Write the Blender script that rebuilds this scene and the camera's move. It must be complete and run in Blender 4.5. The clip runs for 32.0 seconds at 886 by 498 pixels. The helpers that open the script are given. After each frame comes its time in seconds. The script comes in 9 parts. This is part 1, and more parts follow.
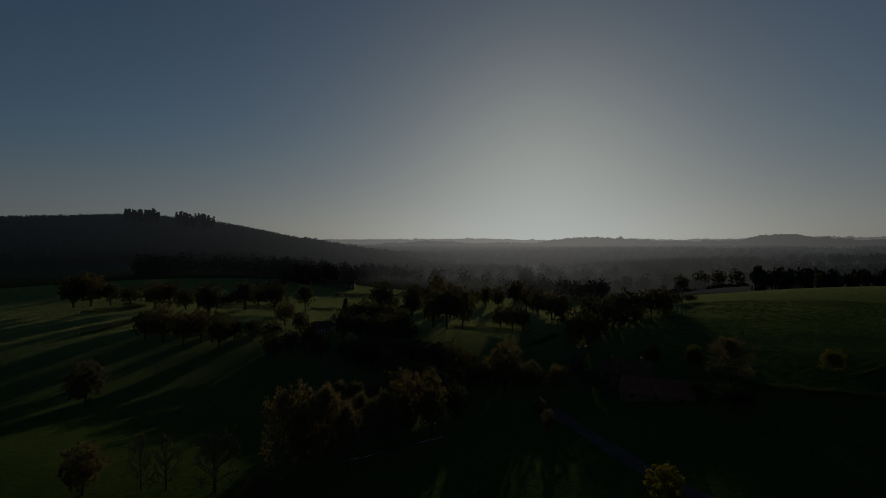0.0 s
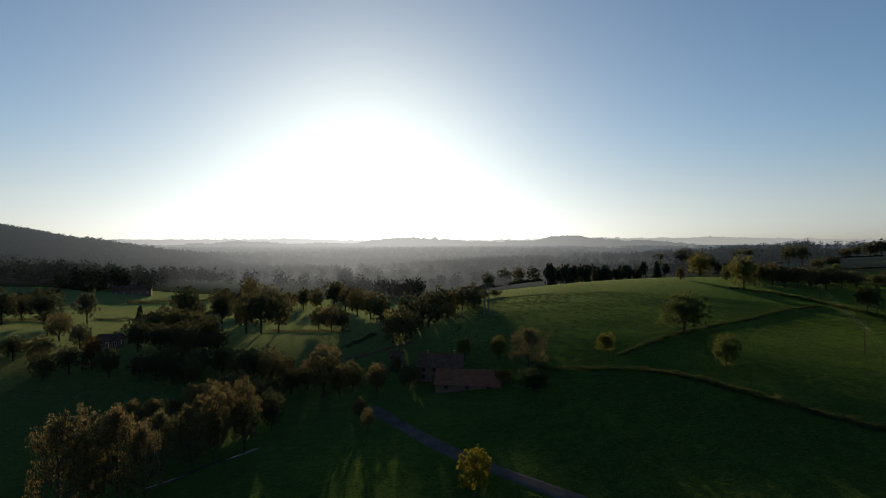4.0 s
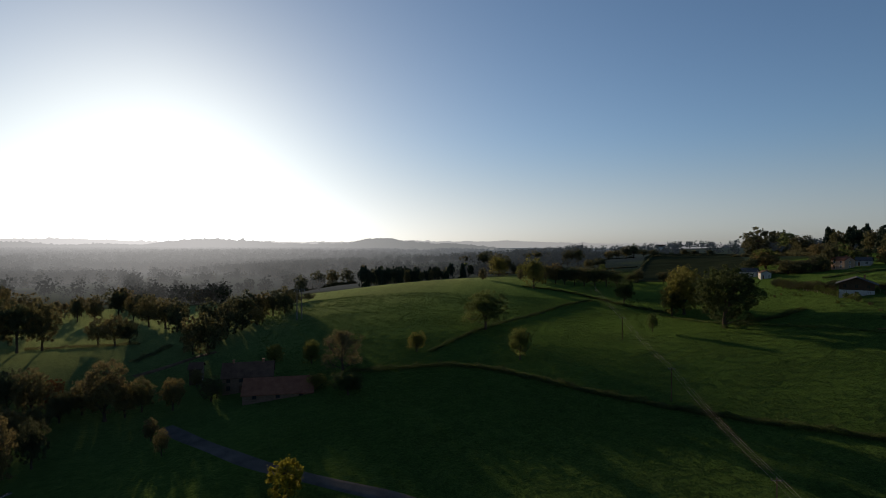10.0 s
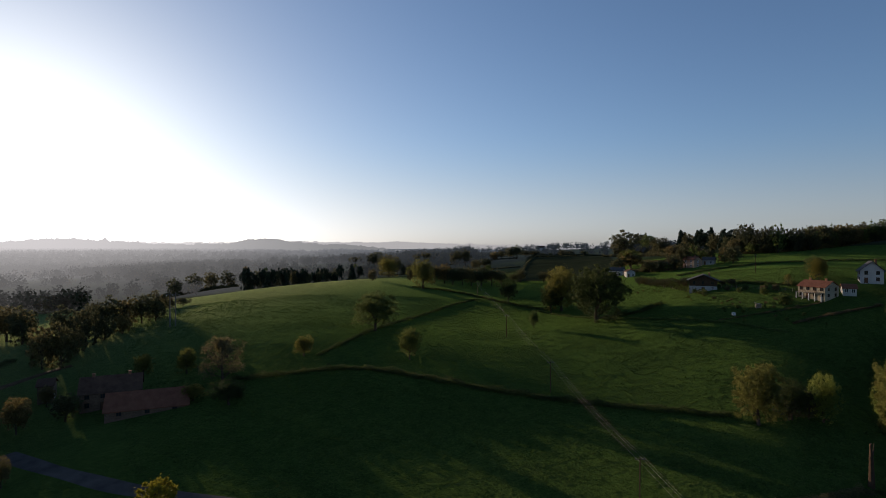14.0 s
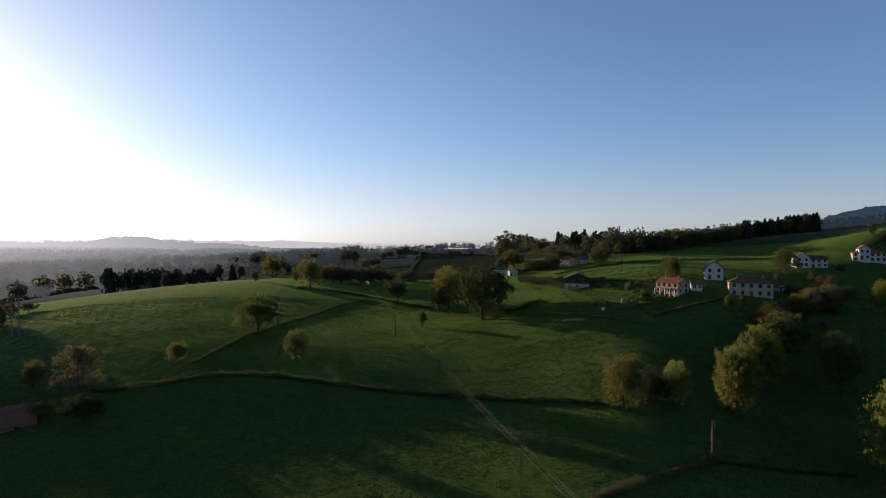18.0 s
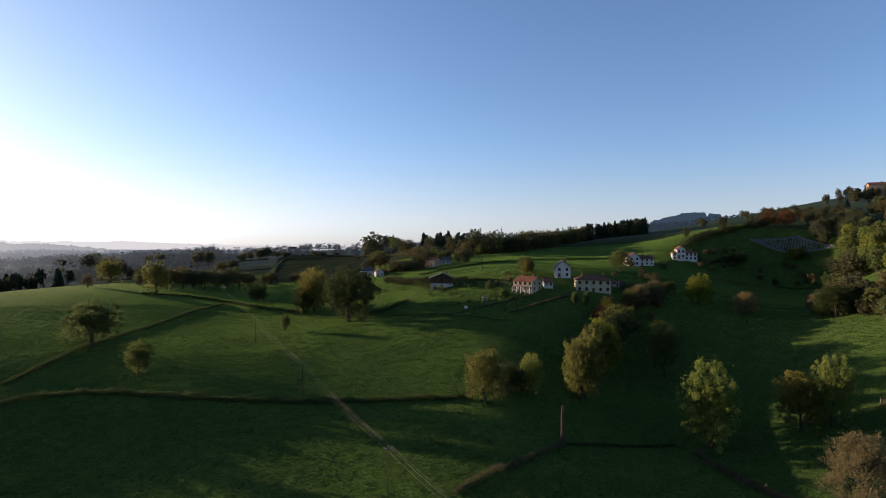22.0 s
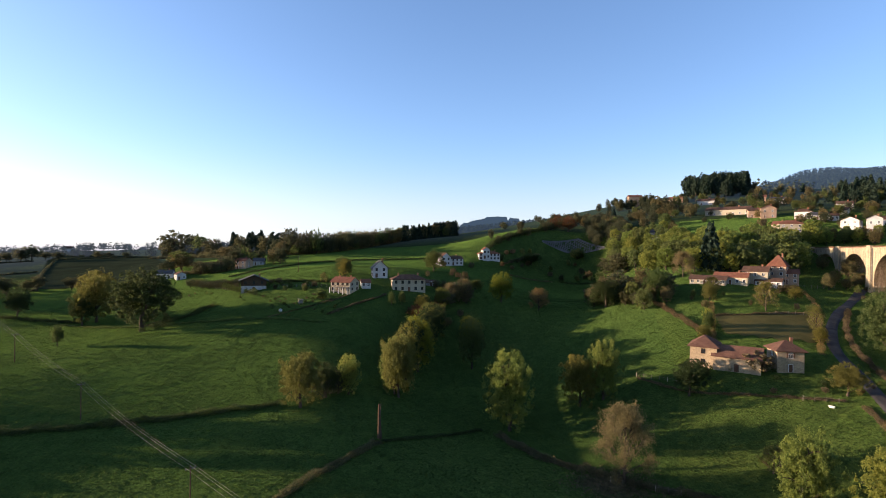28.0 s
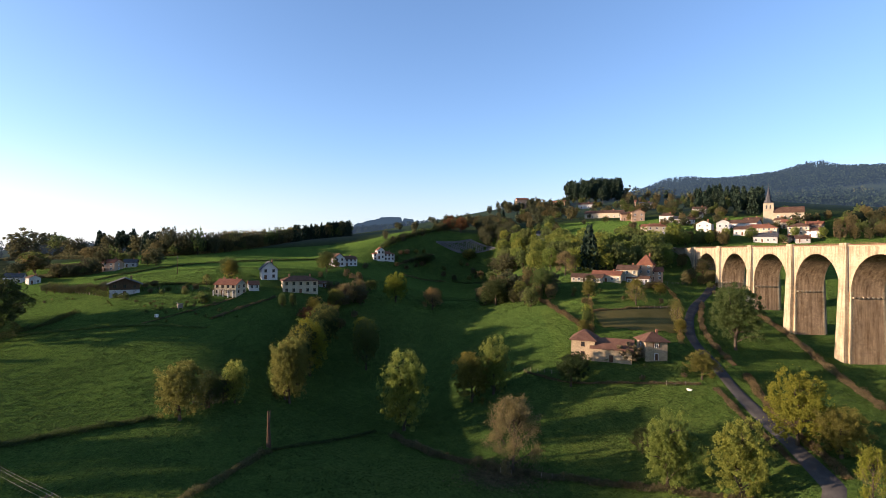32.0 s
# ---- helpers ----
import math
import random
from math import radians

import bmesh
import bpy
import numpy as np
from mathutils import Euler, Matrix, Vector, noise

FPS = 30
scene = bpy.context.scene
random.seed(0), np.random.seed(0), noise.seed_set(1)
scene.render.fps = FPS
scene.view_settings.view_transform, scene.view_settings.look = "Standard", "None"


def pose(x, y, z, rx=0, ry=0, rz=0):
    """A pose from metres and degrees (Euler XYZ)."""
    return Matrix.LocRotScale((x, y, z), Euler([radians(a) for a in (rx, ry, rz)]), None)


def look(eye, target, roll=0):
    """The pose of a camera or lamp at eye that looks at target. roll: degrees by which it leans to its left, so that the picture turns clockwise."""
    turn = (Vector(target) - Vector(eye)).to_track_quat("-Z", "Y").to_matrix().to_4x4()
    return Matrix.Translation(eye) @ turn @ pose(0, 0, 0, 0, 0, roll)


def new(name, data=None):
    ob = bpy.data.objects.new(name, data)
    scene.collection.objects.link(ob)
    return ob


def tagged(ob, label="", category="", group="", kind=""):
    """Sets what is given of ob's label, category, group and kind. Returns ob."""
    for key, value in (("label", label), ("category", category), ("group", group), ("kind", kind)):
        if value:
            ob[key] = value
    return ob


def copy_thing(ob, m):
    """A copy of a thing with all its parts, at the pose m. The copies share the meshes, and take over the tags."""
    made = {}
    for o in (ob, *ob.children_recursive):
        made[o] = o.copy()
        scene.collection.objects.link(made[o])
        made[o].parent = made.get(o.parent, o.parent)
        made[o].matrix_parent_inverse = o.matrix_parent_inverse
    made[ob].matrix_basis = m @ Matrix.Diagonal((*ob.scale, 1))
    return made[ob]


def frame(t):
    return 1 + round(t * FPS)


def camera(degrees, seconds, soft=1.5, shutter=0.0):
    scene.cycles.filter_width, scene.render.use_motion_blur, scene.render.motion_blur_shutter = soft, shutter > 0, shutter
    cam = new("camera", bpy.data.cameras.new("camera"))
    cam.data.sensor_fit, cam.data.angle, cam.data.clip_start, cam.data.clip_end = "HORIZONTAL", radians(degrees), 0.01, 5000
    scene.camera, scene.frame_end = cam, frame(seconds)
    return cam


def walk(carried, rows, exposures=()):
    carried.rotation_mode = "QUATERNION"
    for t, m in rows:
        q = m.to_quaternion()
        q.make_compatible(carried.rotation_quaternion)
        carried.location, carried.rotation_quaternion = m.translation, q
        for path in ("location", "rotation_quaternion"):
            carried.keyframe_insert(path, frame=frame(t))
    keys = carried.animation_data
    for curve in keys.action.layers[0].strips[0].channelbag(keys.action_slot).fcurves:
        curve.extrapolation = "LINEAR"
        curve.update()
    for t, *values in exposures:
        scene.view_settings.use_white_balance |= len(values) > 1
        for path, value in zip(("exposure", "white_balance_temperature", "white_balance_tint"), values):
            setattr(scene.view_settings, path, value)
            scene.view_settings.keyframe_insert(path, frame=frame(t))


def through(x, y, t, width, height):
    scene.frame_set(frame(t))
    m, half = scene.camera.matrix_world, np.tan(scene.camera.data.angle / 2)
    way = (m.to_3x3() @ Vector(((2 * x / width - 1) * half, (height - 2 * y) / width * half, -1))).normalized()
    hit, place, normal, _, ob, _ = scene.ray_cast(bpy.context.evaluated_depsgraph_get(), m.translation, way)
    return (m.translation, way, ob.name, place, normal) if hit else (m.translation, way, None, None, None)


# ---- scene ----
# A country valley seen from a hovering drone that turns on the spot, late on an autumn afternoon.
# x east, y ahead of the first view, z up; the valley floor is near z = 0 and the drone hovers at z = 50.
cam = camera(79.45, 32.0, soft=0.7)
EYE_Z = 50.0


def turned(t, heading, pitch, lean):
    """A row of the path: the drone stays in its place; heading is clockwise from the first view."""
    return t, pose(0, 0, EYE_Z, 90 + pitch, lean, -heading)


walk(cam, [
    turned(0, 0.00, -0.87, 0.23),
    turned(0.5, 1.27, -0.88, 0.20),
    turned(1, 3.76, -0.91, 0.18),
    turned(1.5, 6.74, -0.94, 0.16),
    turned(2, 9.51, -0.95, 0.20),
    turned(2.5, 11.23, -0.98, 0.17),
    turned(3, 13.35, -0.97, 0.16),
    turned(3.5, 16.20, -0.94, 0.14),
    turned(5.5, 28.31, -0.85, 0.09),
    turned(6, 30.90, -0.84, -0.23),
    turned(6.5, 32.82, -0.78, -0.24),
    turned(7, 33.63, -0.76, -0.27),
    turned(8, 34.55, -0.71, -0.33),
    turned(9, 36.51, -0.70, -0.32),
    turned(10, 39.03, -0.64, -0.26),
    turned(11, 42.10, -0.57, -0.30),
    turned(12, 44.87, -0.53, -0.24),
    turned(13, 48.14, -0.54, -0.36),
    turned(14, 50.83, -0.47, -0.36),
    turned(14.5, 52.69, -0.48, -0.40),
    turned(16.5, 58.63, -0.42, -0.40),
    turned(17, 60.31, -0.43, -0.50),
    turned(18, 62.68, -0.41, -0.65),
    turned(18.5, 63.14, -0.42, -0.71),
    turned(19, 63.58, -0.42, -0.72),
    turned(19.5, 65.19, -0.41, -0.76),
    turned(20, 67.60, -0.34, -0.68),
    turned(21, 72.66, -0.21, -0.67),
    turned(22, 76.96, -0.14, -0.62),
    turned(23, 81.01, -0.06, -0.61),
    turned(24, 85.86, -0.02, -0.68),
    turned(25, 89.28, 0.05, -0.77),
    turned(25.5, 90.70, 0.07, -0.80),
    turned(27.5, 95.43, 0.15, -0.79),
    turned(28, 96.36, 0.15, -0.76),
    turned(29, 98.42, 0.19, -0.77),
    turned(30, 101.74, 0.25, -0.77),
    turned(31, 105.29, 0.30, -0.73),
    turned(32, 107.67, 0.33, -0.70),
], exposures=[
    (0.0, -2.2, 6250, 16), (0.3, -1.2, 6250, 16), (0.6, -0.5, 6250, 16), (0.9, 0.02, 6250, 16), (8.0, -0.1, 6200, 18), (13.0, 0.08, 6150, 23),
    (17.0, 0.5, 6080, 26), (19.0, 0.65, 6080, 27), (23.0, 1.05, 6100, 27), (25.0, 1.3, 6150, 27), (32.0, 1.55, 6150, 27),
])

# ---- light: a low sun and a clear, dusty sky ----
SUN_AZ, SUN_EL = 11.0, 6.8
world = bpy.data.worlds.new("sky")
scene.world = world
world.use_nodes = True
wn = world.node_tree.nodes
sky = wn.new("ShaderNodeTexSky")
sky.sky_type = "NISHITA"
sky.sun_disc = False
sky.sun_elevation = radians(SUN_EL)
sky.sun_rotation = radians(SUN_AZ)
sky.altitude = 300
sky.air_density = 0.78
sky.dust_density = 0.85
sky.ozone_density = 1.4
wl = world.node_tree.links


def sky_math(op, a, b):
    """One step of arithmetic on the sky's colour."""
    m = wn.new("ShaderNodeVectorMath")
    m.operation = op
    for sock, val in zip(m.inputs, (a, b)):
        if isinstance(val, tuple):
            sock.default_value = val
        else:
            wl.new(val, sock)
    return m.outputs["Vector"]


# dusty air spreads the glare round the sun: its brightest part is flatter than in clean air
glare = sky_math("ADD", sky_math("MULTIPLY", sky.outputs["Color"], (0.05, 0.05, 0.05)), (1.0, 1.0, 1.0))
air = sky_math("DIVIDE", sky_math("MULTIPLY", sky.outputs["Color"], (0.86, 1.03, 1.11)), glare)
# and a grey, milky band of dust lies along the horizon
wsep = wn.new("ShaderNodeSeparateXYZ")
wl.new(wn.new("ShaderNodeTexCoord").outputs["Generated"], wsep.inputs[0])
low = wn.new("ShaderNodeMapRange")
low.interpolation_type = "SMOOTHERSTEP"
for k, v in (("From Min", -0.02), ("From Max", 0.22), ("To Min", 0.62), ("To Max", 0.0)):
    low.inputs[k].default_value = v
wl.new(wsep.outputs["Z"], low.inputs["Value"])
grey = wn.new("ShaderNodeRGBToBW")
wl.new(air, grey.inputs[0])
milk = wn.new("ShaderNodeMix")
milk.data_type = "RGBA"
wl.new(low.outputs[0], milk.inputs[0])
wl.new(air, milk.inputs[6])
wl.new(sky_math("MULTIPLY", grey.outputs[0], (0.95, 1.0, 0.99)), milk.inputs[7])
wn["Background"].inputs["Strength"].default_value = 0.13
wl.new(milk.outputs[2], wn["Background"].inputs["Color"])

sun_way = Vector((math.sin(radians(SUN_AZ)) * math.cos(radians(SUN_EL)), math.cos(radians(SUN_AZ)) * math.cos(radians(SUN_EL)), math.sin(radians(SUN_EL))))
sun_data = bpy.data.lights.new("sun", "SUN")
sun_data.energy = 4.9
sun_data.angle = radians(0.6)
sun_data.color = (1.0, 0.78, 0.49)
sun = new("sun", sun_data)
sun.matrix_world = look(sun_way * 400, (0, 0, 0))

# ---- materials ----
def nodes_of(name):
    m = bpy.data.materials.new(name)
    m.use_nodes = True
    return m, m.node_tree.nodes, m.node_tree.links, m.node_tree.nodes["Principled BSDF"]


def noise_node(n, l, scale, detail=4.0, rough=0.6, vector=None):
    t = n.new("ShaderNodeTexNoise")
    t.inputs["Scale"].default_value = scale
    t.inputs["Detail"].default_value = detail
    t.inputs["Roughness"].default_value = rough
    if vector is not None:
        l.new(vector, t.inputs["Vector"])
    return t


def ramp_node(n, l, fac, stops):
    r = n.new("ShaderNodeValToRGB")
    e = r.color_ramp.elements
    while len(e) < len(stops):
        e.new(0.5)
    for k, (p, c) in enumerate(stops):
        e[k].position = p
        e[k].color = (*c, 1)
    l.new(fac, r.inputs["Fac"])
    return r


def mix_node(n, l, fac, a, b, blend="MIX"):
    m = n.new("ShaderNodeMix")
    m.data_type = "RGBA"
    m.blend_type = blend
    for sock, val in ((m.inputs[0], fac), (m.inputs[6], a), (m.inputs[7], b)):
        if isinstance(val, (int, float)):
            sock.default_value = val
        elif isinstance(val, tuple):
            sock.default_value = (*val, 1)
        else:
            l.new(val, sock)
    return m.outputs[2]


def bump_node(n, l, height, strength, distance, out):
    b = n.new("ShaderNodeBump")
    b.inputs["Strength"].default_value = strength
    b.inputs["Distance"].default_value = distance
    l.new(height, b.inputs["Height"])
    l.new(b.outputs["Normal"], out.inputs["Normal"])


def rough_mat(name, dark, light, scale=0.6, fine=6.0, rough=0.9, bump=0.3, spec=0.05, metal=0.0, distance=0.05):
    """A weathered solid surface: stains at one scale, grain at another, fine relief."""
    m, n, l, out = nodes_of(name)
    tc = n.new("ShaderNodeTexCoord").outputs["Object"]
    big = noise_node(n, l, scale, 5, 0.6, tc)
    small = noise_node(n, l, fine, 3, 0.7, tc)
    c1 = ramp_node(n, l, big.outputs["Fac"], [(0.3, dark), (0.7, light)]).outputs["Color"]
    c2 = ramp_node(n, l, small.outputs["Fac"], [(0.3, (0.72, 0.72, 0.72)), (0.75, (1.12, 1.1, 1.06))]).outputs["Color"]
    info = n.new("ShaderNodeObjectInfo")
    c3 = ramp_node(n, l, info.outputs["Random"], [(0.0, (0.88, 0.88, 0.88)), (1.0, (1.08, 1.06, 1.04))]).outputs["Color"]
    col = mix_node(n, l, 1.0, mix_node(n, l, 1.0, c1, c2, "MULTIPLY"), c3, "MULTIPLY")
    l.new(col, out.inputs["Base Color"])
    out.inputs["Roughness"].default_value = rough
    out.inputs["Metallic"].default_value = metal
    out.inputs["Specular IOR Level"].default_value = spec
    bump_node(n, l, small.outputs["Fac"], bump, distance, out)
    return m


def leaf_mat(name, dark, light, through=0.48, air=0.0):
    """Leaves: hue varies from tree to tree and from clump to clump, and some light comes through."""
    m, n, l, out = nodes_of(name)
    geo = n.new("ShaderNodeNewGeometry")
    info = n.new("ShaderNodeObjectInfo")
    tc = n.new("ShaderNodeTexCoord").outputs["Object"]
    big = noise_node(n, l, 0.55, 3, 0.6, tc)
    isl = ramp_node(n, l, geo.outputs["Random Per Island"], [(0.0, (0.6, 0.62, 0.6)), (1.0, (1.25, 1.2, 1.1))]).outputs["Color"]
    base = ramp_node(n, l, big.outputs["Fac"], [(0.33, dark), (0.68, light)]).outputs["Color"]
    tree_tint = ramp_node(n, l, info.outputs["Random"], [(0.0, (0.8, 0.9, 0.85)), (0.5, (1, 1, 1)), (1.0, (1.12, 1.03, 0.85))]).outputs["Color"]
    col = mix_node(n, l, 1.0, mix_node(n, l, 1.0, base, isl, "MULTIPLY"), tree_tint, "MULTIPLY")
    l.new(col, out.inputs["Base Color"])
    out.inputs["Roughness"].default_value = 0.8
    out.inputs["Specular IOR Level"].default_value = 0.12
    tr = n.new("ShaderNodeBsdfTranslucent")
    l.new(col, tr.inputs["Color"])
    mx = n.new("ShaderNodeMixShader")
    mx.inputs["Fac"].default_value = through
    l.new(out.outputs["BSDF"], mx.inputs[1])
    l.new(tr.outputs["BSDF"], mx.inputs[2])
    l.new(mx.outputs["Shader"], n["Material Output"].inputs["Surface"])
    if air:
        out.inputs["Specular IOR Level"].default_value = 0.0
        painted_haze(n, l, out, air)
    return m


def painted_haze(n, l, out, clear):
    """The far backdrop: bright dusty air before the land, painted on as a glow that grows with distance, most of all
    towards the sun.
    clear: scale of that painted glow, less for the side away from the sun."""
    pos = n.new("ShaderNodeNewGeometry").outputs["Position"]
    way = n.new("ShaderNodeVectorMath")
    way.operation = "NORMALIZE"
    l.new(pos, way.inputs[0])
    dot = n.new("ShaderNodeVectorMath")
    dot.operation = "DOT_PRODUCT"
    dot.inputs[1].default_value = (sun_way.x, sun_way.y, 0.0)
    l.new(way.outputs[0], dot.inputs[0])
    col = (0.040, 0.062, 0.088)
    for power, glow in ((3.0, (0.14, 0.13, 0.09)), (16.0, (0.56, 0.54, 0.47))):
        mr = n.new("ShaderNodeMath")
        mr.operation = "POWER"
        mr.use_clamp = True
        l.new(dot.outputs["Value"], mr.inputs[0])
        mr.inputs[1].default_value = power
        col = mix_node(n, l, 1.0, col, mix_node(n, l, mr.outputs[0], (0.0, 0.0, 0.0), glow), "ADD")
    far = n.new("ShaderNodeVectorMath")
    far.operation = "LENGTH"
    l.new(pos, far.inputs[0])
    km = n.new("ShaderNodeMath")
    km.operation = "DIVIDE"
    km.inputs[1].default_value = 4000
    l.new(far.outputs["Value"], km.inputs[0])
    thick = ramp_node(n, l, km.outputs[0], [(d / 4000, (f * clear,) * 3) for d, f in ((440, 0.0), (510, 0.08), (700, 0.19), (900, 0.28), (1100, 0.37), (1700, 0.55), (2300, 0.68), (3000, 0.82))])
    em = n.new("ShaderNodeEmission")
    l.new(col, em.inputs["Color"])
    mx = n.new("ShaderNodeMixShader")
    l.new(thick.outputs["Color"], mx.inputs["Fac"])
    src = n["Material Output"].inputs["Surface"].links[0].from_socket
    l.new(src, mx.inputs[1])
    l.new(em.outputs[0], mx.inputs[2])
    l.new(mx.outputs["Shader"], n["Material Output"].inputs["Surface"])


def grass_mat(name="pasture_grass", air=0.0):
    """Grazed autumn pasture: field-to-field tone, worn and mossy patches, tussocks."""
    m, n, l, out = nodes_of(name)
    pos = n.new("ShaderNodeNewGeometry").outputs["Position"]
    field = n.new("ShaderNodeTexVoronoi")
    field.inputs["Scale"].default_value = 0.0075
    l.new(pos, field.inputs["Vector"])
    sep = n.new("ShaderNodeSeparateColor")
    l.new(field.outputs["Color"], sep.inputs["Color"])
    wide = noise_node(n, l, 0.012, 5, 0.6, pos)
    mid = noise_node(n, l, 0.16, 5, 0.65, pos)
    tuft = noise_node(n, l, 1.3, 6, 0.8, pos)
    rows = noise_node(n, l, 0.45, 3, 0.6, pos)
    c = ramp_node(n, l, wide.outputs["Fac"], [(0.3, (0.0220, 0.0350, 0.0118)), (0.55, (0.0318, 0.0490, 0.0152)), (0.75, (0.0458, 0.0600, 0.0194))]).outputs["Color"]
    tone = ramp_node(n, l, sep.outputs["Red"], [(0.0, (0.8, 0.85, 0.85)), (0.6, (1.05, 1.05, 1.0)), (1.0, (1.25, 1.12, 0.95))]).outputs["Color"]
    c = mix_node(n, l, 1.0, c, tone, "MULTIPLY")
    patch = ramp_node(n, l, mid.outputs["Fac"], [(0.3, (0.72, 0.78, 0.8)), (0.7, (1.25, 1.18, 1.1))]).outputs["Color"]
    c = mix_node(n, l, 1.0, c, patch, "MULTIPLY")
    tus = ramp_node(n, l, tuft.outputs["Fac"], [(0.36, (0.45, 0.52, 0.5)), (0.64, (1.55, 1.45, 1.25))]).outputs["Color"]
    c = mix_node(n, l, 1.0, c, tus, "MULTIPLY")
    worn = ramp_node(n, l, rows.outputs["Fac"], [(0.35, (0.75, 0.8, 0.78)), (0.65, (1.25, 1.2, 1.15))]).outputs["Color"]
    c = mix_node(n, l, 1.0, c, worn, "MULTIPLY")
    l.new(c, out.inputs["Base Color"])
    out.inputs["Roughness"].default_value = 0.9
    out.inputs["Specular IOR Level"].default_value = 0.0
    # more and greyer sheen towards the valley, painting in the bright haze over its fields
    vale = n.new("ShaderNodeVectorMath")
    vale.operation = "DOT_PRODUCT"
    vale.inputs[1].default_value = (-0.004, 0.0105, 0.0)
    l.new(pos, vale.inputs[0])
    veil_mask = n.new("ShaderNodeMapRange")
    veil_mask.inputs["From Min"].default_value = 1.0
    veil_mask.inputs["From Max"].default_value = 3.0
    l.new(vale.outputs["Value"], veil_mask.inputs["Value"])
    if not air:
        l.new(ramp_node(n, l, veil_mask.outputs["Result"], [(0.0, (0.125,) * 3), (1.0, (0.34,) * 3)]).outputs["Color"], out.inputs["Sheen Weight"])
        l.new(ramp_node(n, l, veil_mask.outputs["Result"], [(0.0, (0.46, 0.86, 0.16)), (0.6, (0.60, 0.73, 0.30))]).outputs["Color"], out.inputs["Sheen Tint"])
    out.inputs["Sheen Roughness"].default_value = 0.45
    bump_node(n, l, tuft.outputs["Fac"], 0.85, 0.55, out)
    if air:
        painted_haze(n, l, out, air)
    return m


def stone_mat(name, dark, light, joint, course=0.45, rough=0.92, relief=0.08, streaks=0.0):
    """Coursed masonry: blocks by a brick pattern over the wall's own run and height, with stains and streaks."""
    m, n, l, out = nodes_of(name)
    tc = n.new("ShaderNodeTexCoord").outputs["Object"]
    sx = n.new("ShaderNodeSeparateXYZ")
    l.new(tc, sx.inputs[0])
    add = n.new("ShaderNodeMath")
    add.operation = "ADD"
    l.new(sx.outputs["X"], add.inputs[0])
    l.new(sx.outputs["Y"], add.inputs[1])
    cb = n.new("ShaderNodeCombineXYZ")
    l.new(add.outputs[0], cb.inputs["X"])
    l.new(sx.outputs["Z"], cb.inputs["Y"])
    br = n.new("ShaderNodeTexBrick")
    br.inputs["Scale"].default_value = 1.0
    br.inputs["Brick Width"].default_value = course * 2
    br.inputs["Row Height"].default_value = course
    br.inputs["Mortar Size"].default_value = 0.035
    br.inputs["Color1"].default_value = (*dark, 1)
    br.inputs["Color2"].default_value = (*light, 1)
    br.inputs["Mortar"].default_value = (*joint, 1)
    l.new(cb.outputs[0], br.inputs["Vector"])
    big = noise_node(n, l, 0.22, 5, 0.65, tc)
    grain = noise_node(n, l, 3.0, 4, 0.7, tc)
    st = ramp_node(n, l, big.outputs["Fac"], [(0.3, (0.7, 0.68, 0.66)), (0.7, (1.12, 1.08, 1.0))]).outputs["Color"]
    gr = ramp_node(n, l, grain.outputs["Fac"], [(0.3, (0.75, 0.75, 0.75)), (0.7, (1.15, 1.13, 1.1))]).outputs["Color"]
    c = mix_node(n, l, 1.0, mix_node(n, l, 1.0, br.outputs["Color"], st, "MULTIPLY"), gr, "MULTIPLY")
    if streaks:
        # rain streaks down the wall, and pale patches of lime
        flat = n.new("ShaderNodeVectorMath")
        flat.operation = "MULTIPLY"
        flat.inputs[1].default_value = (1.0, 1.0, 0.07)
        l.new(tc, flat.inputs[0])
        run = noise_node(n, l, 1.1, 5, 0.7, flat.outputs[0])
        rs = ramp_node(n, l, run.outputs["Fac"], [(0.34, (0.52, 0.47, 0.42)), (0.52, (1, 1, 1)), (0.68, (1.30, 1.32, 1.34))]).outputs["Color"]
        c = mix_node(n, l, streaks, c, mix_node(n, l, 1.0, c, rs, "MULTIPLY"))
    l.new(c, out.inputs["Base Color"])
    out.inputs["Roughness"].default_value = rough
    out.inputs["Specular IOR Level"].default_value = 0.15
    bump_node(n, l, grain.outputs["Fac"], 0.6, relief, out)
    return m


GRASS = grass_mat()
# grass with haze painted in as emission, for land beyond 440 m
HAZED_FIELDS = grass_mat("hazed_fields", 1.0)
ASPHALT = rough_mat("asphalt", (0.055, 0.052, 0.050), (0.100, 0.094, 0.088), 0.25, 5, 0.9, 0.2, 0.0)
# ploughed ground darkened so that its colour carries the slope's shade
SHADE_SOIL = rough_mat("shade_dark_soil", (0.019, 0.026, 0.015), (0.036, 0.046, 0.025), 0.05, 0.9, 0.95, 0.6, 0.0)
DRY_GRASS = rough_mat("dry_grass", (0.075, 0.070, 0.025), (0.115, 0.100, 0.038), 0.12, 2.0, 0.95, 0.8, 0.0)
EARTH = rough_mat("earth", (0.05, 0.035, 0.02), (0.12, 0.085, 0.05), 0.5, 4, 0.95, 0.6)
WATER = rough_mat("river_water", (0.015, 0.02, 0.02), (0.03, 0.035, 0.03), 0.4, 2.0, 0.14, 0.4, 0.5)
FACING = stone_mat("viaduct_facing", (0.315, 0.265, 0.185), (0.385, 0.33, 0.235), (0.29, 0.245, 0.17), 0.5, streaks=0.8)
RUBBLE = stone_mat("viaduct_rubble", (0.28, 0.195, 0.115), (0.41, 0.295, 0.18), (0.23, 0.16, 0.10), 0.32, 0.92, 0.3, streaks=1.0)
PARAPET = rough_mat("rusty_rail", (0.10, 0.055, 0.035), (0.17, 0.10, 0.06), 1.5, 9, 0.8, 0.2)
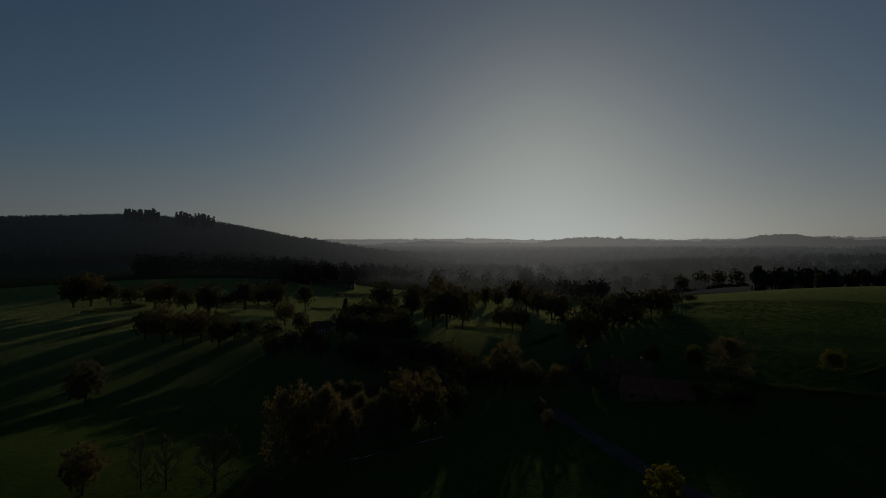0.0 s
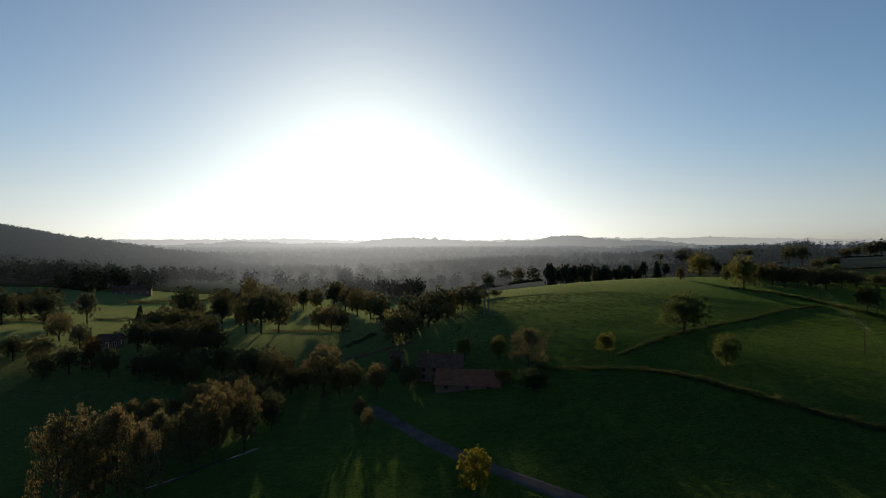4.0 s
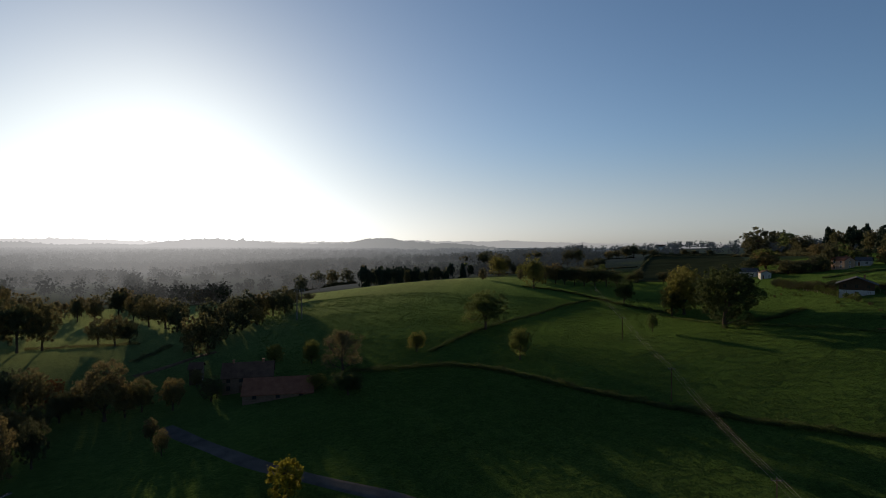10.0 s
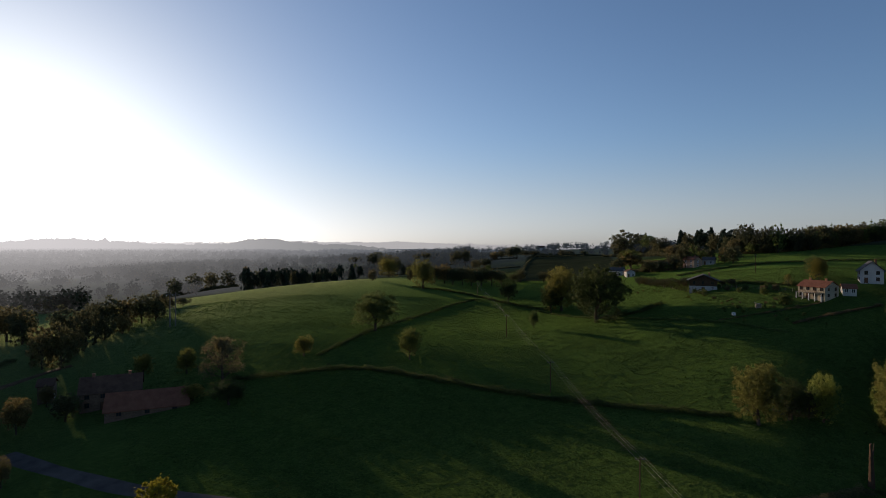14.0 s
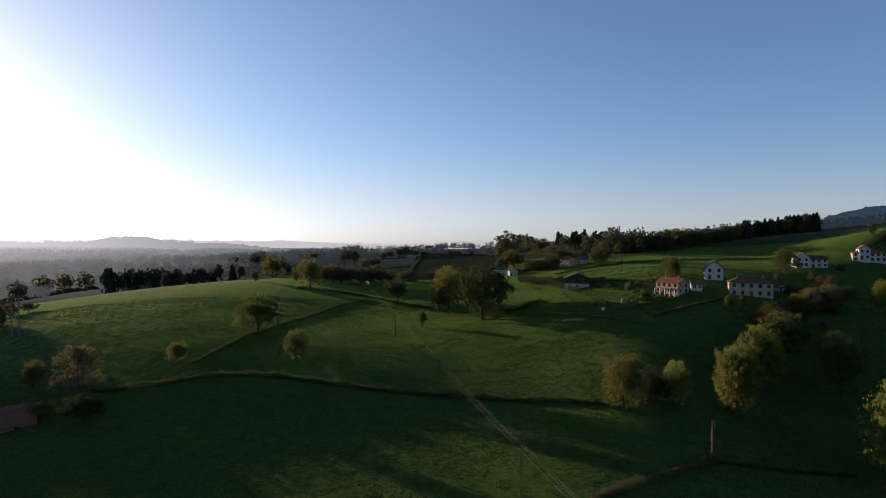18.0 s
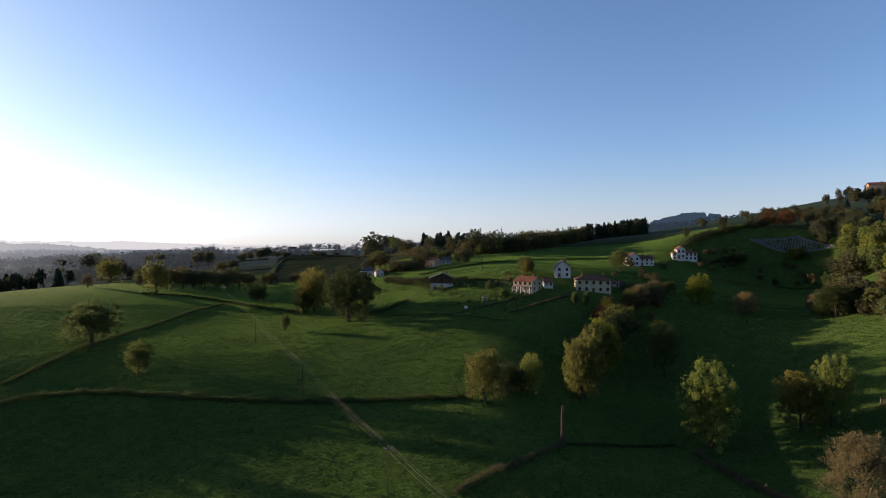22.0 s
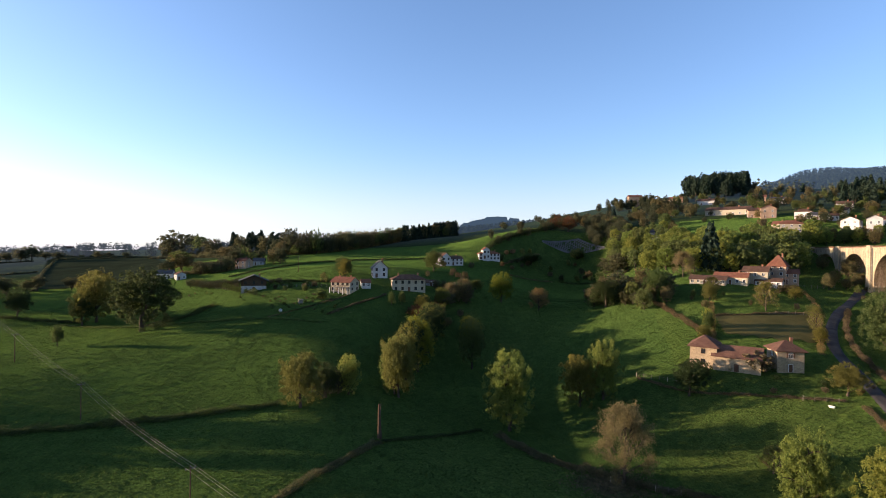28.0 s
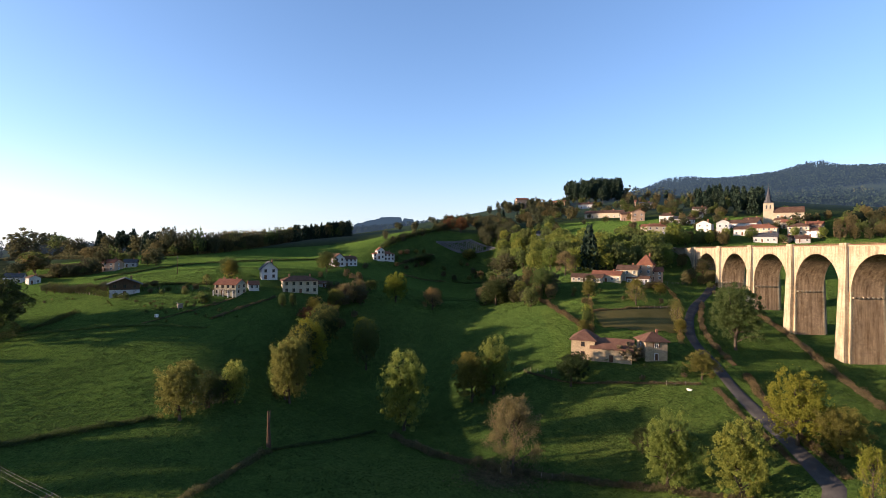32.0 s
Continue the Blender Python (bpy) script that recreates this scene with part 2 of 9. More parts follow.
WALL_STONE = stone_mat("house_stone", (0.28, 0.21, 0.145), (0.39, 0.30, 0.21), (0.36, 0.29, 0.21), 0.25)
BARN_STONE = stone_mat("barn_stone", (0.28, 0.22, 0.14), (0.38, 0.305, 0.20), (0.36, 0.29, 0.20), 0.25)
WALL_CREAM = rough_mat("cream_render", (0.33, 0.29, 0.205), (0.44, 0.39, 0.285), 0.3, 5)
WALL_WHITE = rough_mat("white_render", (0.43, 0.42, 0.40), (0.56, 0.55, 0.525), 0.3, 5)
WALL_GREY = rough_mat("grey_render", (0.34, 0.33, 0.32), (0.46, 0.45, 0.43), 0.3, 5)
WALL_PINK = rough_mat("pink_render", (0.33, 0.225, 0.15), (0.43, 0.30, 0.21), 0.3, 5)
ROOF_RED = rough_mat("red_roof_tiles", (0.145, 0.060, 0.038), (0.215, 0.098, 0.062), 0.5, 3.5, 0.9, 0.8, 0.05, 0.0, 0.1)
ROOF_BROWN = rough_mat("brown_roof_tiles", (0.068, 0.040, 0.029), (0.122, 0.074, 0.052), 0.5, 3.5, 0.9, 0.8, 0.05, 0.0, 0.1)
ROOF_BARN = rough_mat("weathered_barn_tiles", (0.095, 0.052, 0.037), (0.155, 0.086, 0.061), 0.5, 3.5, 0.9, 0.8, 0.05, 0.0, 0.1)
ROOF_DARK = rough_mat("slate_roof", (0.05, 0.05, 0.055), (0.09, 0.09, 0.095), 0.5, 3.5, 0.7, 0.5)
BRICK_CHIMNEY = rough_mat("chimney_brick", (0.22, 0.10, 0.06), (0.34, 0.17, 0.11), 1.0, 6)
FRAME_WHITE = rough_mat("white_paint", (0.62, 0.62, 0.60), (0.78, 0.78, 0.76), 1.0, 8, 0.5, 0.05)
# farm wall stone, darkened in colour for the shade on backlit walls
SHADED_STONE = stone_mat("shaded_farm_stone", (0.13, 0.085, 0.06), (0.19, 0.13, 0.095), (0.14, 0.10, 0.075), 0.25)
TIMBER = rough_mat("dark_timber", (0.062, 0.040, 0.026), (0.105, 0.068, 0.044), 1.5, 9, 0.8, 0.3)
SHUTTER = rough_mat("brown_shutter", (0.10, 0.05, 0.03), (0.17, 0.09, 0.05), 2.0, 8, 0.6, 0.1)
GLASS = rough_mat("window_glass", (0.02, 0.024, 0.03), (0.035, 0.04, 0.045), 0.5, 1.0, 0.08, 0.0, 0.5)
WOOD_GREY = rough_mat("weathered_wood", (0.14, 0.12, 0.10), (0.26, 0.23, 0.19), 2.0, 12, 0.9, 0.4)
WOOD_PALE = rough_mat("pale_wood", (0.34, 0.28, 0.20), (0.48, 0.41, 0.31), 2.0, 12, 0.85, 0.3)
CONCRETE = rough_mat("concrete", (0.12, 0.115, 0.10), (0.20, 0.19, 0.17), 1.2, 9)
WIRE = rough_mat("wire", (0.20, 0.185, 0.14), (0.28, 0.26, 0.19), 2.0, 8, 0.6, 0.0, 0.3, 0.2)
GRANITE = rough_mat("grave_stone", (0.06, 0.062, 0.066), (0.15, 0.15, 0.156), 0.4, 7, 0.6, 0.2)
METAL_DARK = rough_mat("dark_metal", (0.05, 0.05, 0.055), (0.11, 0.11, 0.115), 2.0, 9, 0.45, 0.1, 0.5, 0.7)
BARK = rough_mat("bark", (0.045, 0.035, 0.026), (0.11, 0.088, 0.065), 1.0, 9, 0.95, 0.8)
TWIG = rough_mat("twigs", (0.15, 0.118, 0.068), (0.25, 0.20, 0.115), 1.0, 9, 0.95, 0.3)
L_OAK = leaf_mat("oak_leaves", (0.038, 0.057, 0.022), (0.078, 0.100, 0.036))
L_GREEN = leaf_mat("green_leaves", (0.076, 0.106, 0.034), (0.148, 0.180, 0.058), 0.55)
L_LIME = leaf_mat("yellow_green_leaves", (0.14, 0.155, 0.020), (0.27, 0.26, 0.036), 0.5)
L_OLIVE = leaf_mat("olive_yellow_leaves", (0.152, 0.190, 0.042), (0.275, 0.310, 0.074), 0.58)
L_AUTUMN = leaf_mat("autumn_leaves", (0.125, 0.128, 0.036), (0.225, 0.215, 0.058), 0.58)
L_RUST = leaf_mat("rust_leaves", (0.085, 0.045, 0.022), (0.15, 0.075, 0.034))
L_BROWN = leaf_mat("brown_hedge_leaves", (0.092, 0.074, 0.042), (0.165, 0.130, 0.072), 0.35)
L_TAN = leaf_mat("dry_tan_leaves", (0.150, 0.118, 0.056), (0.26, 0.205, 0.095), 0.45)
L_FIR = leaf_mat("fir_needles", (0.017, 0.031, 0.021), (0.032, 0.052, 0.033), 0.15)
L_WOOD = leaf_mat("dark_wood_leaves", (0.066, 0.073, 0.040), (0.122, 0.122, 0.064), 0.45)
L_WOOD_GREEN = leaf_mat("green_wood_leaves", (0.092, 0.120, 0.040), (0.175, 0.205, 0.066), 0.5)
L_WOOD_GOLD = leaf_mat("golden_wood_leaves", (0.112, 0.098, 0.046), (0.205, 0.172, 0.078), 0.45)
L_WOOD_RUST = leaf_mat("rusty_wood_leaves", (0.085, 0.048, 0.024), (0.15, 0.080, 0.036), 0.2)
# leaves of the far woods, with the same haze glow painted in
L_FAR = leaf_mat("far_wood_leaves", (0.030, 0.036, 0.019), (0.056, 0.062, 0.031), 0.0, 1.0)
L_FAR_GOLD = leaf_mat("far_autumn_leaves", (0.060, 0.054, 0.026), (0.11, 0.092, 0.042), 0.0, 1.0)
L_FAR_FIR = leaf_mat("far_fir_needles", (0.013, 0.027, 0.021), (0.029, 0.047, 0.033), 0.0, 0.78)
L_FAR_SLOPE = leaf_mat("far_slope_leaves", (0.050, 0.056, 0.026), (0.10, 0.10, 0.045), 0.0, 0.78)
L_TUFT = leaf_mat("tussock_grass", (0.050, 0.082, 0.023), (0.088, 0.122, 0.036), 0.5)


# ---- mesh tools ----
class Shape:
    """Collects vertices and faces of one mesh."""

    def __init__(self):
        self.v, self.f = [], []

    def add(self, verts, faces):
        b = len(self.v)
        self.v += [tuple(p) for p in verts]
        self.f += [tuple(b + i for i in q) for q in faces]
        return self

    def box(self, x0, x1, y0, y1, z0, z1, m=None):
        p = [Vector(c) for c in ((x0, y0, z0), (x1, y0, z0), (x1, y1, z0), (x0, y1, z0), (x0, y0, z1), (x1, y0, z1), (x1, y1, z1), (x0, y1, z1))]
        if m is not None:
            p = [m @ c for c in p]
        return self.add(p, [(0, 3, 2, 1), (4, 5, 6, 7), (0, 1, 5, 4), (1, 2, 6, 5), (2, 3, 7, 6), (3, 0, 4, 7)])

    def tube(self, points, radii, sides=6):
        pts = [Vector(p) for p in points]
        rings = []
        for k, p in enumerate(pts):
            way = (pts[min(k + 1, len(pts) - 1)] - pts[max(k - 1, 0)])
            way = way.normalized() if way.length > 1e-6 else Vector((0, 0, 1))
            a = way.orthogonal().normalized()
            b = way.cross(a)
            rings += [p + radii[k] * (math.cos(6.2832 * s / sides) * a + math.sin(6.2832 * s / sides) * b) for s in range(sides)]
        faces = []
        for k in range(len(pts) - 1):
            for s in range(sides):
                t = (s + 1) % sides
                faces.append((k * sides + s, k * sides + t, (k + 1) * sides + t, (k + 1) * sides + s))
        faces.append(tuple(reversed(range(sides))))
        faces.append(tuple((len(pts) - 1) * sides + s for s in range(sides)))
        return self.add(rings, faces)

    def mesh(self, name, material, smooth=False):
        me = bpy.data.meshes.new(name)
        me.from_pydata(self.v, [], self.f)
        me.materials.append(material)
        if smooth:
            me.polygons.foreach_set("use_smooth", [True] * len(me.polygons))
        me.update()
        return me


def part(name, shape, material, parent, label="", smooth=False):
    ob = new(name, shape.mesh(name, material, smooth) if isinstance(shape, Shape) else shape)
    ob.parent = parent
    return tagged(ob, label)


def quads_mesh(name, corners, material):
    """One mesh of loose quads, from an array (n, 4, 3)."""
    n = len(corners)
    me = bpy.data.meshes.new(name)
    me.vertices.add(4 * n)
    me.vertices.foreach_set("co", np.ascontiguousarray(corners, dtype=np.float32).ravel())
    me.loops.add(4 * n)
    me.loops.foreach_set("vertex_index", np.arange(4 * n, dtype=np.int32))
    me.polygons.add(n)
    me.polygons.foreach_set("loop_start", np.arange(0, 4 * n, 4, dtype=np.int32))
    me.materials.append(material)
    me.update(calc_edges=True)
    me.validate()
    return me


rng = np.random.default_rng(7)


def leaf_quads(centres, size, flat=0.0):
    """A bent spray of leaves at each centre, turned at random."""
    n = len(centres)
    a = rng.normal(size=(n, 3))
    a[:, 2] *= 1 - flat
    a /= np.linalg.norm(a, axis=1)[:, None]
    b = rng.normal(size=(n, 3))
    b -= a * (a * b).sum(1)[:, None]
    b /= np.linalg.norm(b, axis=1)[:, None]
    s = size * rng.uniform(0.6, 1.3, (n, 1))
    c = np.cross(a, b)
    k = rng.uniform(0.1, 0.45, (n, 1)) * s
    return np.stack([centres - a * s * 0.5 - b * s * 0.3, centres + a * s * 0.5 * 0.6 - b * s * 0.4 + c * k, centres + a * s * 0.6 + b * s * 0.35, centres - a * s * 0.4 + b * s * 0.4 + c * k], 1)

# ---- the land: a valley floor with hills, one sheet to the horizon ----
HILLS = []


def hill(x, y, rise, spread):
    HILLS.append((x, y, rise, spread))


hill(0, 137, -6.7, 40)
hill(-26, 103, 0.2, 31)
hill(41, 99, 2.6, 31)
hill(38, 129, 2.3, 39)
hill(68, 73, -2.2, 30)
hill(86, 90, -9.9, 36)
hill(57, 162, -8.7, 50)
hill(106, 187, 6.4, 62)
hill(110, 120, 4.0, 47)
hill(124, 86, 8.8, 44)
hill(146, 50, -12.2, 45)
hill(156, 164, -1.2, 66)
hill(235, 288, 24.7, 108)
hill(98, 33, -3.7, 30)
hill(169, 107, 1.6, 58)
hill(277, 197, -16.1, 99)
hill(233, 101, -8.5, 74)
hill(209, 49, -3.2, 62)
hill(118, 2, 4.8, 34)
hill(152, 10, 5.4, 44)
hill(247, -11, 28.1, 72)
hill(179, -17, -7.6, 52)
hill(327, -42, -36.5, 96)
hill(399, 31, 16.9, 116)
hill(307, 46, 17.5, 90)
hill(477, -54, 13.4, 139)
hill(211, -62, -28.0, 64)
hill(115, -27, -7.2, 34)
hill(404, -147, 14.9, 125)
hill(89, -43, 8.0, 30)
hill(95, -11, 0.8, 30)
hill(79, -68, -11.2, 30)
hill(76, -98, 9.2, 36)
hill(111, -115, -3.7, 46)
hill(153, -140, -7.9, 60)
hill(228, -222, -39.0, 92)
hill(198, -117, 24.3, 67)
hill(145, -78, 6.8, 48)
hill(284, -168, 27.9, 96)
hill(388, -283, -29.2, 139)
hill(520, -208, -13.9, 162)
hill(535, -352, 75.1, 186)
hill(264, -307, 43.7, 117)
hill(-202, 522, 23.0, 162)
hill(-347, 676, -33.8, 220)
hill(-84, 432, 4.6, 128)
hill(-104, 292, 4.3, 90)
hill(-156, 221, -0.9, 78)
hill(-250, 312, -1.7, 116)
hill(-78, 137, -9.8, 46)
hill(-72, 98, 6.4, 35)
hill(-125, 162, 6.4, 59)
hill(-35, 197, 2.8, 58)
hill(26, 259, 5.6, 75)
hill(77, 413, -4.2, 122)
hill(201, 877, 2.6, 261)
hill(-53, 598, -17.8, 174)
hill(5, 320, -11.1, 93)
hill(35, 202, -5.7, 59)
hill(397, 395, -13.4, 162)
hill(407, 570, 4.2, 203)
hill(742, 414, 31.1, 246)
hill(426, 262, 15.4, 145)
hill(431, 130, -4.9, 130)
hill(4157, -2400, -0.1, 900)
hill(-434, 2462, -2.2, 725)
hill(434, 2462, 0.2, 725)
hill(1250, 2165, -4.0, 725)
hill(1915, 1607, 2.7, 725)
hill(2349, 855, -4.9, 725)
hill(-122, 1395, -14.0, 406)
hill(362, 1352, 15.5, 406)
hill(803, 1147, -1.3, 406)
hill(1147, 803, -5.2, 406)
hill(-61, 878, -35.1, 255)
hill(108, 611, 23.4, 180)
hill(212, 475, -16.4, 151)
hill(427, 959, -7.7, 304)
hill(-423, 906, 85.1, 290)
hill(-455, 935, 9.0, 120)
hill(-766, 643, 33.0, 290)
hill(1312, -1509, 196.0, 580)
hill(492, -1835, 149.2, 551)
hill(1992, -1150, 69.2, 667)
hill(1329, -1147, 21, 58)
hill(1411, -1044, -10, 60)
hill(1188, -1292, -18, 52)
hill(1064, -1396, 16, 48)
hill(992, -1448, -18, 36)
hill(917, -1496, -14, 55)
hill(1427, -464, 44.4, 435)
hill(886, -156, 30.4, 261)
hill(579, -689, 30.1, 261)
hill(122, -689, 44.1, 203)
hill(0, -250, -5.7, 72)
hill(-68, -188, -3.7, 58)
hill(-153, -129, -3.5, 58)
hill(-197, -35, -3.2, 58)
hill(-188, 68, -7.3, 58)
hill(36, -135, -7.4, 41)
hill(0, 60, -7.8, 30)
hill(60, 0, -7.2, 30)
hill(0, -60, -6.3, 30)
hill(-60, 0, -8.6, 30)
hill(42, 42, -1.5, 30)
hill(42, -42, -2.4, 30)
hill(405, -89, 6.0, 24)
hill(416, -110, 6.0, 22)
hill(430, -132, 5.0, 20)
hill(399, -67, 4.0, 24)
hill(130, 128, -2.2, 30)
hill(113, 138, -1.2, 28)
hill(139, 100, -1.5, 28)
hill(395, -127, -5.0, 24)
hill(358, -140, -5.0, 26)
hill(362, -96, -6.0, 30)
hill(341, -114, -6.0, 30)
hill(293, -91, -5.0, 28)
hill(294, -68, -3.0, 25)
hill(315, -123, -4.0, 28)
hill(180, -23, -4.0, 20)
hill(208, -35, -4.0, 24)
hill(221, -27, -3.0, 24)
hill(225, -53, -4.0, 26)
hill(138, -12, -3.0, 16)
hill(145, -26, -4.0, 20)
hill(173, -44, -4.0, 22)
hill(103, -13, -3.0, 16)
hill(113, -24, -3.0, 18)
hill(131, -37, -2.0, 18)
hill(111, -59, -1.5, 20)
hill(112, -91, -3.0, 30)
hill(95, -86, -2.5, 28)
hill(85, -84, -2.0, 24)
hill(94, -69, -1.5, 22)
hill(108, -66, -2.5, 26)
hill(109, -82, -2.5, 28)
hill(89, -53, -2.0, 20)
hill(87, -41, -1.5, 16)
hill(186, 19, 2.5, 32)
hill(214, -82, -4.0, 24)
hill(253, -107, -4.0, 24)
hill(174, -70, -3.0, 20)
hill(146, -54, -3.0, 20)
hill(372, -150, -7, 27)
hill(340, -138, -7, 26)
hill(305, -125, -6, 22)
hill(283, -108, -3, 18)
HX, HY, HR, HS = np.array(HILLS).T


def heights(x, y):
    r = np.hypot(x, y)
    z = 8 + 10 * np.clip((r - 700) / 4100, 0, 1)
    for hx, hy, rise, spread in HILLS:
        z = z + rise * np.exp(-((x - hx) ** 2 + (y - hy) ** 2) / (2 * spread ** 2))
    return z


def ground_z(x, y):
    r = math.hypot(x, y)
    return float(8 + 10 * min(max((r - 700) / 4100, 0), 1) + (HR * np.exp(-((x - HX) ** 2 + (y - HY) ** 2) / (2 * HS ** 2))).sum())


def make_ground():
    turns, rings = 900, 270
    r = np.concatenate([[0.0], np.geomspace(12, 4900, rings)])
    a = np.linspace(0, 2 * np.pi, turns, endpoint=False)
    rr, aa = np.meshgrid(r[1:], a, indexing="ij")
    x, y = rr * np.sin(aa), rr * np.cos(aa)
    z = heights(x, y)
    co = np.concatenate([[[0, 0, ground_z(0, 0)]], np.stack([x, y, z], -1).reshape(-1, 3)])
    i, j = np.meshgrid(np.arange(rings - 1), np.arange(turns), indexing="ij")
    k = (j + 1) % turns
    quad = np.stack([1 + i * turns + j, 1 + i * turns + k, 1 + (i + 1) * turns + k, 1 + (i + 1) * turns + j], -1).reshape(-1, 4)[:, ::-1]
    me = bpy.data.meshes.new("ground")
    fan = [(0, 1 + (t + 1) % turns, 1 + t) for t in range(turns)]
    me.from_pydata(co.tolist(), [], fan + quad.tolist())
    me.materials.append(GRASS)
    me.materials.append(HAZED_FIELDS)
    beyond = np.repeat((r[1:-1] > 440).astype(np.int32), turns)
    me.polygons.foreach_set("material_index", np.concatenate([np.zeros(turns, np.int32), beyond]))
    me.polygons.foreach_set("use_smooth", [True] * len(me.polygons))
    me.update()
    return tagged(new("ground", me), "rolling green pasture land reaching to the horizon", "ground", kind="structure")


ground = make_ground()


def along(points, step):
    """Points every step metres along a path, smoothed, as x, y, and the way at each."""
    p = np.array(points, float)
    for _ in range(2):
        q = np.empty((2 * len(p), 2))
        q[0], q[-1] = p[0], p[-1]
        q[1:-1:2] = 0.75 * p[:-1] + 0.25 * p[1:]
        q[2:-1:2] = 0.25 * p[:-1] + 0.75 * p[1:]
        p = q
    d = np.concatenate([[0], np.cumsum(np.hypot(*(p[1:] - p[:-1]).T))])
    s = np.arange(0, d[-1], step)
    xy = np.stack([np.interp(s, d, p[:, 0]), np.interp(s, d, p[:, 1])], 1)
    w = np.gradient(xy, axis=0)
    w /= np.linalg.norm(w, axis=1)[:, None] + 1e-9
    return xy, w


WAYS = []


def strip(name, points, width, material, lift, label, category, crown=0.05):
    """A road, lane or stream laid along the ground."""
    xy, w = along(points, 2.0)
    WAYS.extend(xy.tolist())
    side = np.stack([-w[:, 1], w[:, 0]], 1)
    s = Shape()
    cols = 7
    for k in range(len(xy)):
        wk = width * (1 + 0.08 * math.sin(k * 0.37))
        for c in range(cols):
            u = c / (cols - 1) - 0.5
            x, y = xy[k] + side[k] * u * wk
            s.v.append((x, y, ground_z(x, y) + (lift + crown * (1 - 4 * u * u) if 0 < c < cols - 1 else -0.15)))
    for k in range(len(xy) - 1):
        for c in range(cols - 1):
            a = k * cols + c
            s.f.append((a, a + 1, a + cols + 1, a + cols))
    return tagged(new(name, s.mesh(name, material, True)), label, category, kind="structure")

# ---- kinds of trees: each built once, then copied at its own height and width ----
def crown_points(n_clumps, per, squash, ragged, low=0.28):
    """Centres of leaf sprays round a crown of height 1, radius about 0.5: uneven lobes, small clumps, loose sprays between."""
    k = np.arange(n_clumps)
    up = 1 - 2 * (k + 0.5) / n_clumps
    turn = k * 2.39996 + rng.uniform(0, 6)
    ring = np.where(up < 0, (1 - up ** 2) ** 0.3, np.sqrt(1 - up ** 2))
    shell = np.stack([ring * np.cos(turn), ring * np.sin(turn), up], 1)
    lobes = rng.normal(size=(7, 3))
    lobes /= np.linalg.norm(lobes, axis=1)[:, None]
    bulge = np.exp(-(1 - (shell @ lobes.T).max(axis=1)) / 0.22)[:, None]
    reach = rng.uniform(1 - ragged, 1.06, (n_clumps, 1)) * (0.80 + 0.27 * bulge) * np.where(rng.random((n_clumps, 1)) < 0.34, rng.uniform(0.35, 0.8, (n_clumps, 1)), 1.0)
    mid = low + (1 - low) * 0.5
    size = np.array([0.44, 0.44, (1 - low) * 0.47 * squash])
    c = shell * reach * size + np.array([0, 0, mid])
    rad = rng.uniform(0.5, 1.5, n_clumps) * 0.62 / math.sqrt(n_clumps)
    pts = rng.normal(size=(n_clumps, per, 3))
    pts /= np.linalg.norm(pts, axis=2)[:, :, None]
    pts *= rng.uniform(0.2, 1.0, (n_clumps, per, 1)) ** 0.6
    pts = c[:, None, :] + pts * rad[:, None, None] * np.array([1, 1, 0.85])
    pts = pts.reshape(-1, 3)
    loose = c[rng.integers(0, n_clumps, len(pts) // 5)]
    loose = loose + rng.normal(0, 0.042, loose.shape)
    return np.concatenate([pts, loose]), c


def wood_frame(limb_ends, fork, girth, top):
    """A tapered, slightly crooked trunk with limbs that reach into the crown."""
    s = Shape()
    lean = rng.normal(0, 0.012, (6, 2))
    path = [(lean[k, 0] * k, lean[k, 1] * k, top * k / 5 - (0.03 if k == 0 else 0)) for k in range(6)]
    s.tube(path, [girth * (1.5 if k == 0 else 1.0 - 0.16 * k) for k in range(6)], 7)
    for e in limb_ends:
        z0 = float(rng.uniform(fork, max(fork + 0.05, min(top * 0.9, e[2] - 0.02))))
        q = z0 / top * 5
        root = Vector((lean[min(5, int(q)), 0] * q, lean[min(5, int(q)), 1] * q, z0))
        e = Vector(e)
        mid = root.lerp(e, 0.5) + Vector((0, 0, 0.03))
        s.tube([root, mid, e], [girth * 0.42, girth * 0.25, girth * 0.08], 5)
    return s


def tree_kind(name, leaves, label, category="tree", clumps=230, per=84, leaf=0.0165, squash=1.0, ragged=0.35, low=0.2, girth=0.024):
    pts, centres = crown_points(clumps, per, squash, ragged, low)
    root = new(name)
    root.empty_display_size = 0.2
    tagged(root, label, category)
    part("trunk", wood_frame(centres[:: max(1, clumps // 14)], low * 0.8, girth, 0.75), BARK, root)
    part("crown", quads_mesh("crown", leaf_quads(pts, leaf), leaves), None, root)
    return root


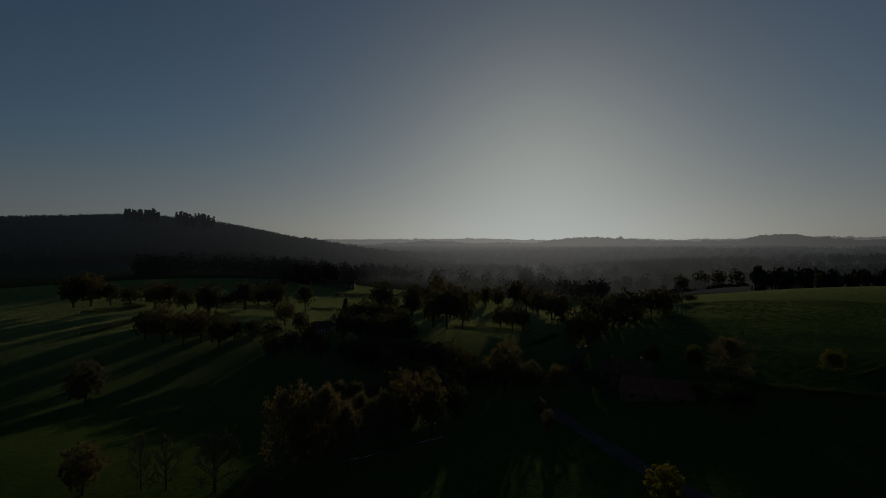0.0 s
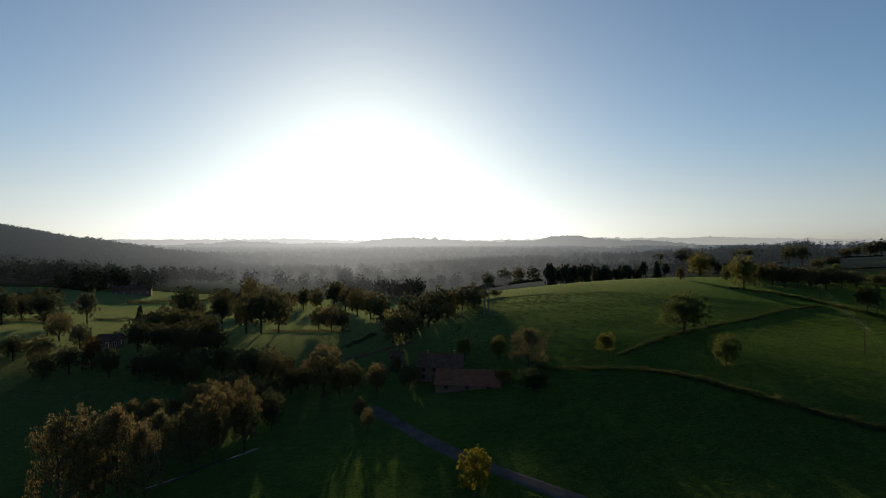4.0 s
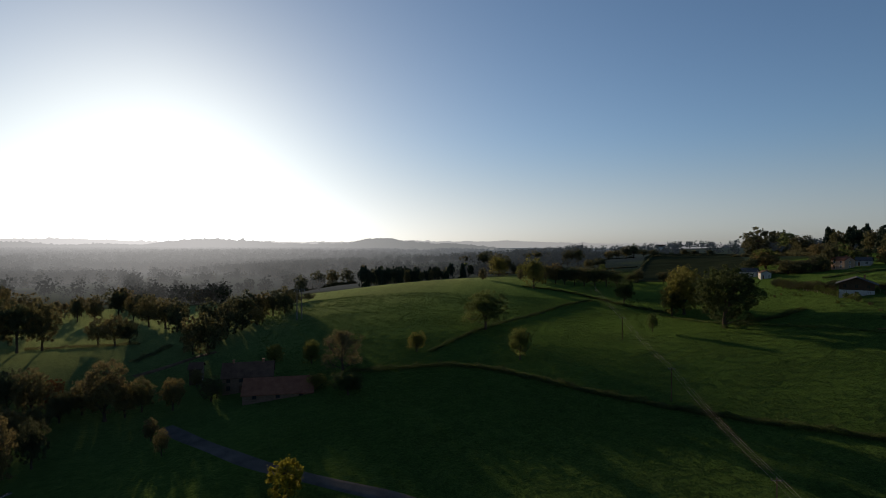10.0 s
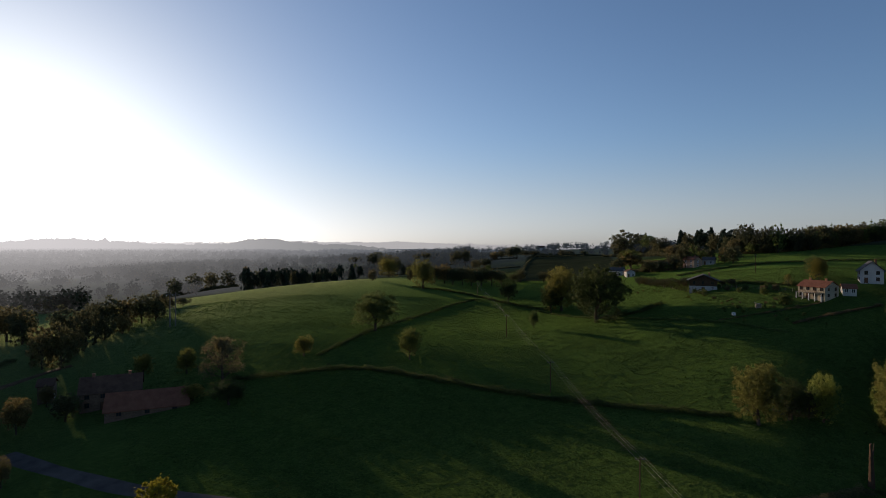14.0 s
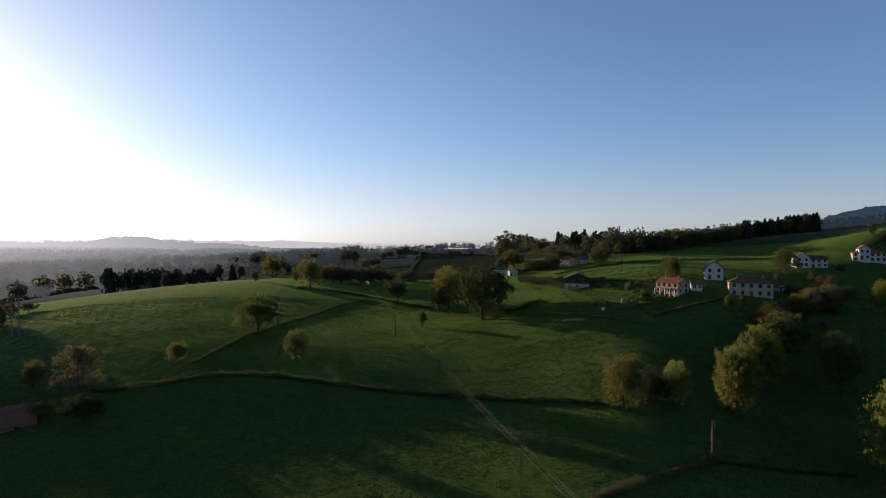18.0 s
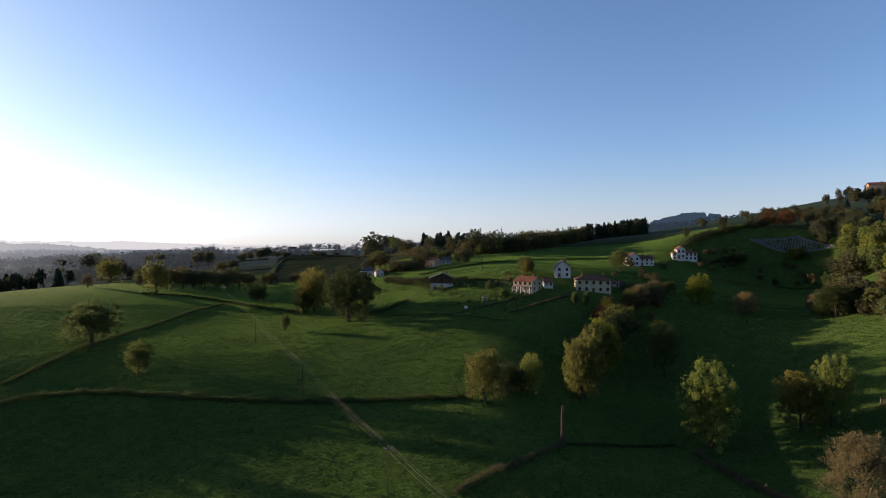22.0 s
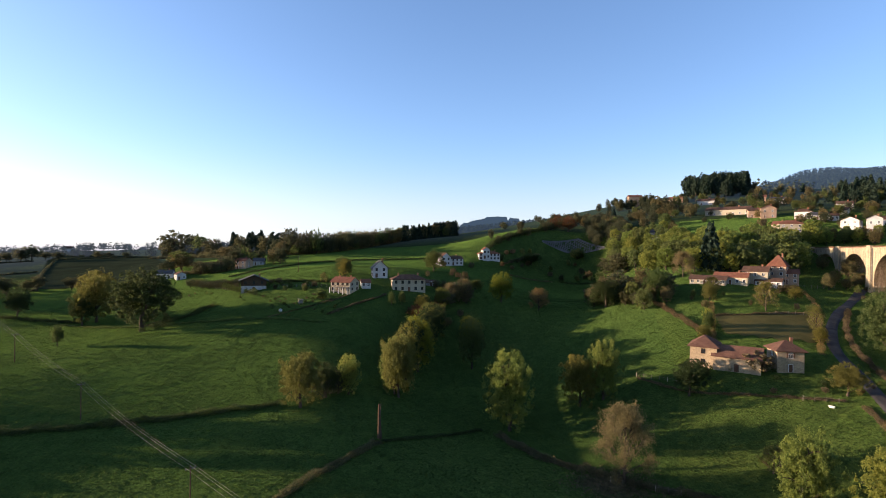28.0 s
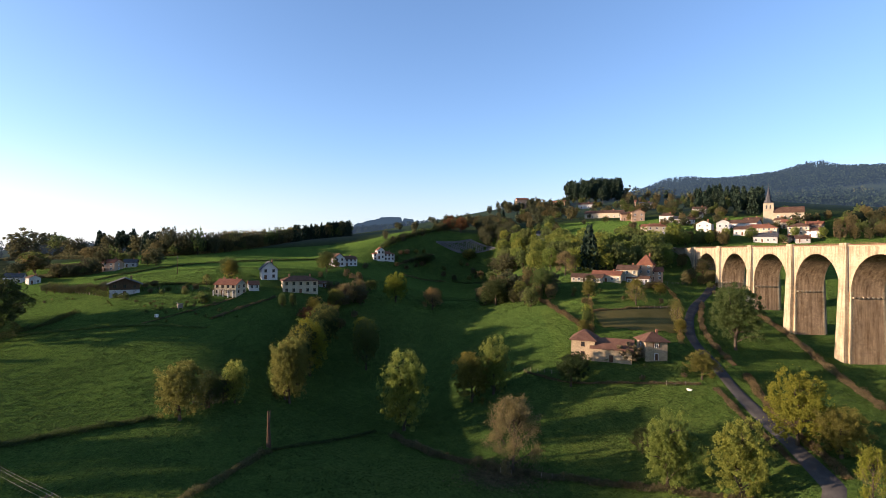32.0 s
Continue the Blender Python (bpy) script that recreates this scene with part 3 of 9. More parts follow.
def bare_kind(name, label, leaves=L_AUTUMN, n_leaf=260, leaf=0.024, twig=None):
    """A tree that has dropped most of its leaves: limbs, branches and twigs."""
    root = new(name)
    tagged(root, label, "tree")
    trunk, twigs, tips = Shape(), Shape(), []
    trunk.tube([(0, 0, -0.03), (0.004, 0, 0.14), (-0.006, 0.004, 0.36), (0, 0, 0.78)], [0.030, 0.022, 0.016, 0.005], 7)

    def grow(p, way, length, r, depth):
        mid = p + way * length * 0.5 + Vector(rng.normal(0, 0.02, 3)) * length
        end = p + way * length
        (trunk if depth < 2 else twigs).tube([p, mid, end], [r, r * 0.7, r * 0.4], 4 if depth < 2 else 3)
        if depth == 3:
            tips.append(end)
            return
        for _ in range(4 if depth else 5):
            w = (way + Vector(rng.normal(0, 0.55, 3)) + Vector((0, 0, 0.18))).normalized()
            grow(p.lerp(end, float(rng.uniform(0.45, 1.0))), w, length * float(rng.uniform(0.45, 0.68)), r * 0.5, depth + 1)

    for k in range(17):
        t = k * 2.4
        grow(Vector((0, 0, 0.07 + 0.040 * k)), Vector((math.cos(t), math.sin(t), 0.42 + 0.07 * k)).normalized(), 0.23 + 0.10 * math.sin(math.pi * (k + 1) / 15) - 0.004 * k, 0.010, 0)
    part("trunk", trunk, BARK, root)
    part("twig_crown", twigs, twig or TWIG, root)
    tips = np.array([tuple(t) for t in tips])
    pick = tips[rng.integers(0, len(tips), n_leaf)] + rng.normal(0, 0.028, (n_leaf, 3))
    part("foliage", quads_mesh("foliage", leaf_quads(pick, leaf), leaves), None, root, "last dry leaves")
    return root


def fir_kind(name, label, layers=17):
    root = new(name)
    tagged(root, label, "tree")
    part("trunk", Shape().tube([(0, 0, -0.03), (0, 0, 0.5), (0, 0, 0.98)], [0.018, 0.012, 0.003], 6), BARK, root)
    c = []
    for k in range(layers):
        h = 0.1 + 0.88 * k / layers
        reach = 0.46 * (1 - h) ** 0.8 + 0.03
        m = int(10 + 60 * (1 - h))
        a = rng.uniform(0, 6.2832, m)
        d = reach * rng.uniform(0.25, 1.1, m)
        c.append(np.stack([d * np.cos(a), d * np.sin(a), h - 0.14 * d + rng.normal(0, 0.012, m)], 1))
    part("crown", quads_mesh("crown", leaf_quads(np.concatenate(c), 0.10, 0.5), L_FIR), None, root)
    return root


KINDS = {
    "oak": tree_kind("oak_tree", L_OAK, "broad dark green oak standing in pasture", clumps=300, per=84, leaf=0.0155, low=0.05),
    "oak_b": tree_kind("oak_tree", L_OAK, "spreading dark green hedgerow oak", ragged=0.5, low=0.14),
    "green": tree_kind("ash_tree", L_GREEN, "green broadleaf tree beginning to turn", low=0.1),
    "green_b": tree_kind("ash_tree", L_GREEN, "olive green broadleaf tree with an open crown", ragged=0.5, low=0.14),
    "lime": tree_kind("maple_tree", L_LIME, "bright yellow-green autumn tree in pasture", low=0.08),
    "lime_b": tree_kind("maple_tree", L_OLIVE, "tall yellow-green autumn tree with an uneven crown", ragged=0.5, low=0.02),
    "autumn": tree_kind("chestnut_tree", L_AUTUMN, "olive-brown autumn tree with thinning leaves", ragged=0.45, low=0.03),
    "autumn_b": tree_kind("chestnut_tree", L_AUTUMN, "golden-brown autumn tree with an open crown", ragged=0.5, low=0.08),
    "rust": tree_kind("cherry_tree", L_RUST, "rust-red autumn tree on the slope", clumps=60, low=0.05),
    "vale_oak": tree_kind("oak_tree", L_WOOD, "dark brown-green tree on the valley floor", clumps=170, per=56, leaf=0.021, ragged=0.42, low=0.06),
    "vale_elm": tree_kind("elm_tree", L_WOOD, "tall dark tree with an open crown on the valley floor", clumps=120, per=64, leaf=0.021, ragged=0.55, low=0.14),
    "vale_gold": tree_kind("beech_tree", L_WOOD_GOLD, "golden-brown autumn tree on the valley floor", clumps=170, per=56, leaf=0.021, ragged=0.42, low=0.05),
    "vale_rust": tree_kind("cherry_tree", L_WOOD_RUST, "rust-brown autumn tree on the valley floor", clumps=150, per=56, leaf=0.021, ragged=0.42, low=0.05),
    "bush": tree_kind("bush", L_LIME, "round yellow-green bush beside the road", "bush", clumps=80, per=70, leaf=0.036, ragged=0.12, low=0.0),
    "bush_b": tree_kind("bush", L_BROWN, "brown leafy bush on rough grass", "bush", clumps=30, per=30, leaf=0.07, ragged=0.35, low=0.0),
    "bush_g": tree_kind("bush", L_GREEN, "olive green bush on rough grass", "bush", clumps=30, per=30, leaf=0.07, ragged=0.35, low=0.0),
    "bare": bare_kind("bare_tree", "nearly leafless brown tree with fine twigs", L_TAN, 13000, 0.0135),
    "skeleton": bare_kind("bare_tree", "dark leafless tree with spreading limbs", L_WOOD, 500, 0.02, BARK),
    "thin": bare_kind("bare_tree", "thin dark tree with its last brown leaves", L_WOOD_GOLD, 4200, 0.02, BARK),
    "half": bare_kind("bare_tree", "half-bare tree with yellowing leaves", L_AUTUMN, 3200),
    "half_y": bare_kind("bare_tree", "half-bare tree with yellow-green leaves", L_LIME, 5200),
    "pine": tree_kind("pine_tree", L_FIR, "tall dark pine with a lumpy crown and bare trunk", clumps=44, per=30, leaf=0.06, ragged=0.4, low=0.24, girth=0.016),
    "pine_b": tree_kind("pine_tree", L_FIR, "dark conifer in a dense stand", clumps=50, per=30, leaf=0.06, ragged=0.5, low=0.05, girth=0.016),
    "fir": fir_kind("fir_tree", "tall dark green conifer"),
    "fir_b": fir_kind("fir_tree", "dark conifer with ragged branches", 13),
}
# the same kinds in simpler form, for the woods farther off
for kind, leaves, label, rag in (("oak", L_WOOD, "dark green oak in a wood", 0.35), ("oak_b", L_WOOD, "dark hedgerow oak with an uneven crown", 0.5), ("green", L_WOOD_GREEN, "green broadleaf tree among others", 0.35),
                                 ("green_b", L_WOOD_GREEN, "olive green tree with an open crown", 0.5), ("lime_b", L_OLIVE, "yellow-green autumn tree in a wood", 0.45), ("autumn", L_WOOD_GOLD, "olive-brown autumn tree in a wood", 0.42),
                                 ("autumn_b", L_WOOD_GOLD, "golden-brown autumn tree in a wood", 0.5), ("rust", L_WOOD_RUST, "rust-red autumn tree in a wood", 0.35)):
    KINDS["wood_" + kind] = tree_kind({"oak": "oak_tree", "oak_b": "elm_tree", "green": "ash_tree", "green_b": "alder_tree", "lime_b": "maple_tree", "autumn": "chestnut_tree", "autumn_b": "beech_tree", "rust": "cherry_tree"}[kind], leaves, label, clumps=110, per=22, leaf=0.042, ragged=rag * 0.8, low=0.0)
for k in KINDS.values():
    k.location = (0, 0, -400)
MADE = set()


def tree(kind, x, y, height, width, group=""):
    """A tree of that kind, that high and wide in metres, standing on the ground."""
    m = Matrix.Translation((x, y, ground_z(x, y))) @ Matrix.Rotation(float(rng.uniform(0, 6.28)), 4, "Z") @ Matrix.Diagonal((width, width, height, 1))
    if kind in MADE:
        ob = copy_thing(KINDS[kind], m)
    else:
        MADE.add(kind)
        ob = KINDS[kind]
        ob.matrix_basis = m
    ob.matrix_basis = m
    return tagged(ob, group=group)


def hedge(points, height, width, leaves, label, density=64, name="hedge", leaf=0.17):
    """An uneven row of shrubs along a field edge, or a bank of rough growth."""
    xy, w = along(points, 0.5)
    n = int(len(xy) * 1.7 * density * max(1.0, height / 1.6))
    k = rng.integers(0, len(xy), n)
    side = np.stack([-w[:, 1], w[:, 0]], 1)
    step = np.arange(len(xy))
    lump = 0.62 + 0.30 * np.sin(step * 0.23 + rng.uniform(0, 6)) * np.sin(step * 0.071) + 0.22 * np.sin(step * 0.61 + rng.uniform(0, 6)) * np.sin(step * 0.17) + rng.normal(0, 0.12, len(xy))
    lump = np.clip(lump, 0.42, 1.4)
    wide = 0.8 + 0.3 * np.sin(step * 0.31 + rng.uniform(0, 6))
    u = rng.uniform(-1, 1, n)
    q = rng.random(n) ** 0.7
    h = height * lump[k] * np.sqrt(np.maximum(0, 1 - 0.8 * u * u)) * q
    p = xy[k] + side[k] * (u * width * 0.5 * wide[k])[:, None] + rng.normal(0, 0.22, (n, 2))
    z = np.array([ground_z(a, b) for a, b in xy])[k] + h
    ob = new(name, quads_mesh(name, leaf_quads(np.column_stack([p, z]), leaf), leaves))
    return tagged(ob, label, name.replace("_", " "))


# ---- buildings ----
def window(parent, m, w, h, shutters=False, frame_mat=None, name="window"):
    """A window on a wall: m takes its own x along the wall, z up, y out of the wall, to the building."""
    s = Shape()
    for x0, x1, z0, z1 in ((-w / 2 - 0.1, w / 2 + 0.1, h, h + 0.12), (-w / 2 - 0.16, w / 2 + 0.16, -0.1, 0), (-w / 2 - 0.1, -w / 2, 0, h), (w / 2, w / 2 + 0.1, 0, h), (-0.04, 0.04, 0, h)):
        s.box(x0, x1, -0.04, 0.08, z0, z1, m)
    win = part(name, s, frame_mat or FRAME_WHITE, parent)
    part("pane", Shape().box(-w / 2, w / 2, -0.05, 0.02, 0, h, m), GLASS, win)
    if shutters:
        for sx in (-1, 1):
            part("shutter", Shape().box(sx * (w * 0.75 + 0.12) - w * 0.24, sx * (w * 0.75 + 0.12) + w * 0.24, 0.0, 0.07, -0.02, h + 0.02, m), SHUTTER, win)
    return win


def house(x, y, facing, w, d, h, wall, roof, label, kind="gable", rise=None, cols=3, floors=2, side_cols=1, shutters=False, chimneys=1, door=True, name="house", sink=0.0, turn_ridge=False, category="house", over=0.45, base_mat=None, balcony=False, frame_mat=None):
    """A house with its front towards the heading `facing`; w along the front, d deep, h to the eaves."""
    root = new(name)
    z = min(ground_z(x + a * w / 2, y + b * d / 2) for a in (-1, 0, 1) for b in (-1, 0, 1)) * 0.5 + ground_z(x, y) * 0.5 - sink
    root.matrix_world = pose(x, y, z, 0, 0, 180 - facing)
    tagged(root, label, category)
    rise = rise if rise is not None else (d if not turn_ridge else w) * 0.24
    a, b, t = w / 2, d / 2, -2.5
    s = Shape()
    if kind == "gable" and not turn_ridge:
        s.add([(-a, -b, t), (a, -b, t), (a, b, t), (-a, b, t), (-a, -b, h), (a, -b, h), (a, b, h), (-a, b, h), (-a, 0, h + rise), (a, 0, h + rise)],
              [(0, 1, 5, 4), (2, 3, 7, 6), (1, 2, 6, 9, 5), (3, 0, 4, 8, 7), (3, 2, 1, 0), (4, 5, 9, 8), (6, 7, 8, 9)])
    elif kind == "gable":
        s.add([(-a, -b, t), (a, -b, t), (a, b, t), (-a, b, t), (-a, -b, h), (a, -b, h), (a, b, h), (-a, b, h), (0, -b, h + rise), (0, b, h + rise)],
              [(0, 1, 5, 8, 4), (2, 3, 7, 9, 6), (1, 2, 6, 5), (3, 0, 4, 7), (3, 2, 1, 0), (4, 8, 9, 7), (5, 6, 9, 8)])
    else:
        s.box(-a, a, -b, b, t, h)
    part("wall", s, wall, root)
    # roof of real thickness, with overhanging eaves
    A, B, e, th = a + over, b + over, h - over * rise / b * (1 if not turn_ridge else 0), 0.22
    r = Shape()
    if kind == "hip":
        k = max(0.3, a - b) if a > b else 0.3
        kb = 0.0 if a > b else b - a
        lo = h - over * rise / min(a, b)
        top = [(-k, -kb, h + rise), (k, -kb, h + rise), (k, kb, h + rise), (-k, kb, h + rise)]
        pts = [(-A, -B, lo), (A, -B, lo), (A, B, lo), (-A, B, lo)] + top
        pts = [(p[0], p[1], p[2] + th) for p in pts] + [(p[0], p[1], p[2]) for p in pts[:4]]
        r.add(pts, [(0, 1, 5, 4), (1, 2, 6, 5), (2, 3, 7, 6), (3, 0, 4, 7), (4, 5, 6, 7), (8, 9, 1, 0), (9, 10, 2, 1), (10, 11, 3, 2), (11, 8, 0, 3), (11, 10, 9, 8)])
    else:
        m = Matrix.Rotation(radians(90), 4, "Z") if turn_ridge else Matrix()
        if turn_ridge:
            A, B, e = b + over, a + over, h - over * rise / a
        g = []
        for dz in (0.02, th):
            g += [(-A, -B, e + dz), (A, -B, e + dz), (A, 0, h + rise + dz), (-A, 0, h + rise + dz), (-A, B, e + dz), (A, B, e + dz)]
        g = [m @ Vector(p) for p in g]
        r.add(g, [(6, 7, 8, 9), (9, 8, 11, 10), (3, 2, 1, 0), (4, 5, 2, 3), (0, 1, 7, 6), (5, 4, 10, 11), (1, 2, 8, 7), (2, 5, 11, 8), (4, 3, 9, 10), (3, 0, 6, 9)])
    roof_ob = part("roof", r, roof, root)
    for c in range(chimneys):
        cx = (-0.3 + 0.6 * c) * w if chimneys > 1 else 0.22 * w
        cz = h + rise
        part("chimney", Shape().box(cx - 0.35, cx + 0.35, -0.3, 0.3, h, cz + 0.9).box(cx - 0.42, cx + 0.42, -0.37, 0.37, cz + 0.9, cz + 1.02), BRICK_CHIMNEY, roof_ob)
    fh = h / floors
    if base_mat:
        part("ground_floor", Shape().box(-a - 0.03, a + 0.03, -b - 0.03, b + 0.03, t + 0.2, fh), base_mat, root, "pale rendered ground floor")
    if balcony:
        bal = part("balcony", Shape().box(-a + 0.2, a - 0.2, -b - 1.9, -b - 0.04, fh - 0.12, fh + 0.06), CONCRETE, root)
        for q in range(5):
            px_ = -a + 0.4 + q * (w - 0.8) / 4
            part("post", Shape().box(px_ - 0.11, px_ + 0.11, -b - 1.85, -b - 1.63, -1.0, fh - 0.12), FRAME_WHITE, bal)
        part("balcony_rail", Shape().box(-a + 0.2, a - 0.2, -b - 1.88, -b - 1.82, fh + 0.95, fh + 1.03).box(-a + 0.2, a - 0.2, -b - 1.87, -b - 1.83, fh + 0.5, fh + 0.55), TIMBER, bal)
        for q in range(24):
            px_ = -a + 0.3 + q * (w - 0.6) / 23
            part("baluster", Shape().box(px_ - 0.03, px_ + 0.03, -b - 1.87, -b - 1.83, fh + 0.06, fh + 0.95), TIMBER, bal)
    for face in range(4):
        n = cols if face % 2 == 0 else side_cols
        run, out = (w, b) if face % 2 == 0 else (d, a)
        turn = Matrix.Rotation(radians(180 + 90 * face), 4, "Z")
        for f in range(floors):
            for c in range(n):
                u = (c + 0.5) / n * run - run / 2
                m = turn @ Matrix.Translation((u, out, 0.9 + f * fh))
                if door and face == 0 and f == 0 and c == n // 2:
                    dr = part("door", Shape().box(-0.5, 0.5, -0.05, 0.06, -0.9, 1.2, m), SHUTTER, root)
                    part("door_frame", Shape().box(-0.62, -0.5, -0.05, 0.09, -0.9, 1.3, m).box(0.5, 0.62, -0.05, 0.09, -0.9, 1.3, m).box(-0.5, 0.5, -0.05, 0.09, 1.2, 1.3, m), frame_mat or FRAME_WHITE, dr)
                else:
                    window(root, m, 1.0, min(1.35, fh - 1.2), shutters, frame_mat)
    return root

# ---- the viaduct, its deck a little above the drone ----
VIA_X, VIA_Y, VIA_DX, VIA_DY, VIA_TOP = 265.35, -238.35, -28.01, 10.74, 54.6


def make_viaduct(first, last):
    """Tall round arches on battered piers; its own x runs along the deck, -y is the face towards the valley."""
    root = new("viaduct")
    turn = math.degrees(math.atan2(VIA_DY, VIA_DX))
    root.matrix_world = pose(VIA_X, VIA_Y, VIA_TOP, 0, 0, turn)
    tagged(root, "tall cream stone railway viaduct with round arches", "viaduct")
    bay, half, depth, crown = 30.0, 12.3, 5.2, 3.6
    arc = 22
    for k in range(first, last):
        x0 = k * bay
        mid = x0 + bay / 2
        s = Shape()
        pts = [(mid - half * math.cos(math.pi * i / arc), -crown - half + half * math.sin(math.pi * i / arc)) for i in range(arc + 1)]
        spring = -crown - half
        for yy in (-depth, depth):
            b = len(s.v)
            s.v += [(px_, yy, pz_) for px_, pz_ in pts] + [(px_, yy, -1.1) for px_, pz_ in pts] + [(x0, yy, spring), (x0, yy, -1.1), (x0 + bay, yy, spring), (x0 + bay, yy, -1.1)]
            n = arc + 1
            for i in range(arc):
                q = (b + i, b + i + 1, b + n + i + 1, b + n + i)
                s.f.append(q if yy < 0 else q[::-1])
            for q in ((b + 2 * n, b, b + n, b + 2 * n + 1), (b + arc, b + 2 * n + 2, b + 2 * n + 3, b + n + arc)):
                s.f.append(q if yy < 0 else q[::-1])
        part("spandrel", s, FACING, root)
        # barrel of the arch
        v = Shape()
        for i, (a_, c_) in enumerate(pts):
            v.v += [(a_, -depth + 0.05, c_), (a_, depth - 0.05, c_)]
        v.f = [(2 * i, 2 * i + 1, 2 * i + 3, 2 * i + 2) for i in range(arc)]
        part("vault", v, RUBBLE, root, "rough brown rubble vault")
        # ring of dressed stones round the opening, one by one
        ring = 30
        for yy in (-1, 1):
            back = Shape()
            for i in range(ring):
                r = Shape() if yy < 0 else back
                t0, t1 = math.pi * (i + 0.06) / ring, math.pi * (i + 0.94) / ring
                o = half + (1.15 if i % 2 else 0.95)
                c = [(mid - q * math.cos(t), -crown - half + q * math.sin(t)) for q, t in ((half, t0), (half, t1), (o, t1), (o, t0))]
                ya, yb = (depth - 0.1) * yy, (depth + 0.07) * yy
                r.add([(p, ya, q) for p, q in c] + [(p, yb, q) for p, q in c], [(4, 5, 6, 7), (7, 6, 5, 4), (0, 1, 5, 4), (1, 2, 6, 5), (2, 3, 7, 6), (3, 0, 4, 7)][1 if yy > 0 else 0:][:1] + [(0, 1, 5, 4), (1, 2, 6, 5), (2, 3, 7, 6), (3, 0, 4, 7)])
                if yy < 0:
                    part("arch_stone", r, FACING, root)
            if yy > 0:
                tagged(part("arch_ring", back, FACING, root), kind="stuff")
        # deck, string course and railing
        part("deck", Shape().box(x0, x0 + bay, -depth + 0.1, depth - 0.1, -1.9, -1.0), RUBBLE, root)
        for yy in (-1, 1):
            part("cornice", Shape().box(x0, x0 + bay, yy * depth - 0.35, yy * depth + 0.35, -1.1, -0.75), FACING, root)
            part("coping", Shape().box(x0, x0 + bay, yy * depth - 0.42, yy * depth + 0.42, -0.75, -0.5), PARAPET, root, "dark weathered coping along the deck")
            rail = Shape().box(x0, x0 + bay, yy * depth - 0.05, yy * depth + 0.05, -0.08, 0.0).box(x0, x0 + bay, yy * depth - 0.03, yy * depth + 0.03, -0.5, -0.34)
            for i in range(20):
                rail.box(x0 + i * 1.5 + 0.7, x0 + i * 1.5 + 0.78, yy * depth - 0.04, yy * depth + 0.04, -0.76, 0.0)
            part("railing", rail, PARAPET, root, "rusty iron railing")
    for k in range(first, last + 1):
        xc = k * bay
        p = root.matrix_world @ Vector((xc, 0, 0))
        foot = min(ground_z(p.x + a, p.y + b) for a in (-4, 4) for b in (-4, 4)) - VIA_TOP - 1.5
        spring = -crown - half
        s = Shape()
        w0, d0 = bay / 2 - half, depth
        if foot < spring - 2:
            drop = spring - foot
            w1, d1 = w0 + drop * 0.022, d0 + drop * 0.022
            ring0 = [(xc - w0, -d0 + 0.02, spring), (xc + w0, -d0 + 0.02, spring), (xc + w0, d0 - 0.02, spring), (xc - w0, d0 - 0.02, spring)]
            ring1 = [(xc - w1, -d1, foot), (xc + w1, -d1, foot), (xc + w1, d1, foot), (xc - w1, d1, foot)]
            s.add(ring0 + ring1, [(0, 1, 2, 3), (7, 6, 5, 4), (4, 5, 1, 0), (5, 6, 2, 1), (6, 7, 3, 2), (7, 4, 0, 3)])
            part("pier", s, RUBBLE, root, "tapering pier of brown rubble stone")
            # corbels left from the building of the arches
            for sx in (-1, 1):
                for i in range(7):
                    yy = -d0 + 0.7 + i * (2 * d0 - 1.4) / 6
                    part("corbel", Shape().box(xc + sx * (w0 + 0.02), xc + sx * (w0 + 0.55), yy - 0.28, yy + 0.28, spring - 2.2, spring - 1.6), FACING, root)
                # pale dressed quoins up the corners
                for sy in (-1, 1):
                    back = Shape()
                    m = int(drop / 0.8)
                    for i in range(m):
                        q = Shape() if sy < 0 else back
                        f0, f1 = i / m, (i + 0.94) / m
                        long = 0.35 if i % 2 else 0.6
                        za, zb = spring - drop * f0, spring - drop * f1
                        xa, ya = w0 + (w1 - w0) * f1, d0 + (d1 - d0) * f1
                        xs = sorted((xc + sx * (xa - long), xc + sx * (xa + 0.06)))
                        ys = sorted((sy * (ya - long), sy * (ya + 0.06)))
                        q.box(xs[0], xs[1], ys[0], ys[1], zb, za)
                        if sy < 0:
                            part("quoin", q, FACING, root, "pale dressed corner stone")
                    if sy > 0:
                        tagged(part("quoins", back, FACING, root, "pale dressed corner stones"), "pale dressed corner stones", kind="stuff")
        # buttress pilasters on both faces, from the foot to the deck
        for sy in (-1, 1):
            lo = min(foot, spring)
            q0, q1 = 1.35, 1.35 + (-lo) * 0.026
            b0, b1 = depth + 0.75, depth + 0.75 + (-lo) * 0.03
            r0 = [(xc - q0, sy * (depth - 0.4), -0.75), (xc + q0, sy * (depth - 0.4), -0.75), (xc + q0, sy * b0, -0.75), (xc - q0, sy * b0, -0.75)]
            r1 = [(xc - q1, sy * (depth - 0.4), lo), (xc + q1, sy * (depth - 0.4), lo), (xc + q1, sy * b1, lo), (xc - q1, sy * b1, lo)]
            fs = [(0, 1, 2, 3), (7, 6, 5, 4), (4, 5, 1, 0), (5, 6, 2, 1), (6, 7, 3, 2), (7, 4, 0, 3)]
            part("pilaster", Shape().add(r0 + r1, fs), FACING, root)
            part("downpipe", Shape().tube([(xc + q0 + 0.2, sy * (depth + 0.2), -0.8), (xc + q0 + 0.25, sy * (depth + 0.25), spring * 0.5), (xc + q0 + 0.35, sy * (depth + 0.3), spring)], [0.16, 0.16, 0.16], 6), METAL_DARK, root, "dark iron rainwater pipe")
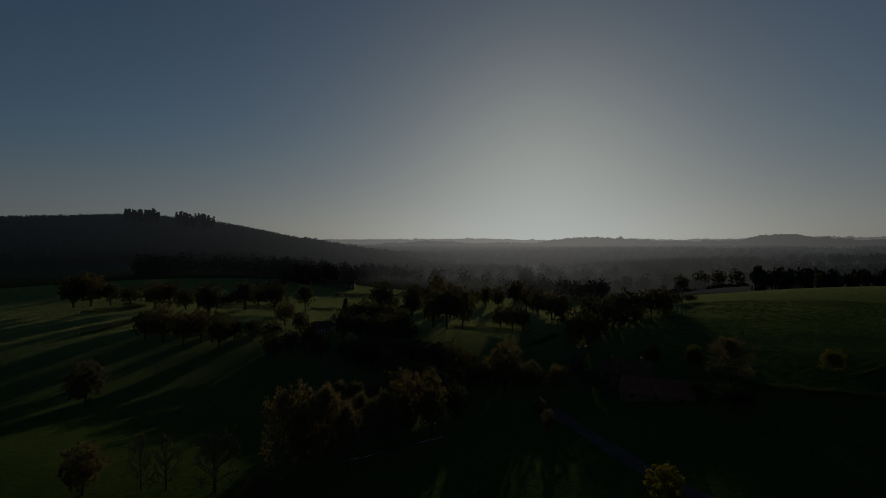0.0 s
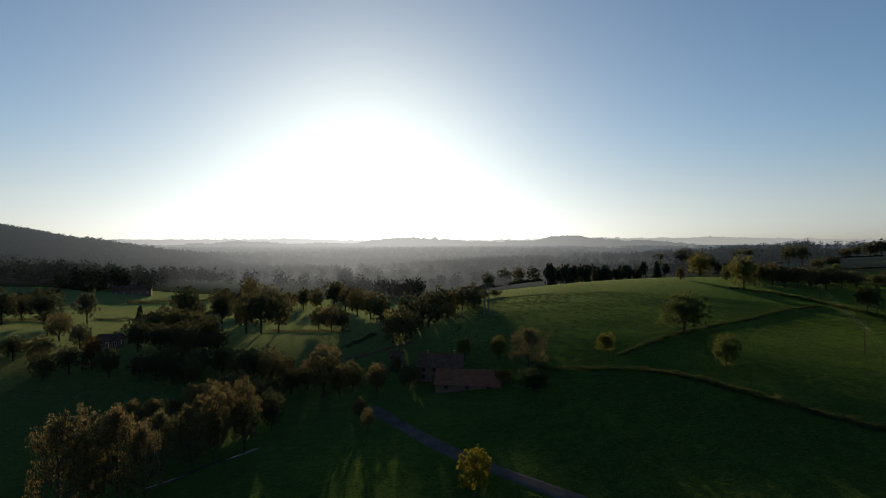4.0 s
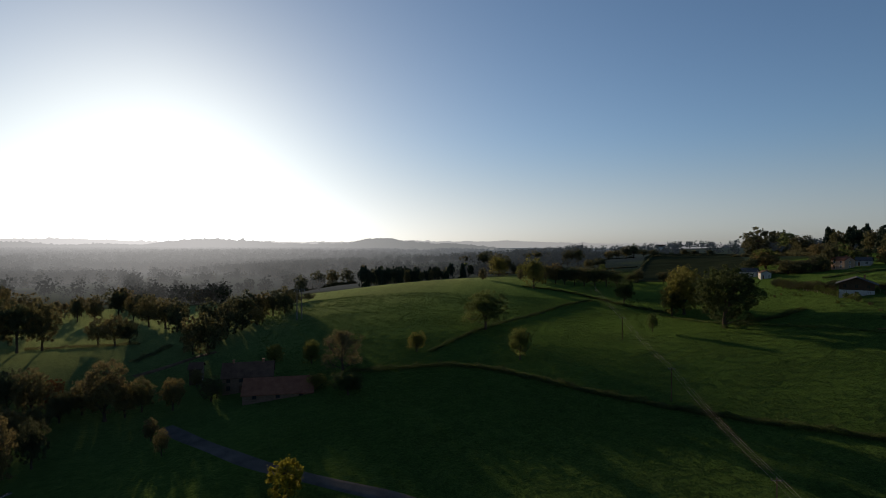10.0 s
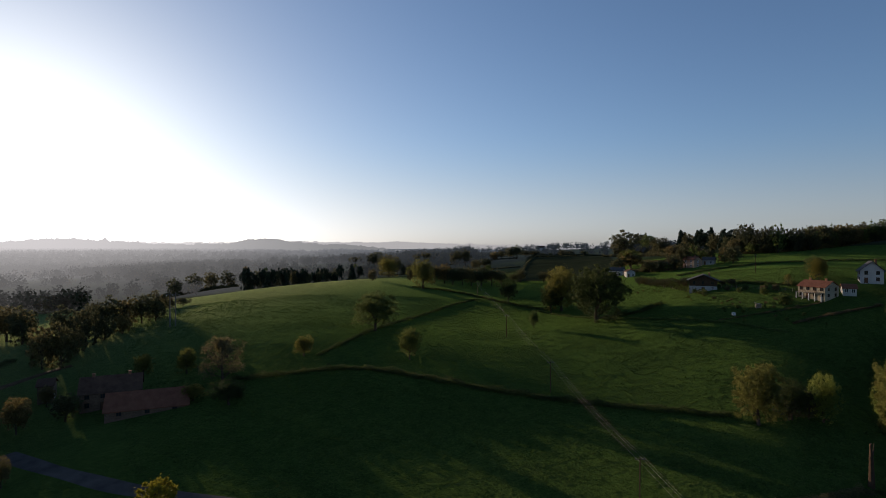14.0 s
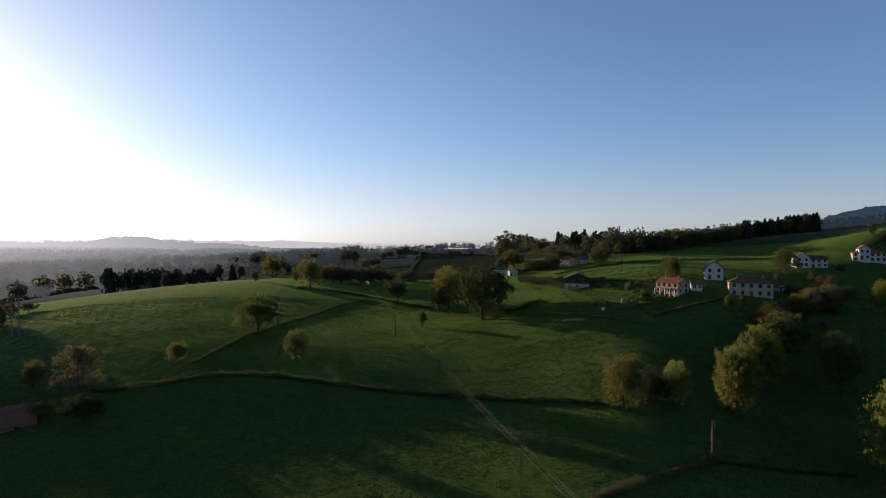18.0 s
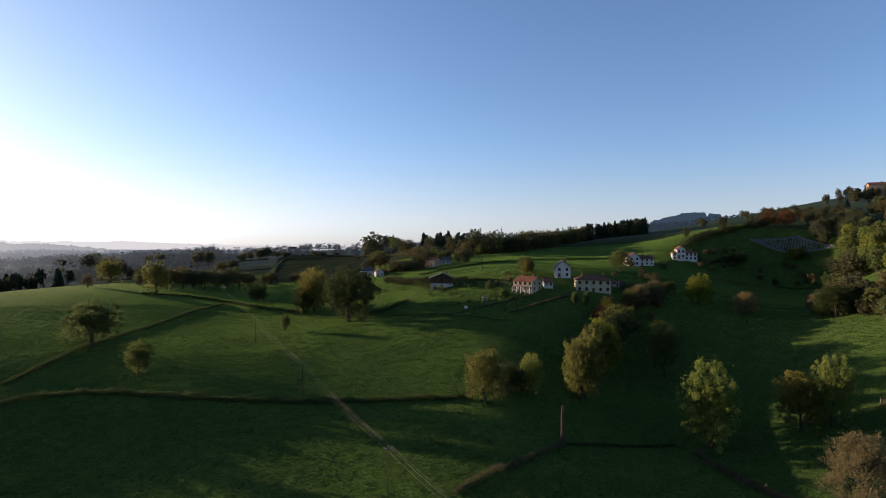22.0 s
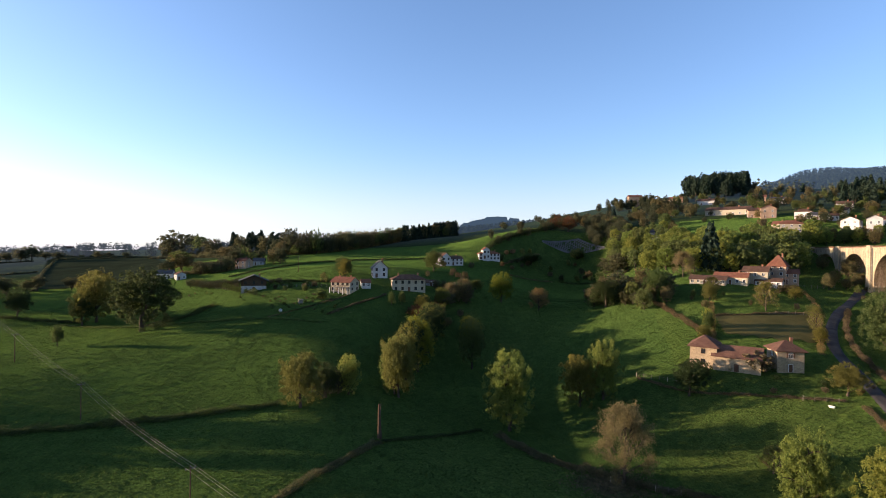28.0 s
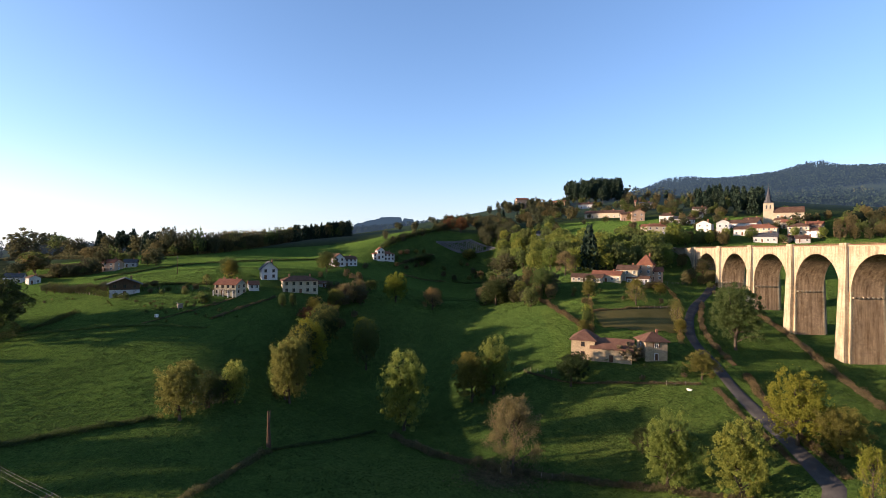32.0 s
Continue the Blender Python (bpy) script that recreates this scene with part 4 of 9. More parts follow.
            part("pilaster_cap", Shape().box(xc - 1.7, xc + 1.7, min(sy * (depth - 0.3), sy * (b0 + 0.25)), max(sy * (depth - 0.3), sy * (b0 + 0.25)), -0.8, 0.05), FACING, root)
    return root


viaduct = make_viaduct(-2, 8)

# ---- hedges and field banks ----
# dark leafy row standing in for the shadow along a bare pasture bank
hedge([(86.5, 155.8), (92.9, 148.5), (106.3, 140.1), (118.1, 128.7), (123.3, 110.2), (128.2, 88.6), (136.3, 63.3), (142.8, 42.6), (145.6, 26.9)], 2.1, 3.2, L_OAK, 'dark green hedge along a pasture edge', 64, 'hedge')
# another leafy row, put where a plain dark bank runs
hedge([(116.2, 150.3), (131.2, 154.5), (174.0, 168.8), (242.7, 191.8), (265.6, 188.3)], 1.6, 2.2, L_OAK, 'dark green hedge along a pasture edge', 64, 'hedge')
hedge([(270.7, 247.5), (278.6, 220.2), (272.0, 188.6), (259.9, 156.7), (250.0, 129.8)], 2, 2.5, L_OAK, 'dark green hedge along a pasture edge', 64, 'hedge')
hedge([(235.0, 89.4), (242.0, 80.8), (252.4, 75.9)], 2.5, 3, L_OAK, 'dark green hedge along a pasture edge', 64, 'hedge')
hedge([(98.2, 19.8), (104.8, 15.6), (110.4, 10.6), (118.8, 5.2), (127.7, 0.2)], 1.6, 2.4, L_WOOD, 'brown autumn hedge on a field bank', 64, 'hedge')
hedge([(128.4, 0.2), (141.3, -13.3), (149.5, -28.2)], 1, 1.2, L_OAK, 'dark green hedge along a pasture edge', 40, 'hedge')
hedge([(146.1, -32.5), (134.9, -36.8), (124.4, -41.2), (113.5, -52.8), (108.1, -66.0), (102.5, -75.6), (94.5, -84.1), (82.0, -90.8)], 2.0, 3.0, L_BROWN, 'brown autumn hedge on a field bank', 64, 'hedge')
hedge([(228.1, -119.8), (203.7, -116.5), (183.9, -114.0), (169.8, -111.7)], 2.2, 3, L_BROWN, 'brown autumn hedge on a field bank', 64, 'hedge')
hedge([(124.7, -135.8), (111.5, -126.1), (95.9, -118.1), (87.2, -114.0), (75.3, -107.5)], 2, 2.4, L_BROWN, 'brown autumn hedge on a field bank', 64, 'hedge')
hedge([(191.0, -182.2), (171.1, -161.9), (152.0, -148.2), (131.8, -138.5)], 1.8, 2, L_BROWN, 'brown autumn hedge on a field bank', 64, 'hedge')
hedge([(120.5, -120.2), (107.3, -114.8), (95.4, -110.6), (84.8, -106.0)], 1.2, 1.8, L_BROWN, 'brown autumn hedge on a field bank', 64, 'hedge')
hedge([(173.0, -195.1), (146.1, -182.3), (129.1, -171.0), (112.1, -159.7), (95.1, -149.0)], 2, 2.6, L_BROWN, 'brown autumn hedge on a field bank', 64, 'hedge')
hedge([(192.6, -126.0), (189.5, -138.9), (188.4, -163.8)], 1.2, 1.4, L_BROWN, 'brown autumn hedge on a field bank', 64, 'hedge')
hedge([(207.7, -135.5), (187.6, -123.0), (171.0, -112.4)], 1.9, 2.2, L_TAN, 'dry golden hedge between fields', 36, 'hedge')
hedge([(221.2, -183.6), (203.9, -178.8), (177.9, -158.3), (151.5, -135.5)], 1.5, 2.4, L_TAN, 'dry golden hedge beside the lane', 30, 'hedge')
hedge([(158.5, -79.4), (142.8, -84.8), (135.1, -99.3), (124.5, -118.4)], 1, 1.2, L_BROWN, 'brown autumn hedge on a field bank', 40, 'hedge')
hedge([(320.3, 88.6), (361.0, 36.6), (382.0, -1.8), (381.4, -36.1)], 1.6, 2.4, L_OAK, 'dark green hedge along a pasture edge', 64, 'hedge')
hedge([(389.0, -75.7), (401.6, -90.8), (417.0, -116.1), (428.5, -141.9)], 6, 6, L_OAK, 'dark green hedge along a pasture edge', 64, 'hedge')
hedge([(226.0, 22.6), (237.1, 13.7), (253.1, -1.4)], 1.2, 1.5, L_BROWN, 'brown autumn hedge on a field bank', 64, 'hedge')
hedge([(264.4, 162.1), (234.7, 116.1), (227.1, 56.5), (216.8, 23.9)], 1.1, 2, L_GREEN, 'low rough hedge between pastures', 30, 'hedge')

# ---- the single trees ----
tree('lime_b', 148.8, -36.3, 24.6, 16.9)
tree('autumn', 154.7, -59.2, 17.2, 13.9)
tree('lime_b', 153.9, -66.1, 19.4, 12.8)
tree('bare', 113.3, -53.9, 18.8, 14.5)
tree('lime_b', 96.1, -82.8, 18.3, 13.6)
tree('lime_b', 84.0, -90.3, 17.1, 14.0)
tree('lime', 89.9, -112.8, 17.7, 15.1)
tree('autumn', 81.3, -114.3, 11.9, 12.8)
tree('green_b', 143.6, -151.4, 23.1, 20.2)
tree('autumn_b', 127.0, -121.2, 9.3, 11.4)
tree('half_y', 66.5, -101.2, 11.3, 6.6)
tree('bush_b', 144.3, -109.1, 6.5, 9.1)
tree('oak_b', 141.4, -85.9, 9.9, 11.6)
tree('green', 203.1, -34.5, 21.3, 12.4)
tree('lime', 261.8, -58.8, 15.2, 14.3)
tree('bare', 249.9, -74.5, 11.4, 10.9)
tree('lime', 189.8, -12.6, 20.3, 14.6)
tree('autumn', 161.4, -5.1, 20.3, 12.3)
tree('autumn', 143.9, 21.2, 16.1, 14.0)
tree('lime_b', 155.6, 9.5, 12.5, 8.8)
tree('oak_b', 151.7, 15.4, 10.2, 9.0)
tree('rust', 234.7, -15.8, 6.6, 9.6)
tree('bush_b', 250.7, -29.5, 6.7, 12.1)
tree('bush_b', 258.2, -39.0, 7.5, 12.0)
tree('bush_b', 238.6, -23.3, 7.2, 10.9)
tree('autumn', 279.7, -49.0, 6.2, 9.8)
tree('green', 323.3, -30.5, 13.6, 14.1)
tree('green_b', 284.4, 20.8, 10.7, 11.1)
tree('rust', 422.9, -150.0, 14.1, 17.8)
tree('fir', 252.7, -164.3, 25.9, 14.2)
tree('oak', 227.0, 96.5, 27.4, 29.8)
tree('autumn', 250.6, 125.3, 25.5, 22.9)
tree('oak_b', 246.5, 129.1, 14.2, 13.3)
tree('oak_b', 266.8, 167.9, 14.2, 14.4)
tree('green_b', 210.2, 118.6, 8.2, 5.4)
tree('green_b', 153.1, 160.7, 16.9, 21.8)
tree('green_b', 133.5, 123.1, 11.3, 9.1)
tree('autumn_b', 113.1, 154.2, 7.8, 8.2)
tree('thin', 84.4, 156.2, 15.0, 16.5)
tree('autumn', 82.3, 174.9, 9.1, 7.8)
tree('autumn', 73.7, 186.8, 7.8, 7.3)
tree('autumn_b', 270.9, 237.8, 22.5, 18.9)
tree('autumn', 326.4, 326.6, 18.2, 20.8)
tree('bush', 39.1, 93.3, 7.6, 7.1)
tree('oak_b', 76.5, 138.0, 7.0, 12.2)
tree('autumn_b', 72.5, 150.4, 5.1, 7.8)
tree('green_b', 213.7, -138.2, 6.9, 6.2)
tree('green', 385.7, -144.2, 9.3, 12.5)
tree('lime', 227.4, -37.6, 10.0, 12.7)
tree('autumn', 255.8, -77.1, 9.7, 11.3)
tree('green_b', 177.4, -114.9, 7.7, 4.5)
tree('half', 109.5, -86.7, 6.5, 7.6)
tree('oak_b', 147.4, -91.8, 6.3, 10.2)
tree('green_b', 243.0, -4.0, 6.7, 4.5)
tree('green_b', 245.2, -8.7, 6.6, 4.0)
tree('green', 288.7, 20.6, 9.5, 9.4)
tree('bush_g', 244.2, 27.1, 4.2, 4.6)

# ---- the wooded valley floor towards the sun ----
tree('vale_oak', -34.3, 301.8, 21.1, 16.8, 'trees of the valley floor')
tree('vale_oak', -17.4, 301.2, 20.4, 14.7, 'trees of the valley floor')
tree('vale_gold', -3.6, 366.2, 21.6, 16.9, 'trees of the valley floor')
tree('vale_gold', 6.4, 335.3, 20.5, 19.4, 'trees of the valley floor')
tree('vale_gold', -4.8, 262.0, 19.7, 15.8, 'trees of the valley floor')
tree('vale_elm', 1.6, 260.5, 21.7, 16.9, 'trees of the valley floor')
tree('vale_gold', 9.4, 261.4, 21.3, 15.8, 'trees of the valley floor')
tree('thin', 21.1, 395.2, 12.3, 8.2, 'trees of the valley floor')
tree('thin', 25.5, 397.9, 10.7, 6.9, 'trees of the valley floor')
tree('thin', 30.8, 403.4, 12.1, 7.5, 'trees of the valley floor')
tree('thin', 34.9, 409.1, 13.6, 8.0, 'trees of the valley floor')
tree('vale_gold', 38.4, 374.7, 17.2, 13.0, 'trees of the valley floor')
tree('vale_oak', 54.6, 403.5, 19.8, 19.7, 'trees of the valley floor')
tree('vale_gold', 57.0, 364.6, 16.8, 12.8, 'trees of the valley floor')
tree('vale_gold', 28.1, 262.6, 12.1, 11.6, 'trees of the valley floor')
tree('vale_gold', 33.3, 256.1, 13.5, 12.6, 'trees of the valley floor')
tree('vale_oak', 38.4, 255.8, 11.3, 9.6, 'trees of the valley floor')
tree('vale_gold', 55.9, 313.1, 17.5, 16.9, 'trees of the valley floor')
tree('vale_gold', 58.9, 289.3, 15.9, 17.1, 'trees of the valley floor')
tree('wood_oak', 60.3, 271.6, 15.9, 12.9, 'trees of the valley floor')
tree('fir', -48.7, 265.1, 11.5, 6.2, 'trees of the valley floor')
tree('vale_oak', -41.5, 245.7, 11.9, 12.1, 'trees of the valley floor')
tree('vale_gold', -36.6, 250.6, 13.7, 13.5, 'trees of the valley floor')
tree('vale_elm', -30.9, 247.5, 13.2, 12.1, 'trees of the valley floor')
tree('vale_gold', -24.8, 249.8, 11.5, 12.2, 'trees of the valley floor')
tree('vale_oak', -19.6, 254.9, 9.6, 11.3, 'trees of the valley floor')
tree('vale_elm', -34.8, 222.1, 10.6, 11.5, 'trees of the valley floor')
tree('vale_oak', -28.6, 216.2, 11.0, 11.7, 'trees of the valley floor')
tree('vale_gold', -23.6, 213.3, 10.8, 11.0, 'trees of the valley floor')
tree('vale_elm', -19.1, 215.8, 9.8, 10.6, 'trees of the valley floor')
tree('vale_oak', -14.6, 221.3, 9.3, 10.3, 'trees of the valley floor')
tree('vale_oak', -11.5, 197.1, 9.4, 10.2, 'trees of the valley floor')
tree('vale_gold', -5.9, 191.8, 10.6, 10.4, 'trees of the valley floor')
tree('vale_oak', -1.0, 188.8, 12.6, 11.6, 'trees of the valley floor')
tree('vale_gold', 4.1, 184.7, 13.7, 11.4, 'trees of the valley floor')
tree('vale_rust', 9.1, 188.4, 9.4, 8.0, 'trees of the valley floor')
tree('vale_gold', 20.0, 173.0, 17.5, 16.6, 'trees of the valley floor')
tree('vale_gold', 29.3, 174.6, 10.6, 8.8, 'trees of the valley floor')
tree('vale_gold', 36.5, 169.8, 10.0, 8.7, 'trees of the valley floor')
tree('vale_gold', 15.5, 180.7, 10.0, 9.9, 'trees of the valley floor')
tree('vale_gold', 24.8, 172.7, 9.7, 8.3, 'trees of the valley floor')
tree('vale_oak', 10.0, 177.3, 9.5, 8.9, 'trees of the valley floor')
tree('vale_gold', -5.3, 167.4, 11.5, 14.8, 'trees of the valley floor')
tree('vale_gold', -0.4, 164.5, 10.1, 9.1, 'trees of the valley floor')
tree('vale_oak', -9.8, 165.4, 11.7, 9.9, 'trees of the valley floor')
tree('vale_oak', 4.4, 168.8, 8.7, 9.3, 'trees of the valley floor')
tree('vale_elm', -34.8, 188.9, 9.5, 9.9, 'trees of the valley floor')
tree('vale_elm', -30.4, 189.4, 10.1, 9.9, 'trees of the valley floor')
tree('vale_oak', -25.5, 186.9, 10.0, 9.8, 'trees of the valley floor')
tree('vale_gold', -20.0, 186.1, 9.1, 9.7, 'trees of the valley floor')
tree('vale_gold', -15.5, 153.8, 12.9, 11.5, 'trees of the valley floor')
tree('vale_gold', -10.6, 148.7, 15.2, 11.2, 'trees of the valley floor')
tree('thin', -20.6, 150.3, 10.0, 9.9, 'trees of the valley floor')
tree('thin', -23.9, 144.5, 11.8, 11.0, 'trees of the valley floor')
tree('thin', -27.9, 142.3, 12.3, 9.5, 'trees of the valley floor')
tree('thin', -17.0, 137.6, 10.6, 8.4, 'trees of the valley floor')
tree('vale_gold', 26.6, 134.8, 6.7, 4.3, 'trees of the valley floor')
tree('vale_gold', 27.0, 149.3, 6.1, 4.4, 'trees of the valley floor')
tree('vale_oak', 47.0, 168.8, 7.8, 9.6, 'trees of the valley floor')
tree('vale_gold', 46.8, 185.1, 6.5, 5.4, 'trees of the valley floor')
tree('vale_gold', -185.8, 280.5, 18.4, 17.8, 'trees of the valley floor')
tree('vale_oak', -191.7, 276.0, 17.4, 17.8, 'trees of the valley floor')
tree('vale_elm', -175.2, 280.2, 13.7, 14.4, 'trees of the valley floor')
tree('vale_gold', -150.0, 277.3, 13.7, 16.7, 'trees of the valley floor')
tree('vale_rust', -143.0, 277.9, 14.5, 13.0, 'trees of the valley floor')
tree('vale_elm', -161.7, 275.0, 11.9, 14.7, 'trees of the valley floor')
tree('vale_oak', -130.6, 269.8, 11.5, 12.4, 'trees of the valley floor')
tree('vale_oak', -111.8, 253.5, 17.2, 16.6, 'trees of the valley floor')
tree('vale_elm', -104.8, 281.1, 16.5, 17.3, 'trees of the valley floor')
tree('vale_oak', -101.9, 294.1, 12.9, 12.9, 'trees of the valley floor')
tree('vale_oak', -89.8, 283.1, 17.5, 19.2, 'trees of the valley floor')
tree('vale_elm', -75.5, 291.2, 16.2, 12.5, 'trees of the valley floor')
tree('vale_gold', -70.7, 237.6, 11.1, 12.0, 'trees of the valley floor')
tree('vale_oak', -60.2, 223.2, 9.6, 9.1, 'trees of the valley floor')
tree('vale_gold', -103.6, 196.3, 13.9, 14.4, 'trees of the valley floor')
tree('vale_gold', -95.0, 194.0, 13.1, 11.5, 'trees of the valley floor')
tree('vale_gold', -90.7, 198.9, 13.5, 11.7, 'trees of the valley floor')
tree('vale_gold', -82.0, 194.1, 13.7, 11.3, 'trees of the valley floor')
tree('vale_oak', -111.0, 197.9, 11.3, 11.0, 'trees of the valley floor')
tree('vale_oak', -79.7, 202.7, 9.1, 9.6, 'trees of the valley floor')
tree('vale_elm', -74.2, 206.9, 8.7, 9.7, 'trees of the valley floor')
tree('vale_gold', -67.1, 206.9, 8.6, 10.1, 'trees of the valley floor')
tree('vale_oak', -41.0, 219.0, 13.3, 10.9, 'trees of the valley floor')
tree('vale_elm', -33.3, 216.8, 12.6, 11.7, 'trees of the valley floor')
tree('vale_oak', -25.8, 219.1, 13.2, 12.8, 'trees of the valley floor')
tree('vale_oak', -17.8, 226.4, 13.5, 11.1, 'trees of the valley floor')
tree('vale_elm', -40.7, 331.9, 15.2, 13.9, 'trees of the valley floor')
tree('vale_oak', -18.4, 332.1, 15.9, 13.8, 'trees of the valley floor')
tree('vale_gold', -31.0, 320.3, 11.0, 11.1, 'trees of the valley floor')
tree('vale_elm', -8.1, 338.1, 17.2, 16.4, 'trees of the valley floor')
tree('vale_oak', -27.1, 195.5, 10.4, 10.6, 'trees of the valley floor')
tree('vale_oak', -18.9, 194.6, 10.3, 11.0, 'trees of the valley floor')
tree('vale_gold', -11.1, 199.2, 8.4, 9.8, 'trees of the valley floor')
tree('vale_rust', -49.9, 197.2, 12.4, 7.6, 'trees of the valley floor')
tree('vale_oak', -44.1, 191.5, 10.3, 8.7, 'trees of the valley floor')
tree('vale_elm', -55.2, 193.7, 9.9, 9.9, 'trees of the valley floor')
tree('vale_oak', -60.2, 188.1, 10.0, 10.2, 'trees of the valley floor')
tree('thin', -30.3, 100.3, 19.2, 9.4, 'trees of the valley floor')
tree('vale_gold', -27.3, 104.3, 19.4, 10.7, 'trees of the valley floor')
tree('thin', -23.6, 107.4, 19.4, 9.6, 'trees of the valley floor')
tree('thin', -18.6, 119.6, 15.6, 9.0, 'trees of the valley floor')
tree('thin', -13.7, 125.6, 15.3, 8.1, 'trees of the valley floor')
tree('skeleton', -40.0, 92.5, 11.5, 11.6, 'trees of the valley floor')
tree('skeleton', -47.5, 90.5, 10.2, 6.6, 'trees of the valley floor')
tree('skeleton', -51.1, 89.2, 10.5, 5.3, 'trees of the valley floor')
tree('vale_gold', -31.7, 90.0, 5.5, 7.7, 'trees of the valley floor')
tree('vale_gold', -58.4, 85.6, 8.6, 8.4, 'trees of the valley floor')
tree('vale_gold', -9.6, 132.5, 17.5, 10.1, 'trees of the valley floor')
tree('vale_gold', -3.2, 136.7, 18.0, 9.7, 'trees of the valley floor')
tree('vale_oak', 3.4, 149.6, 11.9, 8.3, 'trees of the valley floor')
tree('thin', -19.5, 107.6, 15.9, 7.6, 'trees of the valley floor')
tree('vale_gold', -91.7, 136.0, 12.5, 11.6, 'trees of the valley floor')
hedge([(34.9, 224.0), (42.4, 231.2), (51.4, 240.7)], 2, 3, L_WOOD, 'dark hedge between valley fields', 40)
hedge([(4.1, 266.5), (23.2, 261.9), (42.0, 253.3)], 1.8, 2.5, L_WOOD, 'dark hedge between valley fields', 40)
hedge([(-75.8, 373.7), (-52.9, 392.4), (-25.5, 418.2)], 3, 4, L_WOOD, 'dark hedge between valley fields', 40)
hedge([(-32.4, 327.0), (-25.3, 367.1), (-12.0, 401.9)], 2, 3, L_WOOD, 'dark hedge between valley fields', 40)
hedge([(-120.8, 293.2), (-104.9, 292.7), (-83.0, 297.2)], 2.5, 3, L_WOOD, 'dark hedge between valley fields', 40)
hedge([(-75.3, 302.2), (-61.1, 306.8), (-44.5, 322.7)], 2, 3, L_WOOD, 'dark hedge between valley fields', 40)
hedge([(-137.5, 201.8), (-132.4, 211.6), (-134.8, 240.6)], 2, 3, L_WOOD, 'dark hedge between valley fields', 40)
hedge([(-174.4, 256.2), (-165.2, 268.2), (-156.0, 278.7)], 2.5, 3, L_WOOD, 'dark hedge between valley fields', 40)
hedge([(-172.5, 288.8), (-157.0, 280.5)], 1, 2, L_BROWN, 'brown hedge between valley fields', 40)

# ---- fields and hedgerow trees beyond the pasture brow ----
tree('vale_gold', 383.5, 382.3, 21.8, 27.3, 'hedgerow trees beyond the pasture')
tree('vale_elm', 371.7, 359.2, 17.6, 14.2, 'hedgerow trees beyond the pasture')
tree('vale_oak', 491.7, 517.7, 18.9, 27.8, 'hedgerow trees beyond the pasture')
tree('vale_oak', 480.8, 489.4, 16.0, 17.3, 'hedgerow trees beyond the pasture')
tree('vale_elm', 415.1, 382.4, 9.6, 10.4, 'hedgerow trees beyond the pasture')
tree('vale_oak', 565.8, 587.9, 15.6, 24.3, 'hedgerow trees beyond the pasture')
tree('vale_oak', 510.8, 453.5, 14.5, 23.5, 'hedgerow trees beyond the pasture')
tree('vale_elm', 490.8, 425.8, 17.9, 22.3, 'hedgerow trees beyond the pasture')
tree('vale_oak', 557.5, 468.9, 10.8, 20.0, 'hedgerow trees beyond the pasture')
tree('vale_oak', 459.5, 356.3, 19.1, 16.0, 'hedgerow trees beyond the pasture')
tree('vale_elm', 463.9, 346.4, 19.7, 17.2, 'hedgerow trees beyond the pasture')
tree('vale_oak', 428.9, 296.6, 10.0, 19.1, 'hedgerow trees beyond the pasture')
tree('vale_gold', 410.4, 294.3, 9.6, 13.9, 'hedgerow trees beyond the pasture')
tree('vale_gold', 516.6, 344.2, 11.2, 14.2, 'hedgerow trees beyond the pasture')
tree('vale_oak', 541.6, 350.7, 10.3, 13.3, 'hedgerow trees beyond the pasture')
tree('vale_oak', 528.1, 330.0, 15.2, 17.1, 'hedgerow trees beyond the pasture')
tree('vale_elm', 531.5, 322.9, 17.1, 21.4, 'hedgerow trees beyond the pasture')
tree('vale_oak', 559.2, 327.3, 8.2, 14.8, 'hedgerow trees beyond the pasture')
tree('vale_oak', 554.5, 313.0, 8.1, 16.0, 'hedgerow trees beyond the pasture')
tree('vale_elm', 333.4, 199.1, 9.9, 10.7, 'hedgerow trees beyond the pasture')
tree('vale_oak', 329.1, 202.6, 8.2, 8.9, 'hedgerow trees beyond the pasture')
tree('vale_oak', 333.7, 180.8, 8.1, 11.3, 'hedgerow trees beyond the pasture')
tree('vale_elm', 297.1, 249.7, 14.4, 15.1, 'hedgerow trees beyond the pasture')
tree('vale_gold', 300.6, 243.5, 15.2, 16.0, 'hedgerow trees beyond the pasture')
tree('vale_oak', 301.5, 236.3, 13.8, 15.0, 'hedgerow trees beyond the pasture')
tree('vale_elm', 304.4, 229.9, 14.6, 15.8, 'hedgerow trees beyond the pasture')
tree('vale_gold', 305.0, 222.5, 13.6, 14.7, 'hedgerow trees beyond the pasture')
tree('vale_oak', 309.2, 216.9, 14.5, 15.6, 'hedgerow trees beyond the pasture')
tree('vale_elm', 313.1, 210.4, 13.2, 14.7, 'hedgerow trees beyond the pasture')
tree('vale_oak', 318.2, 205.8, 10.9, 13.0, 'hedgerow trees beyond the pasture')
tree('vale_oak', 578.8, 464.0, 7.9, 18.7, 'hedgerow trees beyond the pasture')
tree('vale_elm', 556.4, 268.1, 6.5, 12.7, 'hedgerow trees beyond the pasture')
tree('vale_oak', 559.8, 279.9, 7.3, 12.9, 'hedgerow trees beyond the pasture')
tree('vale_oak', 560.9, 253.6, 5.9, 11.3, 'hedgerow trees beyond the pasture')
tree('vale_elm', 421.0, 467.0, 10.7, 24.5, 'hedgerow trees beyond the pasture')
tree('vale_oak', 403.2, 435.8, 10.7, 20.4, 'hedgerow trees beyond the pasture')
tree('vale_oak', 516.0, 583.7, 11.6, 25.0, 'hedgerow trees beyond the pasture')
